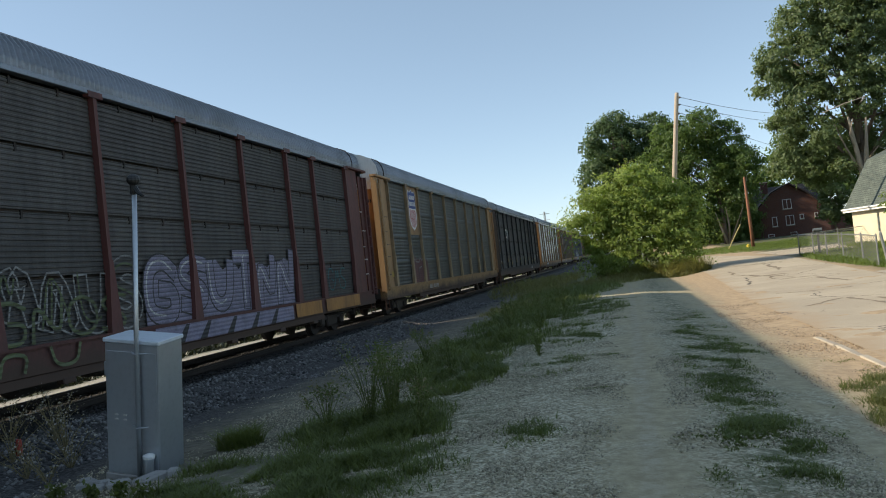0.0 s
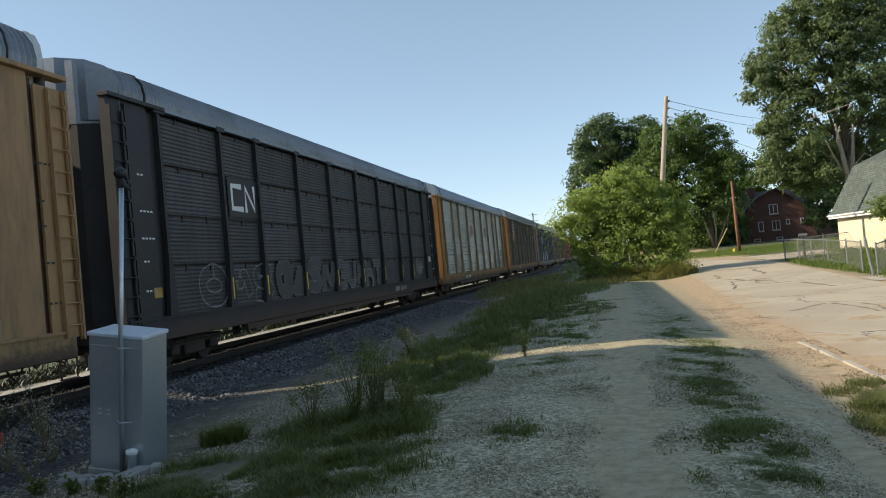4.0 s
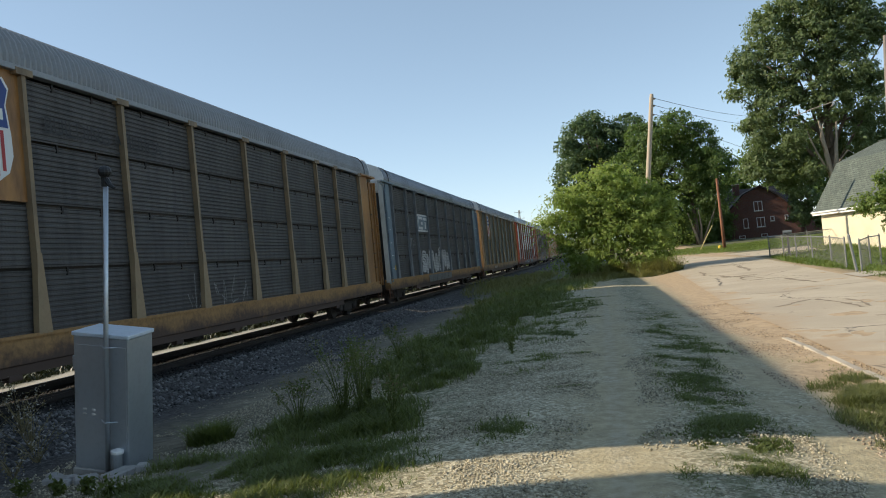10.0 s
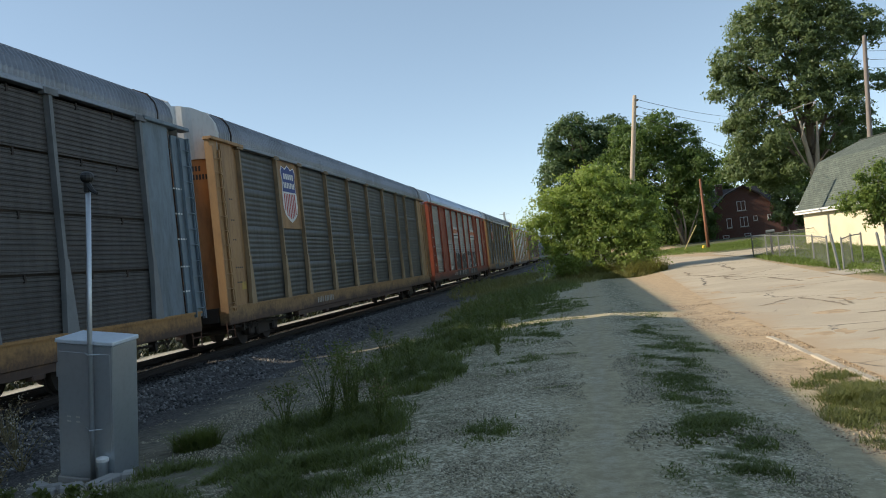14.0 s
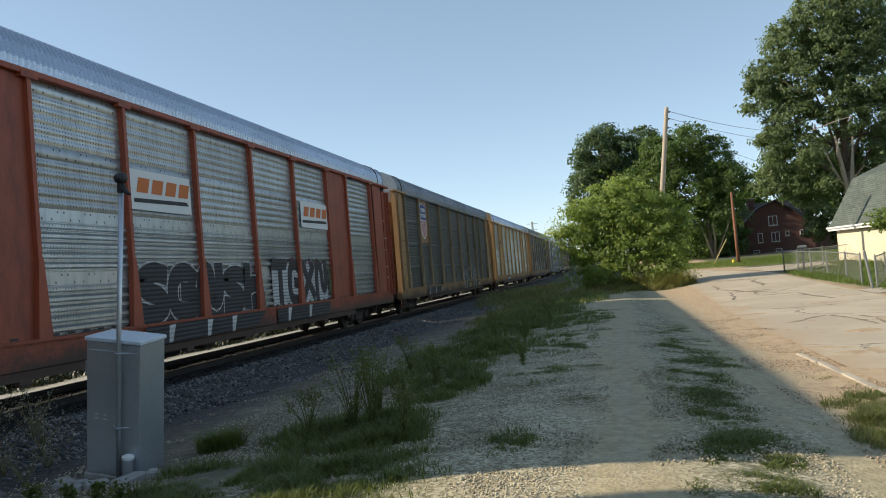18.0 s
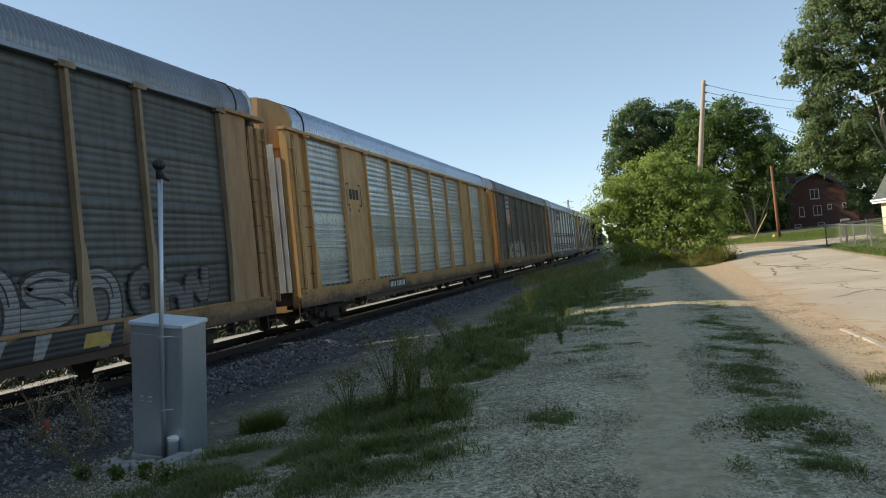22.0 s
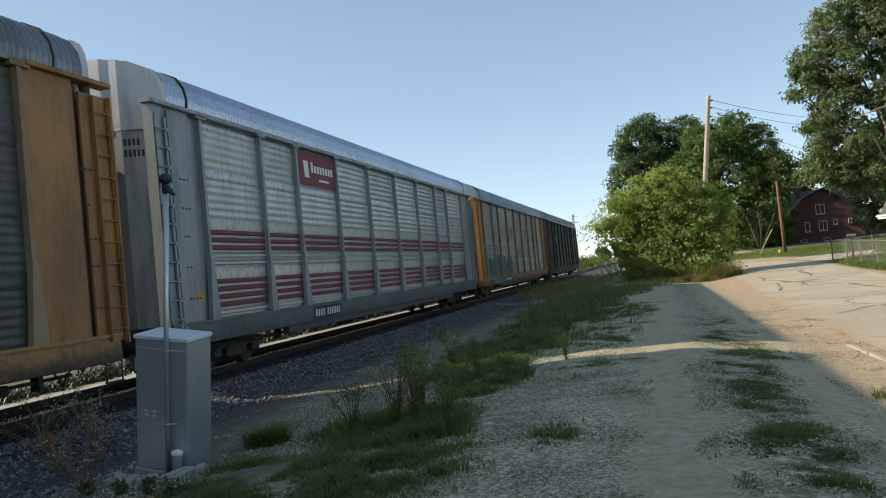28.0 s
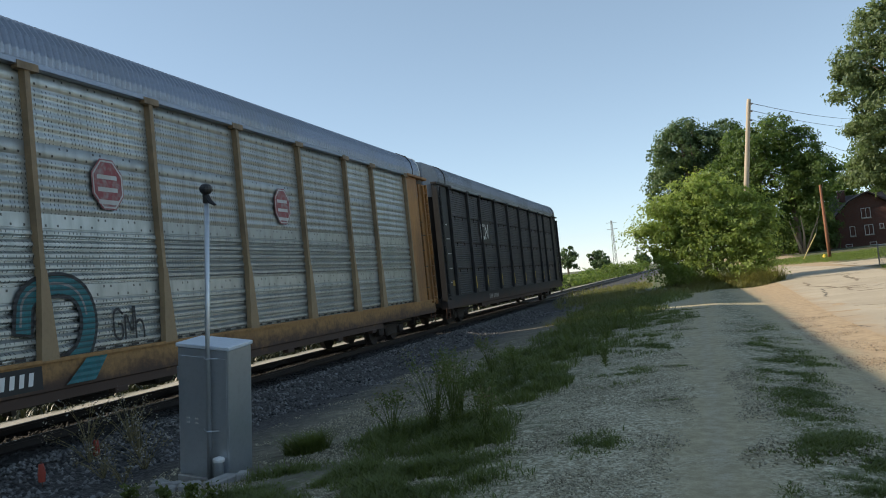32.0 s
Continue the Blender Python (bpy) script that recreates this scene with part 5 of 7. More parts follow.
cabinet()
for i, (x, y, w) in enumerate(((-5.72, 7.78, 0.16), (-5.35, 7.68, 0.12), (-5.0, 7.72, 0.17), (-4.85, 7.9, 0.1), (-5.9, 7.95, 0.11), (-5.55, 7.6, 0.08))):
    k = part("concrete_lump", box(-w, -w * 0.6, -0.06, w, w * 0.6, 0.05, 0.02), surface("broken concrete", (0.36, 0.35, 0.33), (0.22, 0.21, 0.2), 0.9, fine=30, relief=0.5) if i == 0 else bpy.data.materials["broken concrete"])
    k.matrix_basis = pose(x, y, ground_z(x, y) + 0.01, 7 * i % 11 - 5, 5 * i % 9 - 4, 37 * i)
    tagged(k, "broken lump of pale concrete at the cabinet's foot", "rubble", "rubble at the cabinet")

# ---- leaves, grass and stones ----
RNG = np.random.default_rng(7)


def cards(pos, size, up=0.3, aspect=1.7, rng=RNG, out=None):
    """Folded leaf shapes at the given places, facing outward where a direction is given: vertices and faces."""
    n = len(pos)
    d = rng.normal(size=(n, 3))
    if out is not None:
        nrm = out + 0.62 * rng.normal(size=(n, 3)) + [0, 0, up]
        nrm /= np.linalg.norm(nrm, axis=1, keepdims=True)
        d[:, 2] -= 0.5
        d -= nrm * (d * nrm).sum(1, keepdims=True)
        d /= np.linalg.norm(d, axis=1, keepdims=True)
        s = np.cross(nrm, d)
    else:
        d /= np.linalg.norm(d, axis=1, keepdims=True)
        s = rng.normal(size=(n, 3))
        s[:, 2] += up * rng.normal(size=n)
        s -= d * (s * d).sum(1, keepdims=True)
        s /= np.linalg.norm(s, axis=1, keepdims=True)
        nrm = np.cross(d, s)
    sz = (size * rng.uniform(0.6, 1.3, n))[:, None]
    a, b = pos - d * sz * 0.5 * aspect, pos + d * sz * 0.5 * aspect
    l, r = pos + s * sz * 0.45 + nrm * sz * 0.12, pos - s * sz * 0.45 + nrm * sz * 0.12
    v = np.stack([a, l, b, r], 1).reshape(-1, 3)
    i = np.arange(n)[:, None] * 4
    f = np.concatenate([i + [0, 1, 2], i + [0, 2, 3]], 1).reshape(-1, 3)
    return v, f


def fast_mesh(name, v, f, mat):
    me = bpy.data.meshes.new(name)
    k = f.shape[1]
    me.vertices.add(len(v))
    me.vertices.foreach_set("co", np.asarray(v, np.float32).ravel())
    me.loops.add(f.size)
    me.loops.foreach_set("vertex_index", np.asarray(f, np.int32).ravel())
    me.polygons.add(len(f))
    me.polygons.foreach_set("loop_start", np.arange(0, f.size, k, dtype=np.int32))
    me.materials.append(mat)
    me.update(calc_edges=True)
    return me


BARK = surface("grey brown bark", (0.16, 0.125, 0.095), (0.08, 0.06, 0.045), 0.9, fine=14, relief=0.6, depth=0.04, stretch=(1, 1, 0.25))
PALEBARK = surface("pale dead wood", (0.36, 0.30, 0.23), (0.2, 0.16, 0.12), 0.9, fine=14, relief=0.5, depth=0.03, stretch=(1, 1, 0.25))
LEAF_BUSH = leaf_mat("fresh maple leaves", (0.14, 0.2, 0.048), (0.33, 0.4, 0.12), 0.48)
LEAF_OAK = leaf_mat("oak leaves", (0.06, 0.10, 0.046), (0.12, 0.175, 0.08), 0.4)
LEAF_DARK = leaf_mat("dark elm leaves", (0.06, 0.105, 0.03), (0.135, 0.2, 0.06), 0.42)
LEAF_COTTON = leaf_mat("cottonwood leaves", (0.085, 0.125, 0.052), (0.175, 0.225, 0.105), 0.42)
LEAF_SMALL = leaf_mat("young tree leaves", (0.08, 0.13, 0.03), (0.18, 0.24, 0.06), 0.4)


def crown_points(lobes, n, clump, rng, shell=0.55, ragged=0.12):
    """Points gathered in many small clumps spread over the outer parts of the lobes, each with the way it faces."""
    vol = np.array([r[3] * r[4] * r[5] for r in lobes]) ** 0.8
    out, face, total = [], [], vol.sum()
    for (cx, cy, cz, rx, ry, rz), w in zip(lobes, vol):
        m = int(n * w / total)
        k = max(12, m // 60)
        d = rng.normal(size=(k, 3))
        d /= np.linalg.norm(d, axis=1, keepdims=True)
        rad = (shell + (1 - shell) * rng.uniform(0, 1, (k, 1)) ** 0.6) * (1 + ragged * rng.normal(size=(k, 1)).clip(-1.5, 1.2))
        cen = np.array([cx, cy, cz]) + d * rad * [rx, ry, rz]
        pick = rng.integers(0, k, m)
        cs = clump * rng.uniform(0.5, 1.4, k)
        g = rng.normal(size=(m, 3)).clip(-1.9, 1.9)
        out.append(cen[pick] + g * cs[pick][:, None] * [1, 1, 0.6])
        face.append(0.7 * d[pick] + 0.45 * g)
    return np.concatenate(out), np.concatenate(face)


def sprig_points(lobes, n, length, rng, each=16):
    """Leafy twigs that stand out of the crown and droop at their tips."""
    pos, face = [], []
    for _ in range(n):
        cx, cy, cz, rx, ry, rz = lobes[rng.integers(0, len(lobes))]
        d = rng.normal(size=3) * [1, 1, 0.75] + [0, 0, 0.25]
        d /= np.linalg.norm(d)
        start = np.array([cx, cy, cz]) + d * 0.88 * np.array([rx, ry, rz])
        u = np.linspace(0, 1, each)[:, None]
        ll = length * rng.uniform(0.5, 1.3)
        pos.append(start + d * u * ll - u * u * np.array([0, 0, 0.4 * ll]) + rng.normal(size=(each, 3)) * 0.12 * length * (1.15 - u))
        face.append(np.repeat((d + [0, 0, 0.4])[None], each, 0))
    return np.concatenate(pos), np.concatenate(face)


def tree(name, label, category, base, lobes, leaves, leaf, clump, mat, trunk_r, bark=BARK, seed=1, limbs=7, forks=None, group="", shell=0.55, floor=0.15, ragged=0.14, sprigs=0, reach=0.8):
    rng = np.random.default_rng(seed)
    bx, by = base
    bz = ground_z(bx, by)
    t = thing(name, label, category, pose(bx, by, bz), group)
    loc = [(cx - bx, cy - by, cz - bz, rx, ry, rz) for cx, cy, cz, rx, ry, rz in lobes]
    top = max(l[2] for l in loc)
    stem = [(0, 0, -0.15), (0.05 * top * rng.normal() * 0.3, 0.02 * top, 0.3 * top), (loc[0][0] * 0.5, loc[0][1] * 0.5, 0.65 * top), (loc[0][0] * 0.8, loc[0][1] * 0.8, top)]
    part("trunk", tube(stem, [trunk_r * 1.25, trunk_r, trunk_r * 0.65, trunk_r * 0.2], 10), bark, t, "", True)
    for i in range(limbs):
        l = loc[i % len(loc)]
        h = top * rng.uniform(0.2, 0.6)
        end = (l[0] + rng.uniform(-0.6, 0.6) * l[3], l[1] + rng.uniform(-0.6, 0.6) * l[4], l[2] + rng.uniform(-0.2, 0.6) * l[5])
        mid = (end[0] * 0.45, end[1] * 0.45, h + (end[2] - h) * 0.55)
        part("limb", tube([(0.03 * end[0], 0.03 * end[1], h), mid, end], [trunk_r * 0.5, trunk_r * 0.3, trunk_r * 0.06], 7), bark, t, "", True)
    for path, r in forks or ():
        part("limb", tube([(x - bx, y - by, z - bz) for x, y, z in path], [r * (1 - 0.75 * k / (len(path) - 1)) for k in range(len(path))], 7), PALEBARK, t, "pale bare limb", True)
    p, o = crown_points(loc, leaves, clump, rng, shell, ragged)
    if sprigs:
        q, e = sprig_points(loc, sprigs, reach, rng)
        p, o = np.concatenate([p, q]), np.concatenate([o, e])
    keep = p[:, 2] > floor + 0.25 * rng.uniform(size=len(p))
    v, f = cards(p[keep], leaf, rng=rng, out=o[keep])
    part("crown", fast_mesh("crown", v, f, mat), None, t)
    return t


def farther(lobes, k):
    """The same crown seen from the lane, k times as far off and as large."""
    return [(k * x, k * y, EYE + k * (z - EYE), k * rx, k * ry, k * rz) for x, y, z, rx, ry, rz in lobes]


tree("bush", "sunlit light-green box elder bush beside the track", "bush", (0.9, 48.2),
     [(1.0, 48.2, 4.0, 2.0, 2.0, 2.1), (-0.6, 48.0, 3.9, 1.4, 1.5, 1.8), (2.9, 48.2, 3.6, 1.4, 1.6, 1.7), (-1.9, 47.6, 3.0, 1.1, 1.2, 1.0), (1.2, 47.6, 2.2, 2.2, 1.6, 1.2), (3.2, 47.6, 1.9, 1.0, 1.3, 1.1), (-0.9, 47.3, 1.5, 1.4, 1.3, 1.0), (0.9, 48.0, 5.6, 0.8, 0.8, 0.6), (-2.6, 47.4, 3.3, 0.55, 0.7, 0.35), (-2.0, 47.4, 4.4, 0.4, 0.5, 0.35), (4.1, 48.0, 3.3, 0.5, 0.6, 0.8), (0.4, 47.2, 3.6, 1.2, 0.8, 1.2), (2.2, 46.9, 2.6, 1.0, 0.7, 1.0), (-0.4, 46.7, 0.8, 2.0, 0.9, 0.8), (2.6, 46.8, 0.9, 1.4, 0.9, 0.8)],
     62000, 0.095, 0.17, LEAF_BUSH, 0.10, seed=3, limbs=14, shell=0.4, ragged=0.14, sprigs=520, reach=1.15, floor=-0.1)
tree("oak_tree", "tall dark green oak behind the bush", "tree", (1.2, 100), farther(
     [(-0.5, 85, 12.4, 2.1, 3, 2.5), (0.5, 85, 13.8, 1.5, 2, 1.5), (-2.0, 85, 11.2, 1.4, 2.4, 2.2), (4.1, 86, 13.3, 1.6, 2.5, 1.6), (2.2, 86, 12.0, 2.2, 3, 2.0), (-1.9, 85, 8.4, 1.8, 2.6, 2.4), (1.5, 85.5, 8.5, 3.2, 3, 3.2), (5.0, 86, 9.5, 2.5, 3, 3.0), (0.5, 85, 5.0, 3.4, 2.5, 2.4)], 100 / 85),
     52000, 0.2, 0.42, LEAF_OAK, 0.45, seed=4, ragged=0.1, sprigs=120, reach=0.7)
tree("elm_tree", "broad dark green tree with a leaning pale trunk", "tree", (10.4, 92), farther(
     [(7.4, 75, 11.2, 1.7, 2.5, 1.8), (5.2, 75, 10.4, 1.9, 2.5, 2.0), (9.2, 75, 9.6, 1.8, 2.5, 2.1), (10.4, 74.6, 7.2, 1.8, 2.4, 2.1), (7.0, 75, 7.6, 2.9, 2.6, 2.6), (3.8, 75.5, 7.8, 2.0, 2.4, 2.3), (10.0, 75, 5.1, 1.6, 2, 1.5), (6.0, 75.5, 4.8, 2.6, 2.2, 2.2), (4.2, 75.5, 4.2, 2.0, 2.2, 2.2), (7.4, 75.8, 3.4, 1.0, 1.4, 1.0)], 92 / 75),
     50000, 0.18, 0.36, LEAF_DARK, 0.22, BARK, seed=5, ragged=0.1, sprigs=160, reach=0.9, forks=[([(10.5, 91.6, 0.9), (9.9, 91.0, 2.6), (9.4, 90.6, 4.4)], 0.16), ([(10.6, 91.6, 0.9), (10.7, 91.0, 2.8), (10.5, 90.6, 4.8)], 0.14), ([(10.7, 91.6, 0.9), (11.5, 91.0, 3.0), (12.3, 90.6, 4.8)], 0.12)])
tree("cottonwood_tree", "very tall cottonwood with pale forked limbs behind the garage", "tree", (20.2, 77),
     [(20.6, 77, 19.4, 1.8, 2.2, 1.8), (14.1, 76, 16.3, 1.5, 2.2, 1.7), (13.6, 76, 14.2, 1.4, 2, 1.1), (16.4, 76.5, 19.0, 1.9, 2.5, 2.1), (16.6, 76, 15.8, 2.0, 2.5, 2.4), (19.2, 77, 21.0, 2.5, 3, 2.4), (19.4, 76, 17.4, 2.4, 2.6, 2.6), (22.6, 77, 21.5, 2.5, 3, 2.4), (23.0, 77, 18.0, 2.4, 3, 2.2), (25.6, 77, 18.2, 1.7, 2.4, 1.7), (22.2, 76, 14.6, 2.2, 2.6, 2.0), (19.0, 75.5, 13.6, 2.1, 2.2, 1.9), (16.2, 76, 12.4, 2.1, 2.4, 2.2), (14.6, 76.5, 10.4, 1.5, 2, 1.8), (26.4, 77, 13.2, 1.1, 1.6, 0.8), (24.4, 78, 10.8, 1.5, 2, 1.3), (16.2, 78, 8.0, 2.5, 2.2, 2.4), (14.8, 79, 7.4, 1.8, 2, 1.4), (18.0, 79.5, 7.2, 2.4, 2, 2.2), (17.4, 74.6, 9.4, 1.4, 1.0, 1.3), (22.4, 75.0, 11.8, 1.7, 1.4, 1.5), (24.2, 76, 13.4, 1.3, 1.6, 1.2), (20.2, 74.4, 11.9, 1.9, 1.2, 1.3), (22.8, 76.0, 8.6, 1.2, 1.2, 1.2), (18.6, 75.4, 6.6, 0.9, 0.8, 1.1), (22.5, 80, 9.4, 2.4, 2, 2), (25.5, 80, 8.0, 2.6, 2, 2.2), (20.5, 81, 9.0, 2.5, 2, 2.5), (21.5, 77, 23.6, 2.2, 2.4, 1.4)],
     105000, 0.17, 0.32, LEAF_COTTON, 0.34, seed=6, limbs=16, ragged=0.1, sprigs=220, reach=0.8,
     forks=[([(20.1, 76.2, 3.5), (19.9, 75.6, 6.0), (19.3, 74.6, 8.4), (18.9, 74.0, 10.4)], 0.34), ([(20.1, 76.2, 4.5), (20.2, 75.0, 7.0), (20.3, 74.2, 10.2)], 0.3), ([(19.9, 75.8, 5.8), (18.6, 74.6, 8.0), (17.6, 74.0, 10.6)], 0.13), ([(20.3, 75.8, 6.6), (21.2, 75.0, 7.8), (21.9, 74.8, 7.2)], 0.09), ([(19.5, 75.0, 7.6), (18.9, 74.0, 9.0), (19.2, 73.8, 10.2)], 0.12)])
for x, y, w, sd in ((6.4, 99, 2.8, 41), (10.4, 101, 2.6, 42), (13.2, 98.6, 1.6, 43), (9.2, 98.0, 2.4, 44), (11.6, 97.5, 1.8, 45)):
    tree("understory_shrub", "dark leafy shrub under the trees", "shrub", (x, y), [(x, y, 2.3, w, 1.5, 1.6), (x + 0.8, y + 0.4, 3.6, 0.7 * w, 1.2, 1.5)], 5200, 0.2, 0.34, LEAF_DARK, 0.06, seed=sd, limbs=3, group="shrubs under the trees", floor=-0.1)
tree("shade_tree", "dark leafy tree beyond the brick house", "tree", (27, 116), [(22, 116, 9, 4, 4, 4.5), (28, 116, 10, 5, 4, 5.5), (16, 118, 8, 4, 4, 4.5), (35, 114, 9, 5, 4, 5)], 14000, 0.4, 0.6, LEAF_DARK, 0.4, seed=7)
tree("shrub_tree", "grey-green shrub beside the brick house", "tree", (21.2, 92), [(21.0, 92, 4.6, 1.2, 1.4, 1.5), (20.6, 92, 3.0, 0.9, 1.2, 1.0), (23.4, 92, 3.6, 1.6, 1.6, 1.8)], 7000, 0.22, 0.3, LEAF_COTTON, 0.12, seed=8)
tree("young_tree", "small bright green tree in the fenced yard", "tree", (11.35, 34), [(11.2, 34, 2.9, 0.75, 0.7, 0.8), (10.5, 34, 2.2, 0.8, 0.7, 0.55), (11.8, 34, 2.2, 0.7, 0.7, 0.6), (11.2, 34, 1.7, 0.6, 0.6, 0.45)], 8000, 0.075, 0.15, LEAF_SMALL, 0.06, seed=9, sprigs=40, reach=0.4)
for x, y, h, s in ((-38.5, 262, 9.5, 21), (-29.2, 262, 7.6, 22), (-33, 300, 5, 23), (-20, 330, 6, 24), (-12, 320, 7, 25)):
    tree("field_tree", "distant round-topped tree beyond the field", "tree", (x, y), [(x, y, h * 0.62, h * 0.32, h * 0.3, h * 0.36), (x + 1.5, y, h * 0.5, h * 0.25, h * 0.25, h * 0.3)], 1500, 0.6, 0.6, LEAF_OAK, 0.3, seed=s, limbs=3, group="distant trees")
for i, (x, y, w, h) in enumerate(((-15.5, 150, 3.2, 1.5), (-16.5, 120, 2.6, 1.2), (-14.6, 185, 3.5, 1.8), (-17.0, 95, 2.0, 0.9), (-13.8, 215, 3.0, 2.2), (-18, 135, 3.0, 1.2))):
    tree("track_shrub", "low yellow-green weeds and shrubs beyond the track", "shrub", (x, y), [(x, y, h * 0.5 - 0.5, w, w * 2.4, h), (x - 2, y + 4, h * 0.4 - 0.5, w, w * 2, h * 0.8)], 2600, 0.3, 0.5, LEAF_SMALL, 0.04, seed=30 + i, limbs=2, group="shrubs beyond the track", floor=0.0)


def grass(name, label, patches, mat, seed, width=0.0034):
    """Bent tapering blades in patches: (x, y, rx, ry, count, height, threshold of the patchiness)."""
    rng = np.random.default_rng(seed)
    vs = []
    for x0, y0, rx, ry, n, h, th in patches:
        k, n = 0, n * 2
        pts = np.clip(rng.normal(size=(n * 3, 2)) * 0.5, -2, 2)
        for a, b in pts[np.hypot(pts[:, 0], pts[:, 1]) < 1.15]:
            if k >= n:
                break
            x, y = x0 + a * rx, y0 + b * ry
            margin = noise.noise((x * 1.7, y * 1.7, seed)) + 0.5 * noise.noise((x * 6.1, y * 6.1, seed)) - th + rng.uniform(-0.38, 0.2)
            if margin < 0:
                continue
            k += 1
            z, ang, hh = ground_z(x, y) - 0.02, rng.uniform(0, 6.28), h * rng.uniform(0.3, 1.3) * min(1.25, 0.45 + margin)
            lean, w = hh * rng.uniform(0.4, 1.6), width * rng.uniform(0.7, 1.5) * (1 + y / 22)
            c, s = math.cos(ang), math.sin(ang)
            dx, dy = -s * w, c * w
            vs += [(x - dx, y - dy, z), (x + dx, y + dy, z), (x + c * lean * 0.35 + dx * 0.8, y + s * lean * 0.35 + dy * 0.8, z + hh * 0.6),
                   (x + c * lean * 0.35 - dx * 0.8, y + s * lean * 0.35 - dy * 0.8, z + hh * 0.6), (x + c * lean, y + s * lean, z + hh)]
    v = np.array(vs)
    i = np.arange(len(v) // 5)[:, None] * 5
    f = np.concatenate([i + [0, 1, 2], i + [0, 2, 3], i + [3, 2, 4]], 1).reshape(-1, 3)
    return tagged(new(name, fast_mesh(name, v, f, mat)), label, "grass", kind="stuff")


GRASS = leaf_mat("green weeds and grass", (0.06, 0.084, 0.024), (0.16, 0.19, 0.055), 0.35)
DRYGRASS = leaf_mat("half dry grass", (0.10, 0.12, 0.035), (0.24, 0.22, 0.085), 0.35)
VERGE = leaf_mat("sunlit verge grass", (0.07, 0.09, 0.028), (0.18, 0.19, 0.065), 0.35)
# weed colour cut to near black to stand for their backlit shade
FARWEED = leaf_mat("rank weeds darkened for shade", (0.016, 0.022, 0.008), (0.05, 0.058, 0.022), 0.05)
LAWN = leaf_mat("mown lawn", (0.10, 0.155, 0.038), (0.2, 0.255, 0.07), 0.35)
grass("weed_strip", "uneven strip of green weeds and grass between lane and track",
      [(-3.0, 6.5, 1.4, 0.9, 7500, 0.11, -0.15), (-3.9, 7.3, 0.9, 0.7, 3000, 0.11, -0.15), (-2.4, 7.5, 0.6, 0.9, 2600, 0.10, -0.1), (-3.1, 9.2, 0.9, 1.2, 6000, 0.15, -0.2), (-2.5, 8.4, 0.5, 0.7, 2200, 0.16, -0.2),
       (-2.6, 12.2, 0.6, 1.3, 4000, 0.18, -0.15), (-3.2, 14.5, 0.9, 1.8, 5000, 0.18, -0.1), (-3.0, 18.0, 1.4, 2.6, 6000, 0.20, 0.0), (-3.0, 23.5, 1.5, 3.6, 5600, 0.20, 0.0), (-3.0, 30.0, 1.7, 4.5, 6000, 0.22, -0.05), (-2.8, 37.0, 2.2, 5.0, 6000, 0.28, -0.15),
       (-1.3, 12.8, 0.5, 1.4, 900, 0.07, 0.05), (-1.2, 18.0, 0.7, 3.0, 2200, 0.08, 0.0), (-1.1, 25.0, 0.9, 4.0, 2600, 0.10, -0.05), (-4.8, 5.9, 1.1, 0.7, 1200, 0.15, 0.0)], GRASS, 1)
grass("turf_apron", "rough grass round the foot of the bush", [(-2.5, 43, 2.8, 4, 6000, 0.26, -0.2), (1.0, 45.0, 2.2, 1.4, 4000, 0.32, -0.3), (-6.0, 60, 2.5, 16, 5000, 0.4, -0.3), (-4.3, 33, 1.2, 6, 1800, 0.2, 0.0), (2.9, 46.0, 1.2, 1.2, 2600, 0.7, -0.4), (0.6, 46.4, 2.0, 0.9, 3000, 0.6, -0.4)], DRYGRASS, 2)
grass("lane_tufts", "low grass tufts between the wheel tracks",
      [(1.02, 10.6, 0.42, 4.0, 12000, 0.035, -0.3), (0.98, 8.2, 0.36, 1.5, 5200, 0.04, -0.4), (0.88, 6.3, 0.2, 0.7, 1600, 0.045, -0.35), (1.25, 15.2, 0.5, 1.6, 2600, 0.04, -0.3), (0.85, 12.2, 0.4, 1.0, 1900, 0.045, -0.25), (1.3, 13.6, 0.6, 1.0, 1700, 0.045, -0.2), (0.95, 10.3, 0.45, 0.9, 2800, 0.05, -0.25), (1.0, 8.6, 0.34, 0.9, 2600, 0.05, -0.25), (0.95, 7.2, 0.36, 0.7, 2600, 0.055, -0.3), (0.95, 6.1, 0.26, 0.5, 1800, 0.055, -0.25), (0.46, 5.8, 0.14, 0.45, 420, 0.05, -0.1), (1.2, 17.0, 0.6, 2.4, 2000, 0.05, 0.0), (1.1, 21.0, 0.6, 2.8, 1200, 0.05, 0.1),
       (-1.08, 7.75, 0.36, 0.55, 900, 0.085, -0.1), (-0.6, 7.6, 0.34, 0.07, 240, 0.03, -0.2), (-0.75, 10.1, 0.5, 0.1, 300, 0.03, -0.2), (-0.6, 13.4, 0.5, 0.14, 260, 0.03, -0.1), (-0.9, 16.2, 0.7, 0.22, 300, 0.04, -0.1), (-0.6, 20.2, 0.9, 0.25, 380, 0.04, -0.2), (-0.4, 24.0, 1.1, 0.35, 340, 0.05, -0.1), (-0.8, 28.0, 1.3, 0.5, 400, 0.05, -0.1), (0.55, 7.35, 0.4, 0.1, 140, 0.03, 0.0), (1.42, 7.6, 0.25, 0.16, 160, 0.04, -0.1), (1.6, 5.8, 0.35, 0.2, 110, 0.04, 0.0), (1.7, 8.8, 0.3, 0.15, 120, 0.04, 0.0)], GRASS, 3)
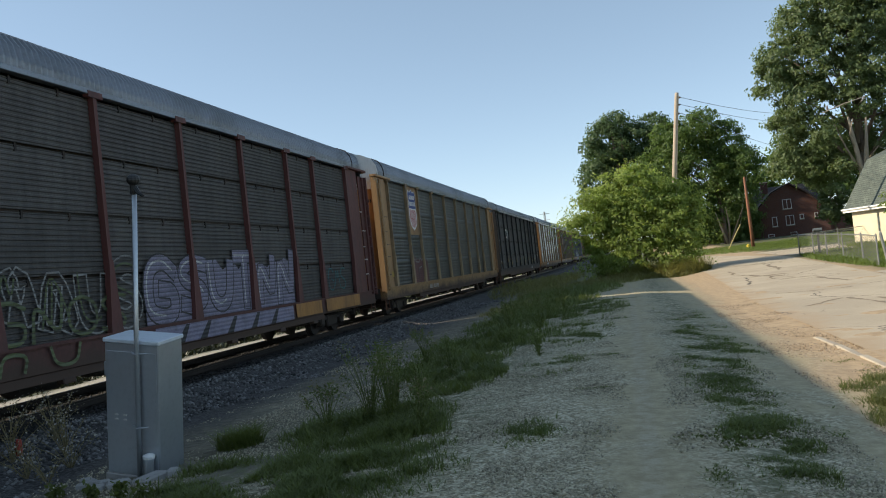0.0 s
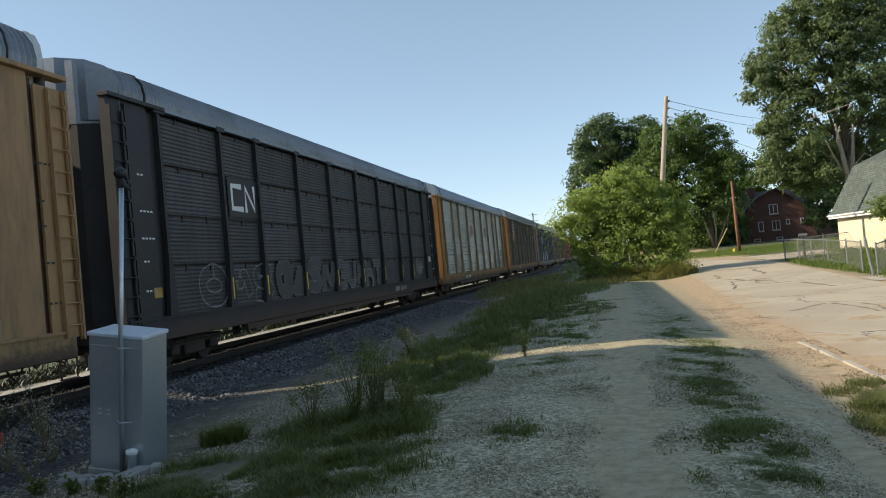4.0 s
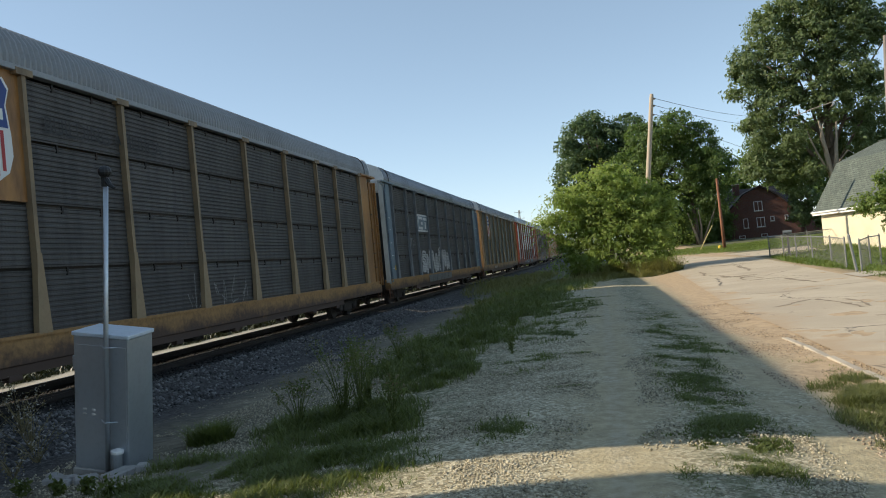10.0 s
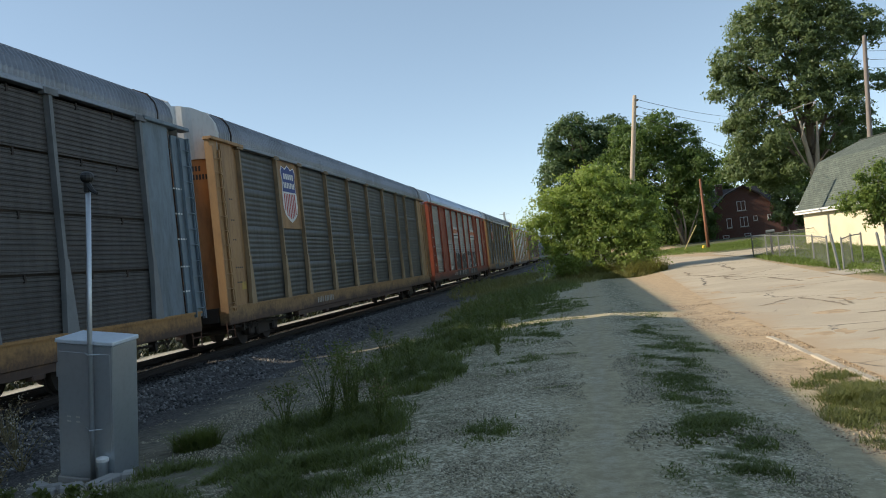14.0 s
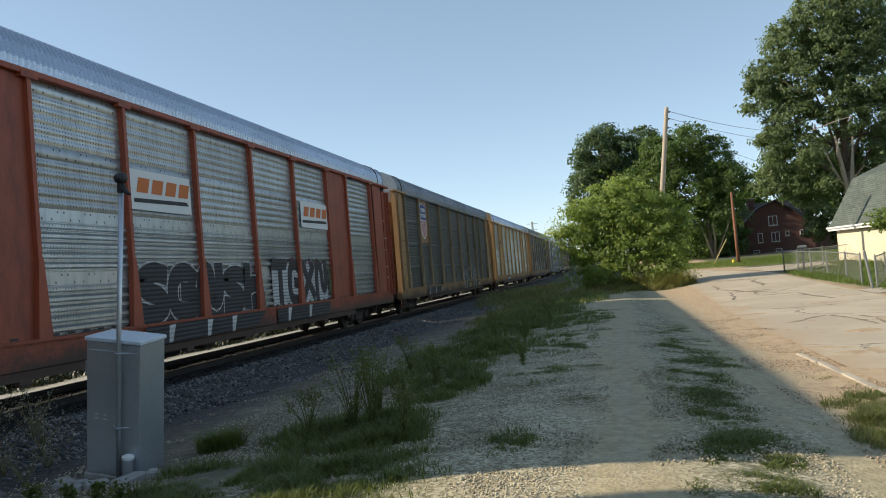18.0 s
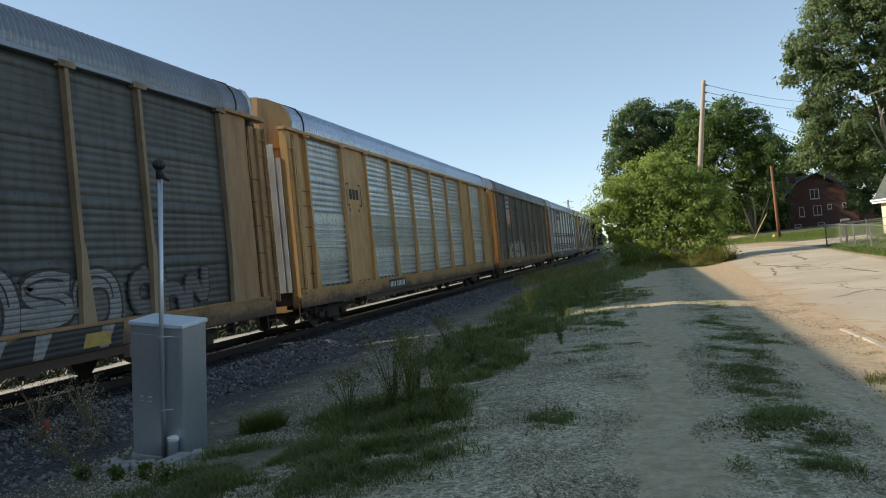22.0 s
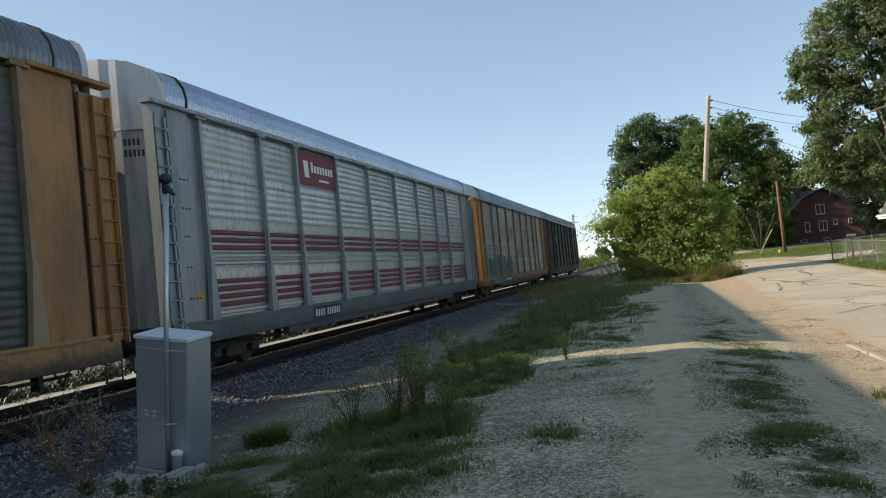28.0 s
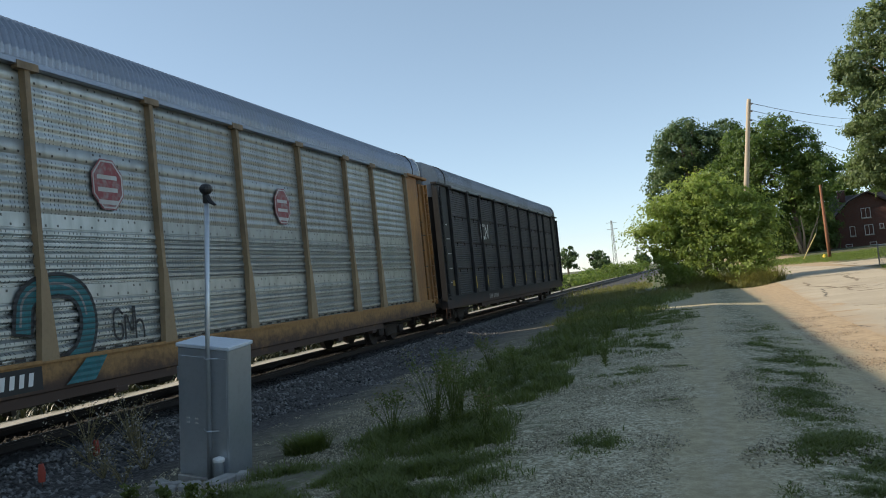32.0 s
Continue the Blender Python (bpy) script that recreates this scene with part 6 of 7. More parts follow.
grass("verge", "sunlit yellowing grass at the street edge", [(2.6, 9.2, 0.5, 1.2, 7000, 0.105, -0.2), (2.85, 10.3, 0.3, 0.8, 1600, 0.09, -0.2), (2.3, 8.2, 0.3, 0.6, 1700, 0.10, -0.3), (2.2, 7.1, 0.2, 0.22, 420, 0.07, -0.2), (2.7, 11.8, 0.35, 0.8, 260, 0.05, 0.0), (3.0, 6.4, 0.5, 1.2, 1000, 0.1, -0.2)], VERGE, 4, 0.0028)
grass("far_weeds", "tall tangled weeds beyond the track", [(-15.6, 14, 0.9, 14, 3000, 0.2, -0.7), (-15.8, 36, 1.0, 22, 4000, 0.25, -0.7), (-16.6, 66, 1.8, 40, 6000, 0.5, -0.7)], FARWEED, 8, 0.012)
grass("yard_grass", "sunlit lawn inside the fence and along the street", [(9.6, 40, 0.7, 8.5, 5000, 0.16, -0.6), (12.2, 44, 2.4, 9.0, 14000, 0.10, -0.6), (11.5, 30, 2.5, 4.0, 6000, 0.09, -0.6), (13.6, 50, 0.6, 7.0, 2500, 0.3, -0.2)], LAWN, 5, 0.006)
grass("far_lawn", "mown lawn rising to the brick house", [(12, 72, 8, 9, 26000, 0.08, -0.8), (22, 76, 8, 12, 18000, 0.08, -0.8)], LAWN, 6, 0.006)


def stones(name, label, n, xr, yr, size, mat, seed, keep=None):
    rng = np.random.default_rng(seed)
    x = rng.uniform(*xr, n)
    y = yr[0] + (yr[1] - yr[0]) * rng.uniform(0, 1, n) ** 1.5
    if keep:
        ok = np.array([keep(a, b) for a, b in zip(x, y)])
        x, y = x[ok], y[ok]
    n = len(x)
    z = np.array([ground_z(a, b) for a, b in zip(x, y)]) + size * 0.15
    o = np.array([(1, 0, 0), (0, 1, 0), (-1, 0, 0), (0, -1, 0), (0, 0, 0.8), (0, 0, -0.8)], float)
    s = size * rng.uniform(0.5, 1.2, (n, 1, 1))
    a = rng.uniform(0, 6.28, n)
    p = o[None] * s * rng.uniform(0.6, 1.2, (n, 6, 1)) + rng.normal(size=(n, 6, 3)) * s * 0.16
    c, sn = np.cos(a)[:, None], np.sin(a)[:, None]
    px, py = p[:, :, 0] * c - p[:, :, 1] * sn, p[:, :, 0] * sn + p[:, :, 1] * c
    v = np.stack([px + x[:, None], py + y[:, None], p[:, :, 2] + z[:, None]], 2).reshape(-1, 3)
    t = np.array([(0, 1, 4), (1, 2, 4), (2, 3, 4), (3, 0, 4), (1, 0, 5), (2, 1, 5), (3, 2, 5), (0, 3, 5)])
    f = (np.arange(n)[:, None, None] * 6 + t[None]).reshape(-1, 3)
    return tagged(new(name, fast_mesh(name, v, f, mat)), label, "gravel", kind="stuff")


def stone_mat(name, dark, light):
    m, t, p = nodes_of(name)
    geo = t.nodes.new("ShaderNodeNewGeometry")
    t.links.new(mix(t, geo.outputs["Random Per Island"], dark, light), p.inputs["Base Color"])
    p.inputs["Roughness"].default_value = 0.9
    return m


stones("ballast", "dark crushed-rock ballast along the track", 30000, (-11.4, -4.4), (5, 42), 0.042, stone_mat("ballast rock", (0.03, 0.03, 0.031), (0.24, 0.235, 0.23)), 11,
       lambda a, b: a > -8.75 and (a < -7.3 or noise.noise((a, b, 3)) > (a + 6.9) * 0.5))
# stones coloured near black for the train's shade
stones("shaded_ballast", "ballast round the ties, coloured dark for the train's shade", 9000, (-11.9, -8.75), (5, 42), 0.042, stone_mat("ballast rock with train shade", (0.01, 0.01, 0.01), (0.05, 0.048, 0.046)), 15)
stones("lane_gravel", "pale crushed limestone on the lane", 50000, (-6.5, 2.1), (4.5, 24), 0.0155, stone_mat("limestone chips", (0.19, 0.168, 0.115), (0.58, 0.52, 0.38)), 12,
       lambda a, b: noise.noise((a * 0.8, b * 0.8, 9)) > -0.15 and abs(a + 0.02) > 0.32 + 0.35 * noise.noise((a * 2, b * 1.3, 4)) and not (1.5 + 0.3 * noise.noise((a, b, 7)) < a))

stones("near_gravel", "fine pale gravel chips scattered over the near lane", 60000, (-5.5, 2.1), (4.4, 13.5), 0.0115, bpy.data.materials["limestone chips"], 13,
       lambda a, b: noise.noise((a * 0.7, b * 0.7, 21)) > -0.25 and abs(a + 0.02) > 0.26 + 0.35 * noise.noise((a * 2, b * 1.3, 4)) and not (1.45 + 0.3 * noise.noise((a, b, 7)) < a))

stones("verge_gravel", "tan gravel scattered over the dusty street edge", 9000, (1.9, 3.3), (5.5, 24), 0.016, stone_mat("tan gravel", (0.2, 0.15, 0.1), (0.5, 0.41, 0.3)), 14,
       lambda a, b: noise.noise((a * 1.1, b * 0.7, 33)) > -0.1)


def weed(name, label, x, y, h, n, seed, mat, leaf, flower=None, spread=0.45, leaves=26):
    """A branching weed with small leaves."""
    rng = np.random.default_rng(seed)
    t = thing(name, label, "weed", pose(x, y, ground_z(x, y) - 0.02))
    stems, pos, tips = bmesh.new(), [], []
    for i in range(n):
        a, r = rng.uniform(0, 6.28), h * rng.uniform(0.1, spread)
        top = (r * math.cos(a), r * math.sin(a), h * rng.uniform(0.6, 1.0))
        path = [(0, 0, 0), (top[0] * 0.4, top[1] * 0.4, top[2] * 0.55), top]
        tube_in(stems, path, [0.006, 0.005, 0.002], 4, False)
        for k in range(leaves):
            u = rng.uniform(0.15, 1)
            q = np.array(path[1]) * (1 - u) + np.array(top) * u if u > 0.5 else np.array(path[1]) * u * 2
            pos.append(q + rng.normal(size=3) * 0.03)
        tips.append(top)
    tagged(part("stem", stems, mat, t), kind="stuff")
    v, f = cards(np.array(pos), leaf, rng=rng)
    part("foliage", fast_mesh("foliage", v, f, mat), None, t)
    if flower:
        v, f = cards(np.repeat(np.array(tips), 7, 0) + rng.normal(size=(7 * n, 3)) * 0.05, 0.02, rng=rng)
        tagged(part("flower", fast_mesh("flower", v, f, flower), None, t, "small pale flower heads"), kind="stuff")
    return t


STRAW = leaf_mat("dry weed stalks", (0.12, 0.10, 0.05), (0.26, 0.22, 0.12), 0.2)
PALEFLOWER = plain("off-white petals", (0.33, 0.31, 0.26))
for i, (x, y, h, n) in enumerate(((-2.75, 8.9, 1.0, 16), (-3.1, 9.3, 1.05, 16), (-2.5, 9.5, 0.85, 12), (-3.45, 8.8, 0.7, 12), (-2.95, 9.9, 0.95, 14), (-2.3, 8.5, 0.6, 10), (-2.8, 12.5, 0.7, 10), (-3.7, 14.6, 0.75, 12), (-1.6, 13.9, 0.6, 9), (-2.1, 19.0, 0.9, 12), (-3.0, 20.5, 0.9, 12), (-1.9, 24.0, 0.8, 10))):
    weed("tall_weed", "tall green roadside weed standing in the grass strip", x, y, h, n, 50 + i, GRASS, 0.016 * (1 + y / 40), STRAW if i % 2 else None, 0.36, 44)
for i, (x, y, h, n) in enumerate(((-7.5, 9.7, 0.8, 16), (-8.1, 10.3, 0.75, 12), (-6.9, 9.0, 0.55, 9), (-7.9, 9.2, 0.6, 9), (-7.2, 8.6, 0.5, 8), (-6.6, 8.2, 0.45, 8), (-8.6, 10.0, 0.7, 9))):
    weed("dry_weed", "dry branching weed with pale flower heads on the ballast", x, y, h, n, 60 + i, STRAW, 0.016, PALEFLOWER, 0.95)
for i, (x, y) in enumerate(((-4.85, 7.0), (-4.5, 6.8), (-5.3, 7.2), (-5.8, 7.3))):
    weed("leafy_weed", "low leafy weed at the foot of the cabinet", x, y, 0.17, 6, 70 + i, GRASS, 0.035, PALEFLOWER if i % 2 else None)
grass("grass_tuft", "dense round dark green grass tuft on the gravel", [(-4.62, 9.0, 0.24, 0.22, 900, 0.17, -1.0)], GRASS, 80)
for x, y in ((-7.87, 9.3), (-7.66, 8.1)):
    m = thing("marker_flag", "small orange utility marker on the ballast", "marker", pose(x, y, ground_z(x, y)))
    part("stake", tube([(0, 0, -0.05), (0.01, 0, 0.3)], 0.006, 6), RUST, m)
    part("sleeve", tube([(0, 0, 0.06), (0.005, 0, 0.16), (0.01, 0, 0.27)], [0.04, 0.045, 0.03], 8), plain("faded orange plastic", (0.32, 0.05, 0.03)), m, "faded orange plastic sleeve")

# ---- kerb remains, drive ----
CONCRETE = surface("old pale concrete", (0.44, 0.39, 0.31), (0.3, 0.26, 0.21), 0.9, fine=30, relief=0.3)
for i, (x, y, n) in enumerate(((3.0, 14.6, 1.3), (3.03, 13.25, 1.25), (3.06, 11.95, 1.3), (3.1, 10.6, 1.3), (3.14, 9.25, 1.3), (3.2, 7.9, 1.3))):
    k = part("kerb", box(-0.055, -n / 2, -0.2, 0.055, n / 2, 0.018, 0.012), CONCRETE)
    k.matrix_basis = pose(x, y, ground_z(x, y), random.uniform(-1, 1), random.uniform(-3, 3), random.uniform(-1.5, 1.5))
    tagged(k, "sunken length of broken concrete kerb beside the street", "kerb", "lengths of broken kerb")
sheet("driveway", [(8.3, 29.4), (9.3, 29.8), (12, 30.6), (16, 31.8)], [(8.3, 31.6), (9.3, 31.8), (12, 32.8), (16, 34.0)], 0.02, CONCRETE, "pale concrete drive crossing the verge", "driveway")

# ---- poles and wires ----
POLEWOOD = surface("sun-bleached pole timber", (0.42, 0.35, 0.27), (0.26, 0.2, 0.15), 0.85, fine=22, relief=0.4, stretch=(1, 1, 0.1))
BROWNWOOD = surface("red-brown treated timber", (0.25, 0.11, 0.06), (0.14, 0.07, 0.04), 0.85, fine=22, relief=0.4, stretch=(1, 1, 0.1))
GREYWOOD = surface("grey pole timber", (0.22, 0.19, 0.17), (0.13, 0.11, 0.1), 0.85, fine=22, relief=0.4, stretch=(1, 1, 0.1))


def utility_pole(label, foot, top, r, mat, pins=()):
    p = thing("utility_pole", label, "utility pole", pose(foot[0], foot[1], foot[2]))
    d = Vector(top) - Vector(foot)
    part("shaft", tube([-0.03 * d, 0.5 * d, 0.98 * d, d], [r * 1.2, r, r * 0.8, r * 0.7], 12), mat, p, "", True)
    for h in pins:
        q = d * h
        part("insulator", tube([q, q + Vector((0.16, 0, 0.02)), q + Vector((0.24, 0, 0.02))], [0.03, 0.06, 0.03], 8), GREYWOOD, p)
    return p


utility_pole("tall sun-bleached utility pole leaning behind the bush", (2.45, 50, 0.0), (3.85, 50, 10.25), 0.15, POLEWOOD, (0.97, 0.93, 0.88))
utility_pole("short red-brown guy pole on the lawn", (10.13, 72, 0.5), (10.05, 72, 6.4), 0.12, BROWNWOOD)
utility_pole("grey utility pole behind the garage", (19.9, 62, 0.4), (20.65, 62, 14.3), 0.17, GREYWOOD, (0.97, 0.93, 0.88, 0.84))
utility_pole("grey utility pole hidden among the trees", (27.3, 116, 1.0), (27.3, 116, 17.2), 0.15, GREYWOOD, (0.97,))


def cable(label, a, b, sag, r=0.014, seg=14):
    a, b = Vector(a), Vector(b)
    pts = [a.lerp(b, i / seg) - Vector((0, 0, 4 * sag * (i / seg) * (1 - i / seg))) for i in range(seg + 1)]
    ob = part("cable", tube(pts, r, 5), plain("cable sheath", (0.05, 0.05, 0.055)))
    return tagged(ob, label, "cable", "overhead cables")


cable("thin black overhead wire strung between poles", (4.05, 50, 9.95), (27.3, 116, 16.8), 0.8)
cable("thin black overhead wire strung between poles", (4.0, 50, 9.55), (27.3, 116, 15.6), 0.8)
cable("thin black overhead wire strung between poles", (3.95, 50, 9.05), (27.3, 116, 10.3), 0.5)
for h in (13.8, 13.2, 12.6, 12.0):
    cable("thin black overhead wire leaving the grey pole", (20.85, 62, h), (60, 74, h + 0.6), 0.8)
lamp = thing("street_lamp", "slender pale street lamp arm reaching out of the tree", "street lamp", pose(20.7, 78.8, ground_z(20.7, 78.8)))
g0 = ground_z(20.7, 78.8)
part("pole", tube([(0, 0, 0), (0, 0, 11.6 - g0)], [0.1, 0.07], 10), GREYWOOD, lamp)
part("arm", tube([(0, 0, 11.5 - g0), (-1.2, -7.9, 11.45 - g0), (-2.9, -8.2, 11.05 - g0), (-4.5, -8.2, 10.55 - g0)], 0.04, 8), POLEWOOD, lamp, "pale straight arm")

# ---- chain-link fence ----
STEEL = surface("galvanised fence tube", (0.27, 0.28, 0.27), (0.17, 0.165, 0.155), 0.5, 0.5, fine=40)
WIRE = plain("fence wire", (0.16, 0.165, 0.165), 0.6, 0.3)
FENCE = [(9.3, 49.2), (9.62, 47.2), (9.66, 44.4), (9.7, 41.4), (9.62, 37.9), (9.2, 34.2)]


def fence_run(label, pts, h, mat=STEEL):
    f = thing("chain_link_fence", label, "fence", pose(pts[0][0], pts[0][1], 0))
    o = Vector((pts[0][0], pts[0][1], 0))
    P = [Vector((x, y, ground_z(x, y))) - o for x, y in pts]
    for p in P:
        part("post", tube([p - Vector((0, 0, 0.1)), p + Vector((0.0, 0, h + 0.04)), p + Vector((0, 0, h + 0.09))], [0.035, 0.035, 0.012], 8), mat, f)
    for a, b in zip(P, P[1:]):
        up = Vector((0, 0, h))
        part("top_rail", tube([a + up, b + up], 0.022, 8), mat, f)
        bm, n = bmesh.new(), max(4, int((b - a).length / 0.11))
        k = int(h / 0.11)
        for i in range(-k, n + 1):
            for s in (1, -1):
                u0, u1 = (i, i + k) if s > 0 else (i + k, i)
                pa, pb = a.lerp(b, u0 / n), a.lerp(b, u1 / n) + up
                t0, t1 = 0.0, 1.0
                for lo in (0, n):
                    if u0 != u1:
                        tt = (lo - u0) / (u1 - u0)
                        if 0 < tt < 1:
                            if (u0 < lo) == (lo == 0):
                                t0 = max(t0, tt)
                            else:
                                t1 = min(t1, tt)
                if max(u0, u1) <= 0 or min(u0, u1) >= n or t1 - t0 < 0.02:
                    continue
                tube_in(bm, [pa.lerp(pb, t0), pa.lerp(pb, t1)], 0.002, 3, False)
        part("wire_mesh", bm, WIRE, f)
    return f


fence_run("galvanised chain-link fence along the street verge", FENCE, 1.15)
fence_run("chain-link fence turning back into the yard", [(9.3, 49.2), (12.0, 52.0), (14.6, 54.6)], 1.15)
gp = thing("gate_post", "white-painted steel gate post leaning over the drive", "gate post", pose(8.9, 31.9, ground_z(8.9, 31.9), 0, -7, 0))
part("post", tube([(0, 0, -0.1), (0, 0, 1.32), (0, 0, 1.38)], [0.05, 0.05, 0.02], 10), STEEL, gp)
fence_run("open chain-link gate swung back into the yard", [(9.15, 32.2), (10.3, 35.0), (10.9, 35.7)], 1.1)
gp2 = thing("gate_post", "pale steel gate post at the edge of the drive", "gate post", pose(9.35, 28.6, ground_z(9.35, 28.6), 0, -6, 0))
part("post", tube([(0, 0, -0.1), (0, 0, 1.3), (0, 0, 1.36)], [0.045, 0.045, 0.02], 10), STEEL, gp2)
fence_run("galvanised chain-link fence beyond the drive", [(9.4, 28.4), (9.5, 25.4), (9.6, 22.4)], 1.15)

# ---- garage with a gambrel roof ----
STUCCO = surface("cream painted block wall", (0.66, 0.6, 0.44), (0.54, 0.48, 0.34), 0.85, big=0.6, amount=0.5, relief=0.25)
TRIM = surface("white painted trim", (0.78, 0.78, 0.76), (0.6, 0.6, 0.57), 0.6, amount=0.4)


def shingle_mat(name, a, b):
    m, t, p = nodes_of(name)
    br = t.nodes.new("ShaderNodeTexBrick")
    br.inputs["Color1"].default_value, br.inputs["Color2"].default_value = (*a, 1), (*b, 1)
    br.inputs["Mortar"].default_value = (a[0] * 0.35, a[1] * 0.35, a[2] * 0.35, 1)
    br.inputs["Scale"].default_value = 1.0
    br.inputs["Brick Width"].default_value, br.inputs["Row Height"].default_value, br.inputs["Mortar Size"].default_value = 0.34, 0.15, 0.012
    t.links.new(t.nodes.new("ShaderNodeUVMap").outputs[0], br.inputs["Vector"])
    n = noise_tex(t, 0.7, 4.0, 0.6)
    c = mix(t, math_node(t, "MULTIPLY", ramp(t, n, 0.4, 0.7), 0.4), br.outputs["Color"], tuple(0.6 * v for v in a))
    t.links.new(c, p.inputs["Base Color"])
    p.inputs["Roughness"].default_value = 0.9
    bump(t, p, math_node(t, "SUBTRACT", 1.0, br.outputs["Fac"]), 0.5, 0.02)
    return m


SHINGLE = shingle_mat("grey-green asphalt shingles", (0.08, 0.1, 0.085), (0.125, 0.148, 0.125))
DARKSHINGLE = shingle_mat("dark asphalt shingles", (0.06, 0.05, 0.05), (0.09, 0.075, 0.07))


def slope(bm, uv, p0, p1, q0, q1, thick=0.08):
    """A roof slab from eave p0-p1 up to q0-q1, with uv in metres."""
    p0, p1, q0, q1 = (Vector(p) for p in (p0, p1, q0, q1))
    n = (p1 - p0).cross(q0 - p0).normalized() * thick
    top = [bm.verts.new(v) for v in (p0, p1, q1, q0)]
    low = [bm.verts.new(v - n) for v in (p0, p1, q1, q0)]
    f = bm.faces.new(top)
    w, h = (p1 - p0).length, (q0 - p0).length
    for l, c in zip(f.loops, ((0, 0), (w, 0), (w, h), (0, h))):
        l[uv].uv = c
    bm.faces.new(low[::-1])
    for i in range(4):
        bm.faces.new((top[i], low[i], low[(i + 1) % 4], top[(i + 1) % 4]))


def garage():
    far = Vector((13.62, 55.0, 0))
    ang = math.degrees(math.atan2(-10.0, 1.9))
    g = thing("garage", "cream block garage with a grey-green gambrel shingle roof", "garage", pose(far.x, far.y, 0.2, 0, 0, ang))
    L, W, E = 14.0, 8.4, 2.45
    part("wall", box(0, 0, -0.4, L, 0.2, E), STUCCO, g)
    part("wall", box(0, W - 0.2, -0.4, L, W, E), STUCCO, g)
    prof = [(0.0, E), (1.45, 5.25), (W / 2, 6.35), (W - 1.45, 5.25), (W, E)]
    for x0, x1 in ((0.0, 0.2), (L - 0.2, L)):
        bm = bmesh.new()
        ring = [(0.2, -0.4), (0.2, E)] + [(y, z - 0.12) for y, z in prof[1:-1]] + [(W - 0.2, E), (W - 0.2, -0.4)]
        a = [bm.verts.new((x0, y, z)) for y, z in ring]
        b = [bm.verts.new((x1, y, z)) for y, z in ring]
        bm.faces.new(a)
        bm.faces.new(b[::-1])
        for i in range(len(ring)):
            j = (i + 1) % len(ring)
            bm.faces.new((a[i], a[j], b[j], b[i]))
        part("gable", bm, STUCCO, g)
    eave = [(-0.3, E - 0.12)] + prof[1:-1] + [(W + 0.3, E - 0.12)]
    for (y0, z0), (y1, z1) in zip(eave, eave[1:]):
        bm = bmesh.new()
        uv = bm.loops.layers.uv.new("UVMap")
        slope(bm, uv, (-0.35, y0, z0), (L + 0.35, y0, z0), (-0.35, y1, z1), (L + 0.35, y1, z1))
        part("roof_slope", bm, SHINGLE, g)
    part("fascia", box(-0.36, -0.38, E - 0.34, L + 0.36, -0.30, E - 0.10), TRIM, g, "white fascia board")
    part("gutter", tube([(-0.36, -0.43, E - 0.16), (L + 0.36, -0.43, E - 0.18)], 0.055, 8), TRIM, g)
    part("ridge_cap", tube([(-0.35, W / 2, 6.37), (L + 0.35, W / 2, 6.37)], 0.05, 6), SHINGLE, g)
    return g


garage()
annex = thing("white_house", "white-sided house gable beyond the garage roof", "house", pose(21.5, 58, 0.3))
part("wall", box(0, 0, -0.5, 7, 6, 5.8), TRIM, annex)
part("roof", box(-0.3, -0.3, 5.8, 7.3, 6.3, 6.6, 0.25), DARKSHINGLE, annex)

# ---- brick house ----
def brick_mat():
    m, t, p = nodes_of("dark red brick")
    br = t.nodes.new("ShaderNodeTexBrick")
    br.inputs["Color1"].default_value, br.inputs["Color2"].default_value, br.inputs["Mortar"].default_value = (0.15, 0.056, 0.04, 1), (0.11, 0.045, 0.034, 1), (0.13, 0.1, 0.085, 1)
    br.inputs["Scale"].default_value = 1.0
    br.inputs["Brick Width"].default_value, br.inputs["Row Height"].default_value, br.inputs["Mortar Size"].default_value = 0.21, 0.07, 0.008
    mp = t.nodes.new("ShaderNodeMapping")
    mp.inputs["Rotation"].default_value = (radians(-90), 0, 0)
    t.links.new(t.nodes.new("ShaderNodeTexCoord").outputs["Object"], mp.inputs[0])
    t.links.new(mp.outputs[0], br.inputs["Vector"])
    n = noise_tex(t, 0.8, 4.0, 0.6)
    t.links.new(mix(t, math_node(t, "MULTIPLY", ramp(t, n, 0.4, 0.7), 0.4), br.outputs["Color"], (0.1, 0.042, 0.034)), p.inputs["Base Color"])
    p.inputs["Roughness"].default_value = 0.9
    return m


BRICK = brick_mat()
PANE = plain("dark window glass", (0.05, 0.06, 0.07), 0.08)


def house_window(h, x0, z0, x1, z1, y=0.0, mid=True):
    w = thing("window", "", "", None)
    w.parent = h
    fr = bmesh.new()
    t = 0.06
    for a, b, c, d in ((x0, z0, x1, z0 + t), (x0, z1 - t, x1, z1), (x0, z0, x0 + t, z1), (x1 - t, z0, x1, z1)):
        box_in(fr, a, y - 0.06, b, c, y + 0.1, d)
    if mid:
        box_in(fr, (x0 + x1) / 2 - 0.025, y - 0.05, z0, (x0 + x1) / 2 + 0.025, y + 0.1, z1)
    part("frame", fr, TRIM, w, "white window frame")
    part("sill", box(x0 - 0.06, y - 0.12, z0 - 0.08, x1 + 0.06, y + 0.05, z0), CONCRETE, w)
    part("pane", box(x0 + 0.02, y + 0.03, z0 + 0.02, x1 - 0.02, y + 0.06, z1 - 0.02), PANE, w, "dark glass")


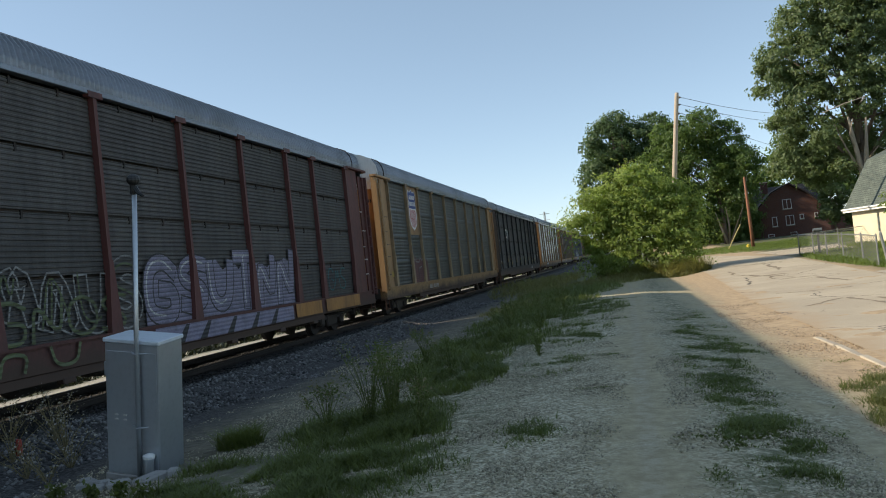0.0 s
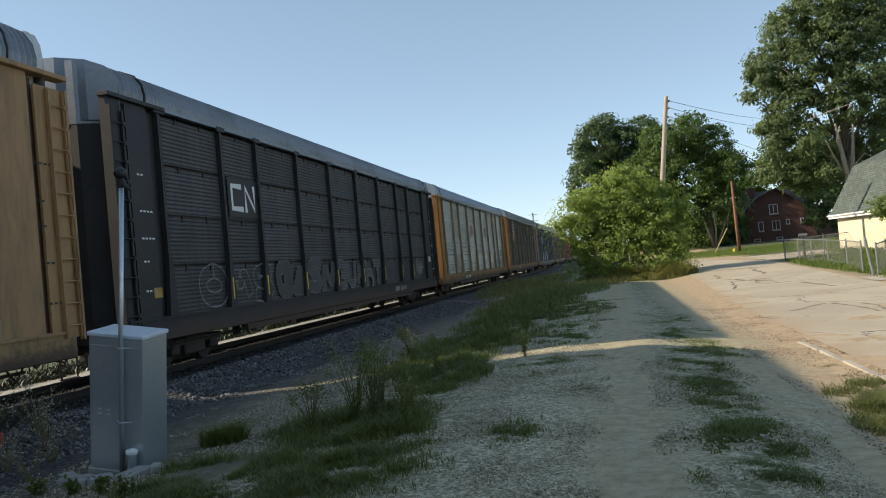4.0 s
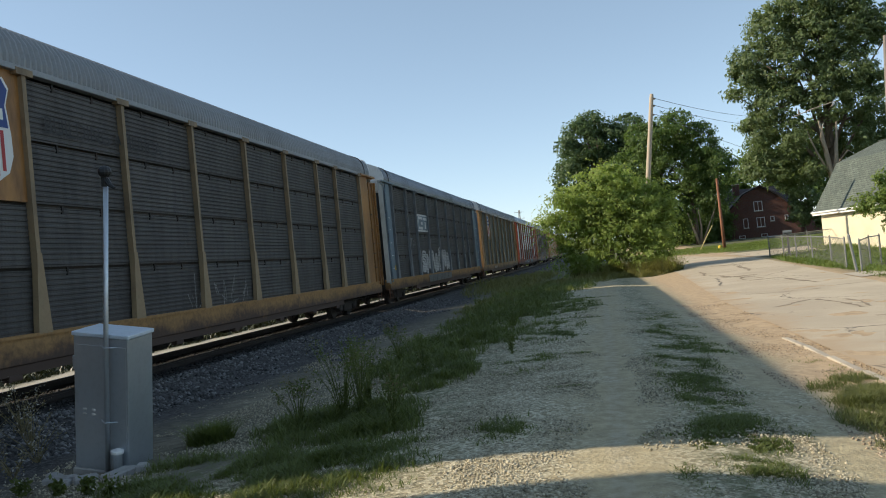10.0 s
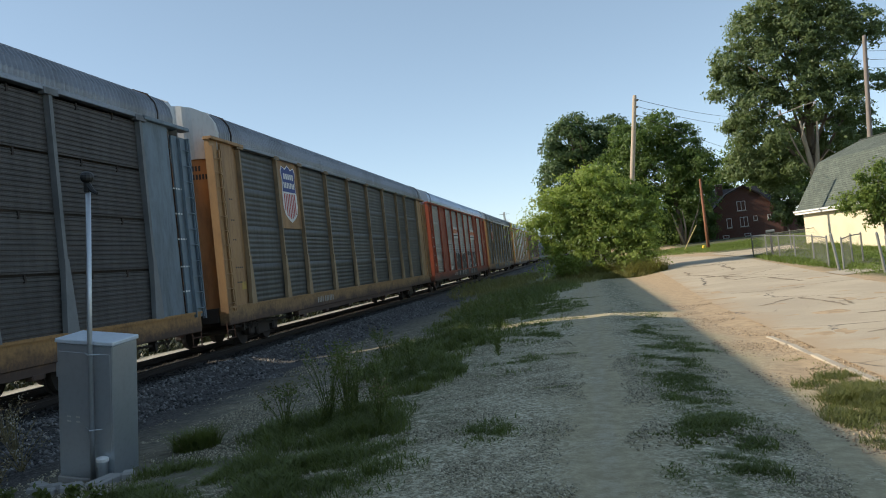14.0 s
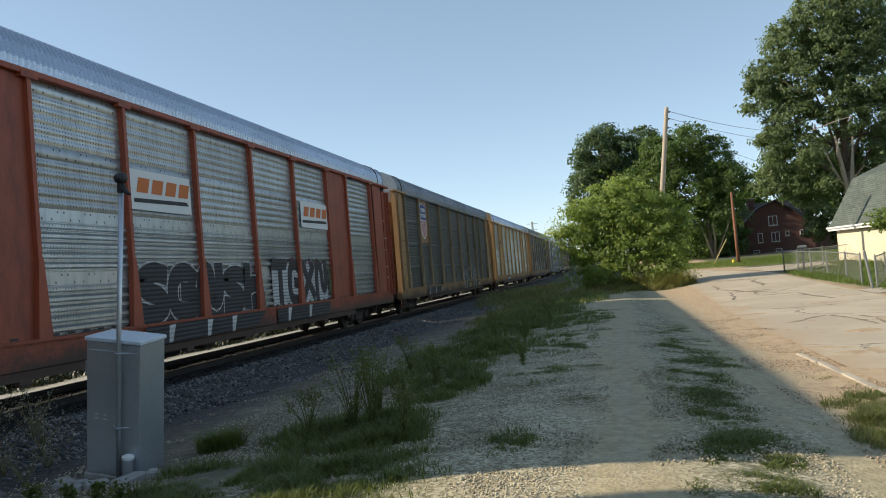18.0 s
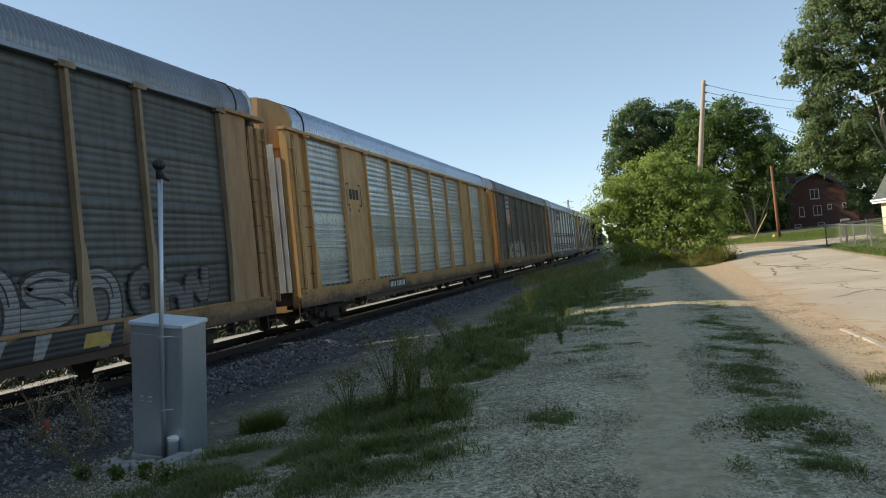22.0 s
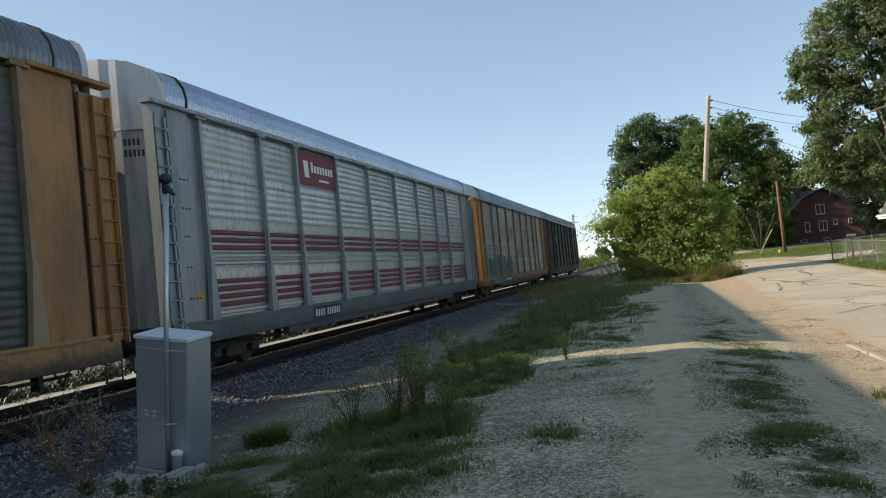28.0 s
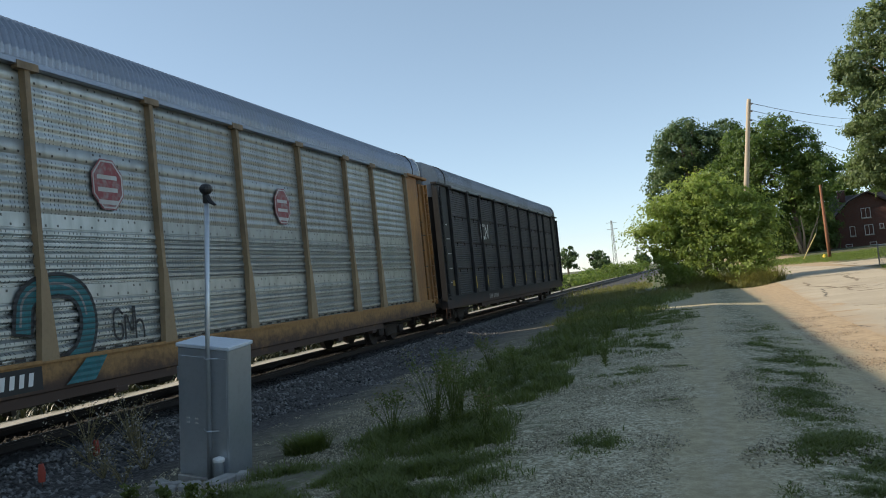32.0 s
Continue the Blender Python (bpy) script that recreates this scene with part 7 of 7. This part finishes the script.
def brick_house():
    bx, by, bz = 14.2, 100.0, 1.05
    h = thing("brick_house", "dark red brick house with a steep gable and white windows", "house", pose(bx, by, bz))
    W, D, E, R = 8.3, 12.0, 2.6, 5.75
    bm = bmesh.new()
    ring = [(0, -0.6), (W, -0.6), (W, E), (W * 0.74, 4.6), (W * 0.52, R), (W * 0.28, 4.9), (0, E)]
    a = [bm.verts.new((x, 0.1, z)) for x, z in ring]
    b = [bm.verts.new((x, D, z)) for x, z in ring]
    bm.faces.new(a)
    bm.faces.new(b[::-1])
    for i in range(len(ring)):
        j = (i + 1) % len(ring)
        bm.faces.new((a[i], a[j], b[j], b[i]))
    part("wall", bm, BRICK, h)
    for (x0, z0), (x1, z1) in (((-0.35, E - 0.3), (W * 0.28, 4.98)), ((W * 0.28, 4.98), (W * 0.52, R + 0.1)), ((W * 0.52, R + 0.1), (W * 0.74, 4.7)), ((W * 0.74, 4.7), (W + 0.35, E - 0.3))):
        bm = bmesh.new()
        uv = bm.loops.layers.uv.new("UVMap")
        slope(bm, uv, (x0, D + 0.3, z0 + 0.1), (x0, -0.3, z0 + 0.1), (x1, D + 0.3, z1 + 0.1), (x1, -0.3, z1 + 0.1), 0.12)
        part("roof_slope", bm, DARKSHINGLE, h)
    bm = bmesh.new()
    uv = bm.loops.layers.uv.new("UVMap")
    slope(bm, uv, (-0.2, 2.2, 3.4), (W + 0.6, 2.2, 3.4), (1.6, 6.0, 6.0), (W - 1.2, 6.0, 6.0), 0.15)
    part("main_roof", bm, DARKSHINGLE, h)
    ch = part("chimney", box(1.9, 3.0, 3.5, 2.6, 3.7, 6.4, 0.02), BRICK, h)
    part("cap", box(1.84, 2.94, 6.4, 2.66, 3.76, 6.52), CONCRETE, ch)
    for x0, z0, x1, z1, mid in ((3.5, 3.05, 4.45, 4.15, True), (3.67, 1.2, 4.55, 2.3, True), (2.2, 1.2, 2.75, 2.3, False), (5.17, 1.75, 5.6, 2.3, False), (6.73, 1.72, 7.1, 2.32, False)):
        house_window(h, x0, z0, x1, z1, 0.1, mid)
    for x0 in (1.6, 4.0):
        house_window(h, x0, 0.05, x0 + 0.7, 0.4, 0.1, False)
    part("wing", box(W, 1.0, -0.6, W + 2.6, 8.0, 1.9), BRICK, h, "low brick wing")
    part("wing_roof", box(W, 0.7, 1.9, W + 2.9, 8.3, 2.1, 0.05), DARKSHINGLE, h)
    return h


brick_house()
sheet("sidewalk", [(9, 92.4), (14, 92.8), (20, 93.4), (30, 94.2)], [(9, 93.6), (14, 94.0), (20, 94.6), (30, 95.4)], 0.03, CONCRETE, "pale concrete walk across the lawn", "walk")
mb = thing("mailbox", "small grey rural mailbox on a timber post by the fence", "mailbox", pose(10.2, 48.6, ground_z(10.2, 48.6)))
part("post", box(-0.05, -0.05, -0.1, 0.05, 0.05, 1.25, 0.005), GREYWOOD, mb)
part("box", tube([(-0.22, 0, 1.32), (0.22, 0, 1.32)], 0.1, 12), STEEL, mb, "rounded grey box")
sg = thing("guy_marker", "yellow plastic guy-wire guard slanting over the lawn", "guy guard", pose(8.3, 73.2, ground_z(8.3, 73.2)))
part("guard", tube([(0, 0, -0.05), (1.2, 0, 2.0)], 0.04, 8), plain("yellow plastic", (0.5, 0.4, 0.16)), sg)
part("wire", tube([(1.2, 0, 2.0), (1.3, -6.0, 5.6)], 0.01, 5), WIRE, sg)
hy = thing("marker_bollard", "small yellow marker at the foot of the pole", "marker", pose(9.7, 71.6, ground_z(9.7, 71.6)))
part("cap", tube([(0, 0, -0.02), (0, 0, 0.22), (0, 0, 0.3)], [0.14, 0.14, 0.06], 10), plain("yellow paint", (0.7, 0.5, 0.05)), hy)
def lattice_tower(x, y, h):
    lat = thing("lattice_tower", "far-off slender lattice mast on the skyline", "mast", pose(x, y, -0.6), "masts on the skyline")
    for sx, sy in ((-1, -1), (1, -1), (0, 1)):
        part("leg", tube([(sx * 1.0, sy * 1.0, 0), (sx * 0.3, sy * 0.3, h)], 0.13, 5), STEEL, lat)
    br, n = bmesh.new(), int(h / 2)
    for k in range(n):
        z, w, u = 2 * k, 1.0 - 0.7 * k / n, 1.0 - 0.7 * (k + 1) / n
        tube_in(br, [(-w, -w, z), (u, -u, z + 2)], 0.08, 4)
        tube_in(br, [(w, -w, z), (-u, -u, z + 2)], 0.08, 4)
    part("brace", br, STEEL, lat)
    arms = bmesh.new()
    for z in (h - 1.0, h - 4.0):
        tube_in(arms, [(-2.4, 0, z), (2.4, 0, z)], 0.12, 4)
    part("crossarm", arms, STEEL, lat)


lattice_tower(-36.0, 400, 24)
lattice_tower(-33.0, 520, 24)


# ---- motion ----
TRAIN = [(0.0, 29.45), (1.0, 18.3), (2.0, 6.9), (3.0, -4.2), (5.0, -25.8), (6.0, -36.76), (9.0, -69.6), (13.0, -112.9), (15.0, -134.6), (17.5, -160.9), (20.0, -188.15), (22.5, -214.4), (25.5, -246.24), (28.0, -272.47), (30.0, -293.25), (31.0, -303.85), (32.0, -314.3)]


def motions():
    for k, car in CAR_LIST:
        walk(car, [(t, pose(TRACK_X, s + k * PITCH, 0)) for t, s in TRAIN])


motions()
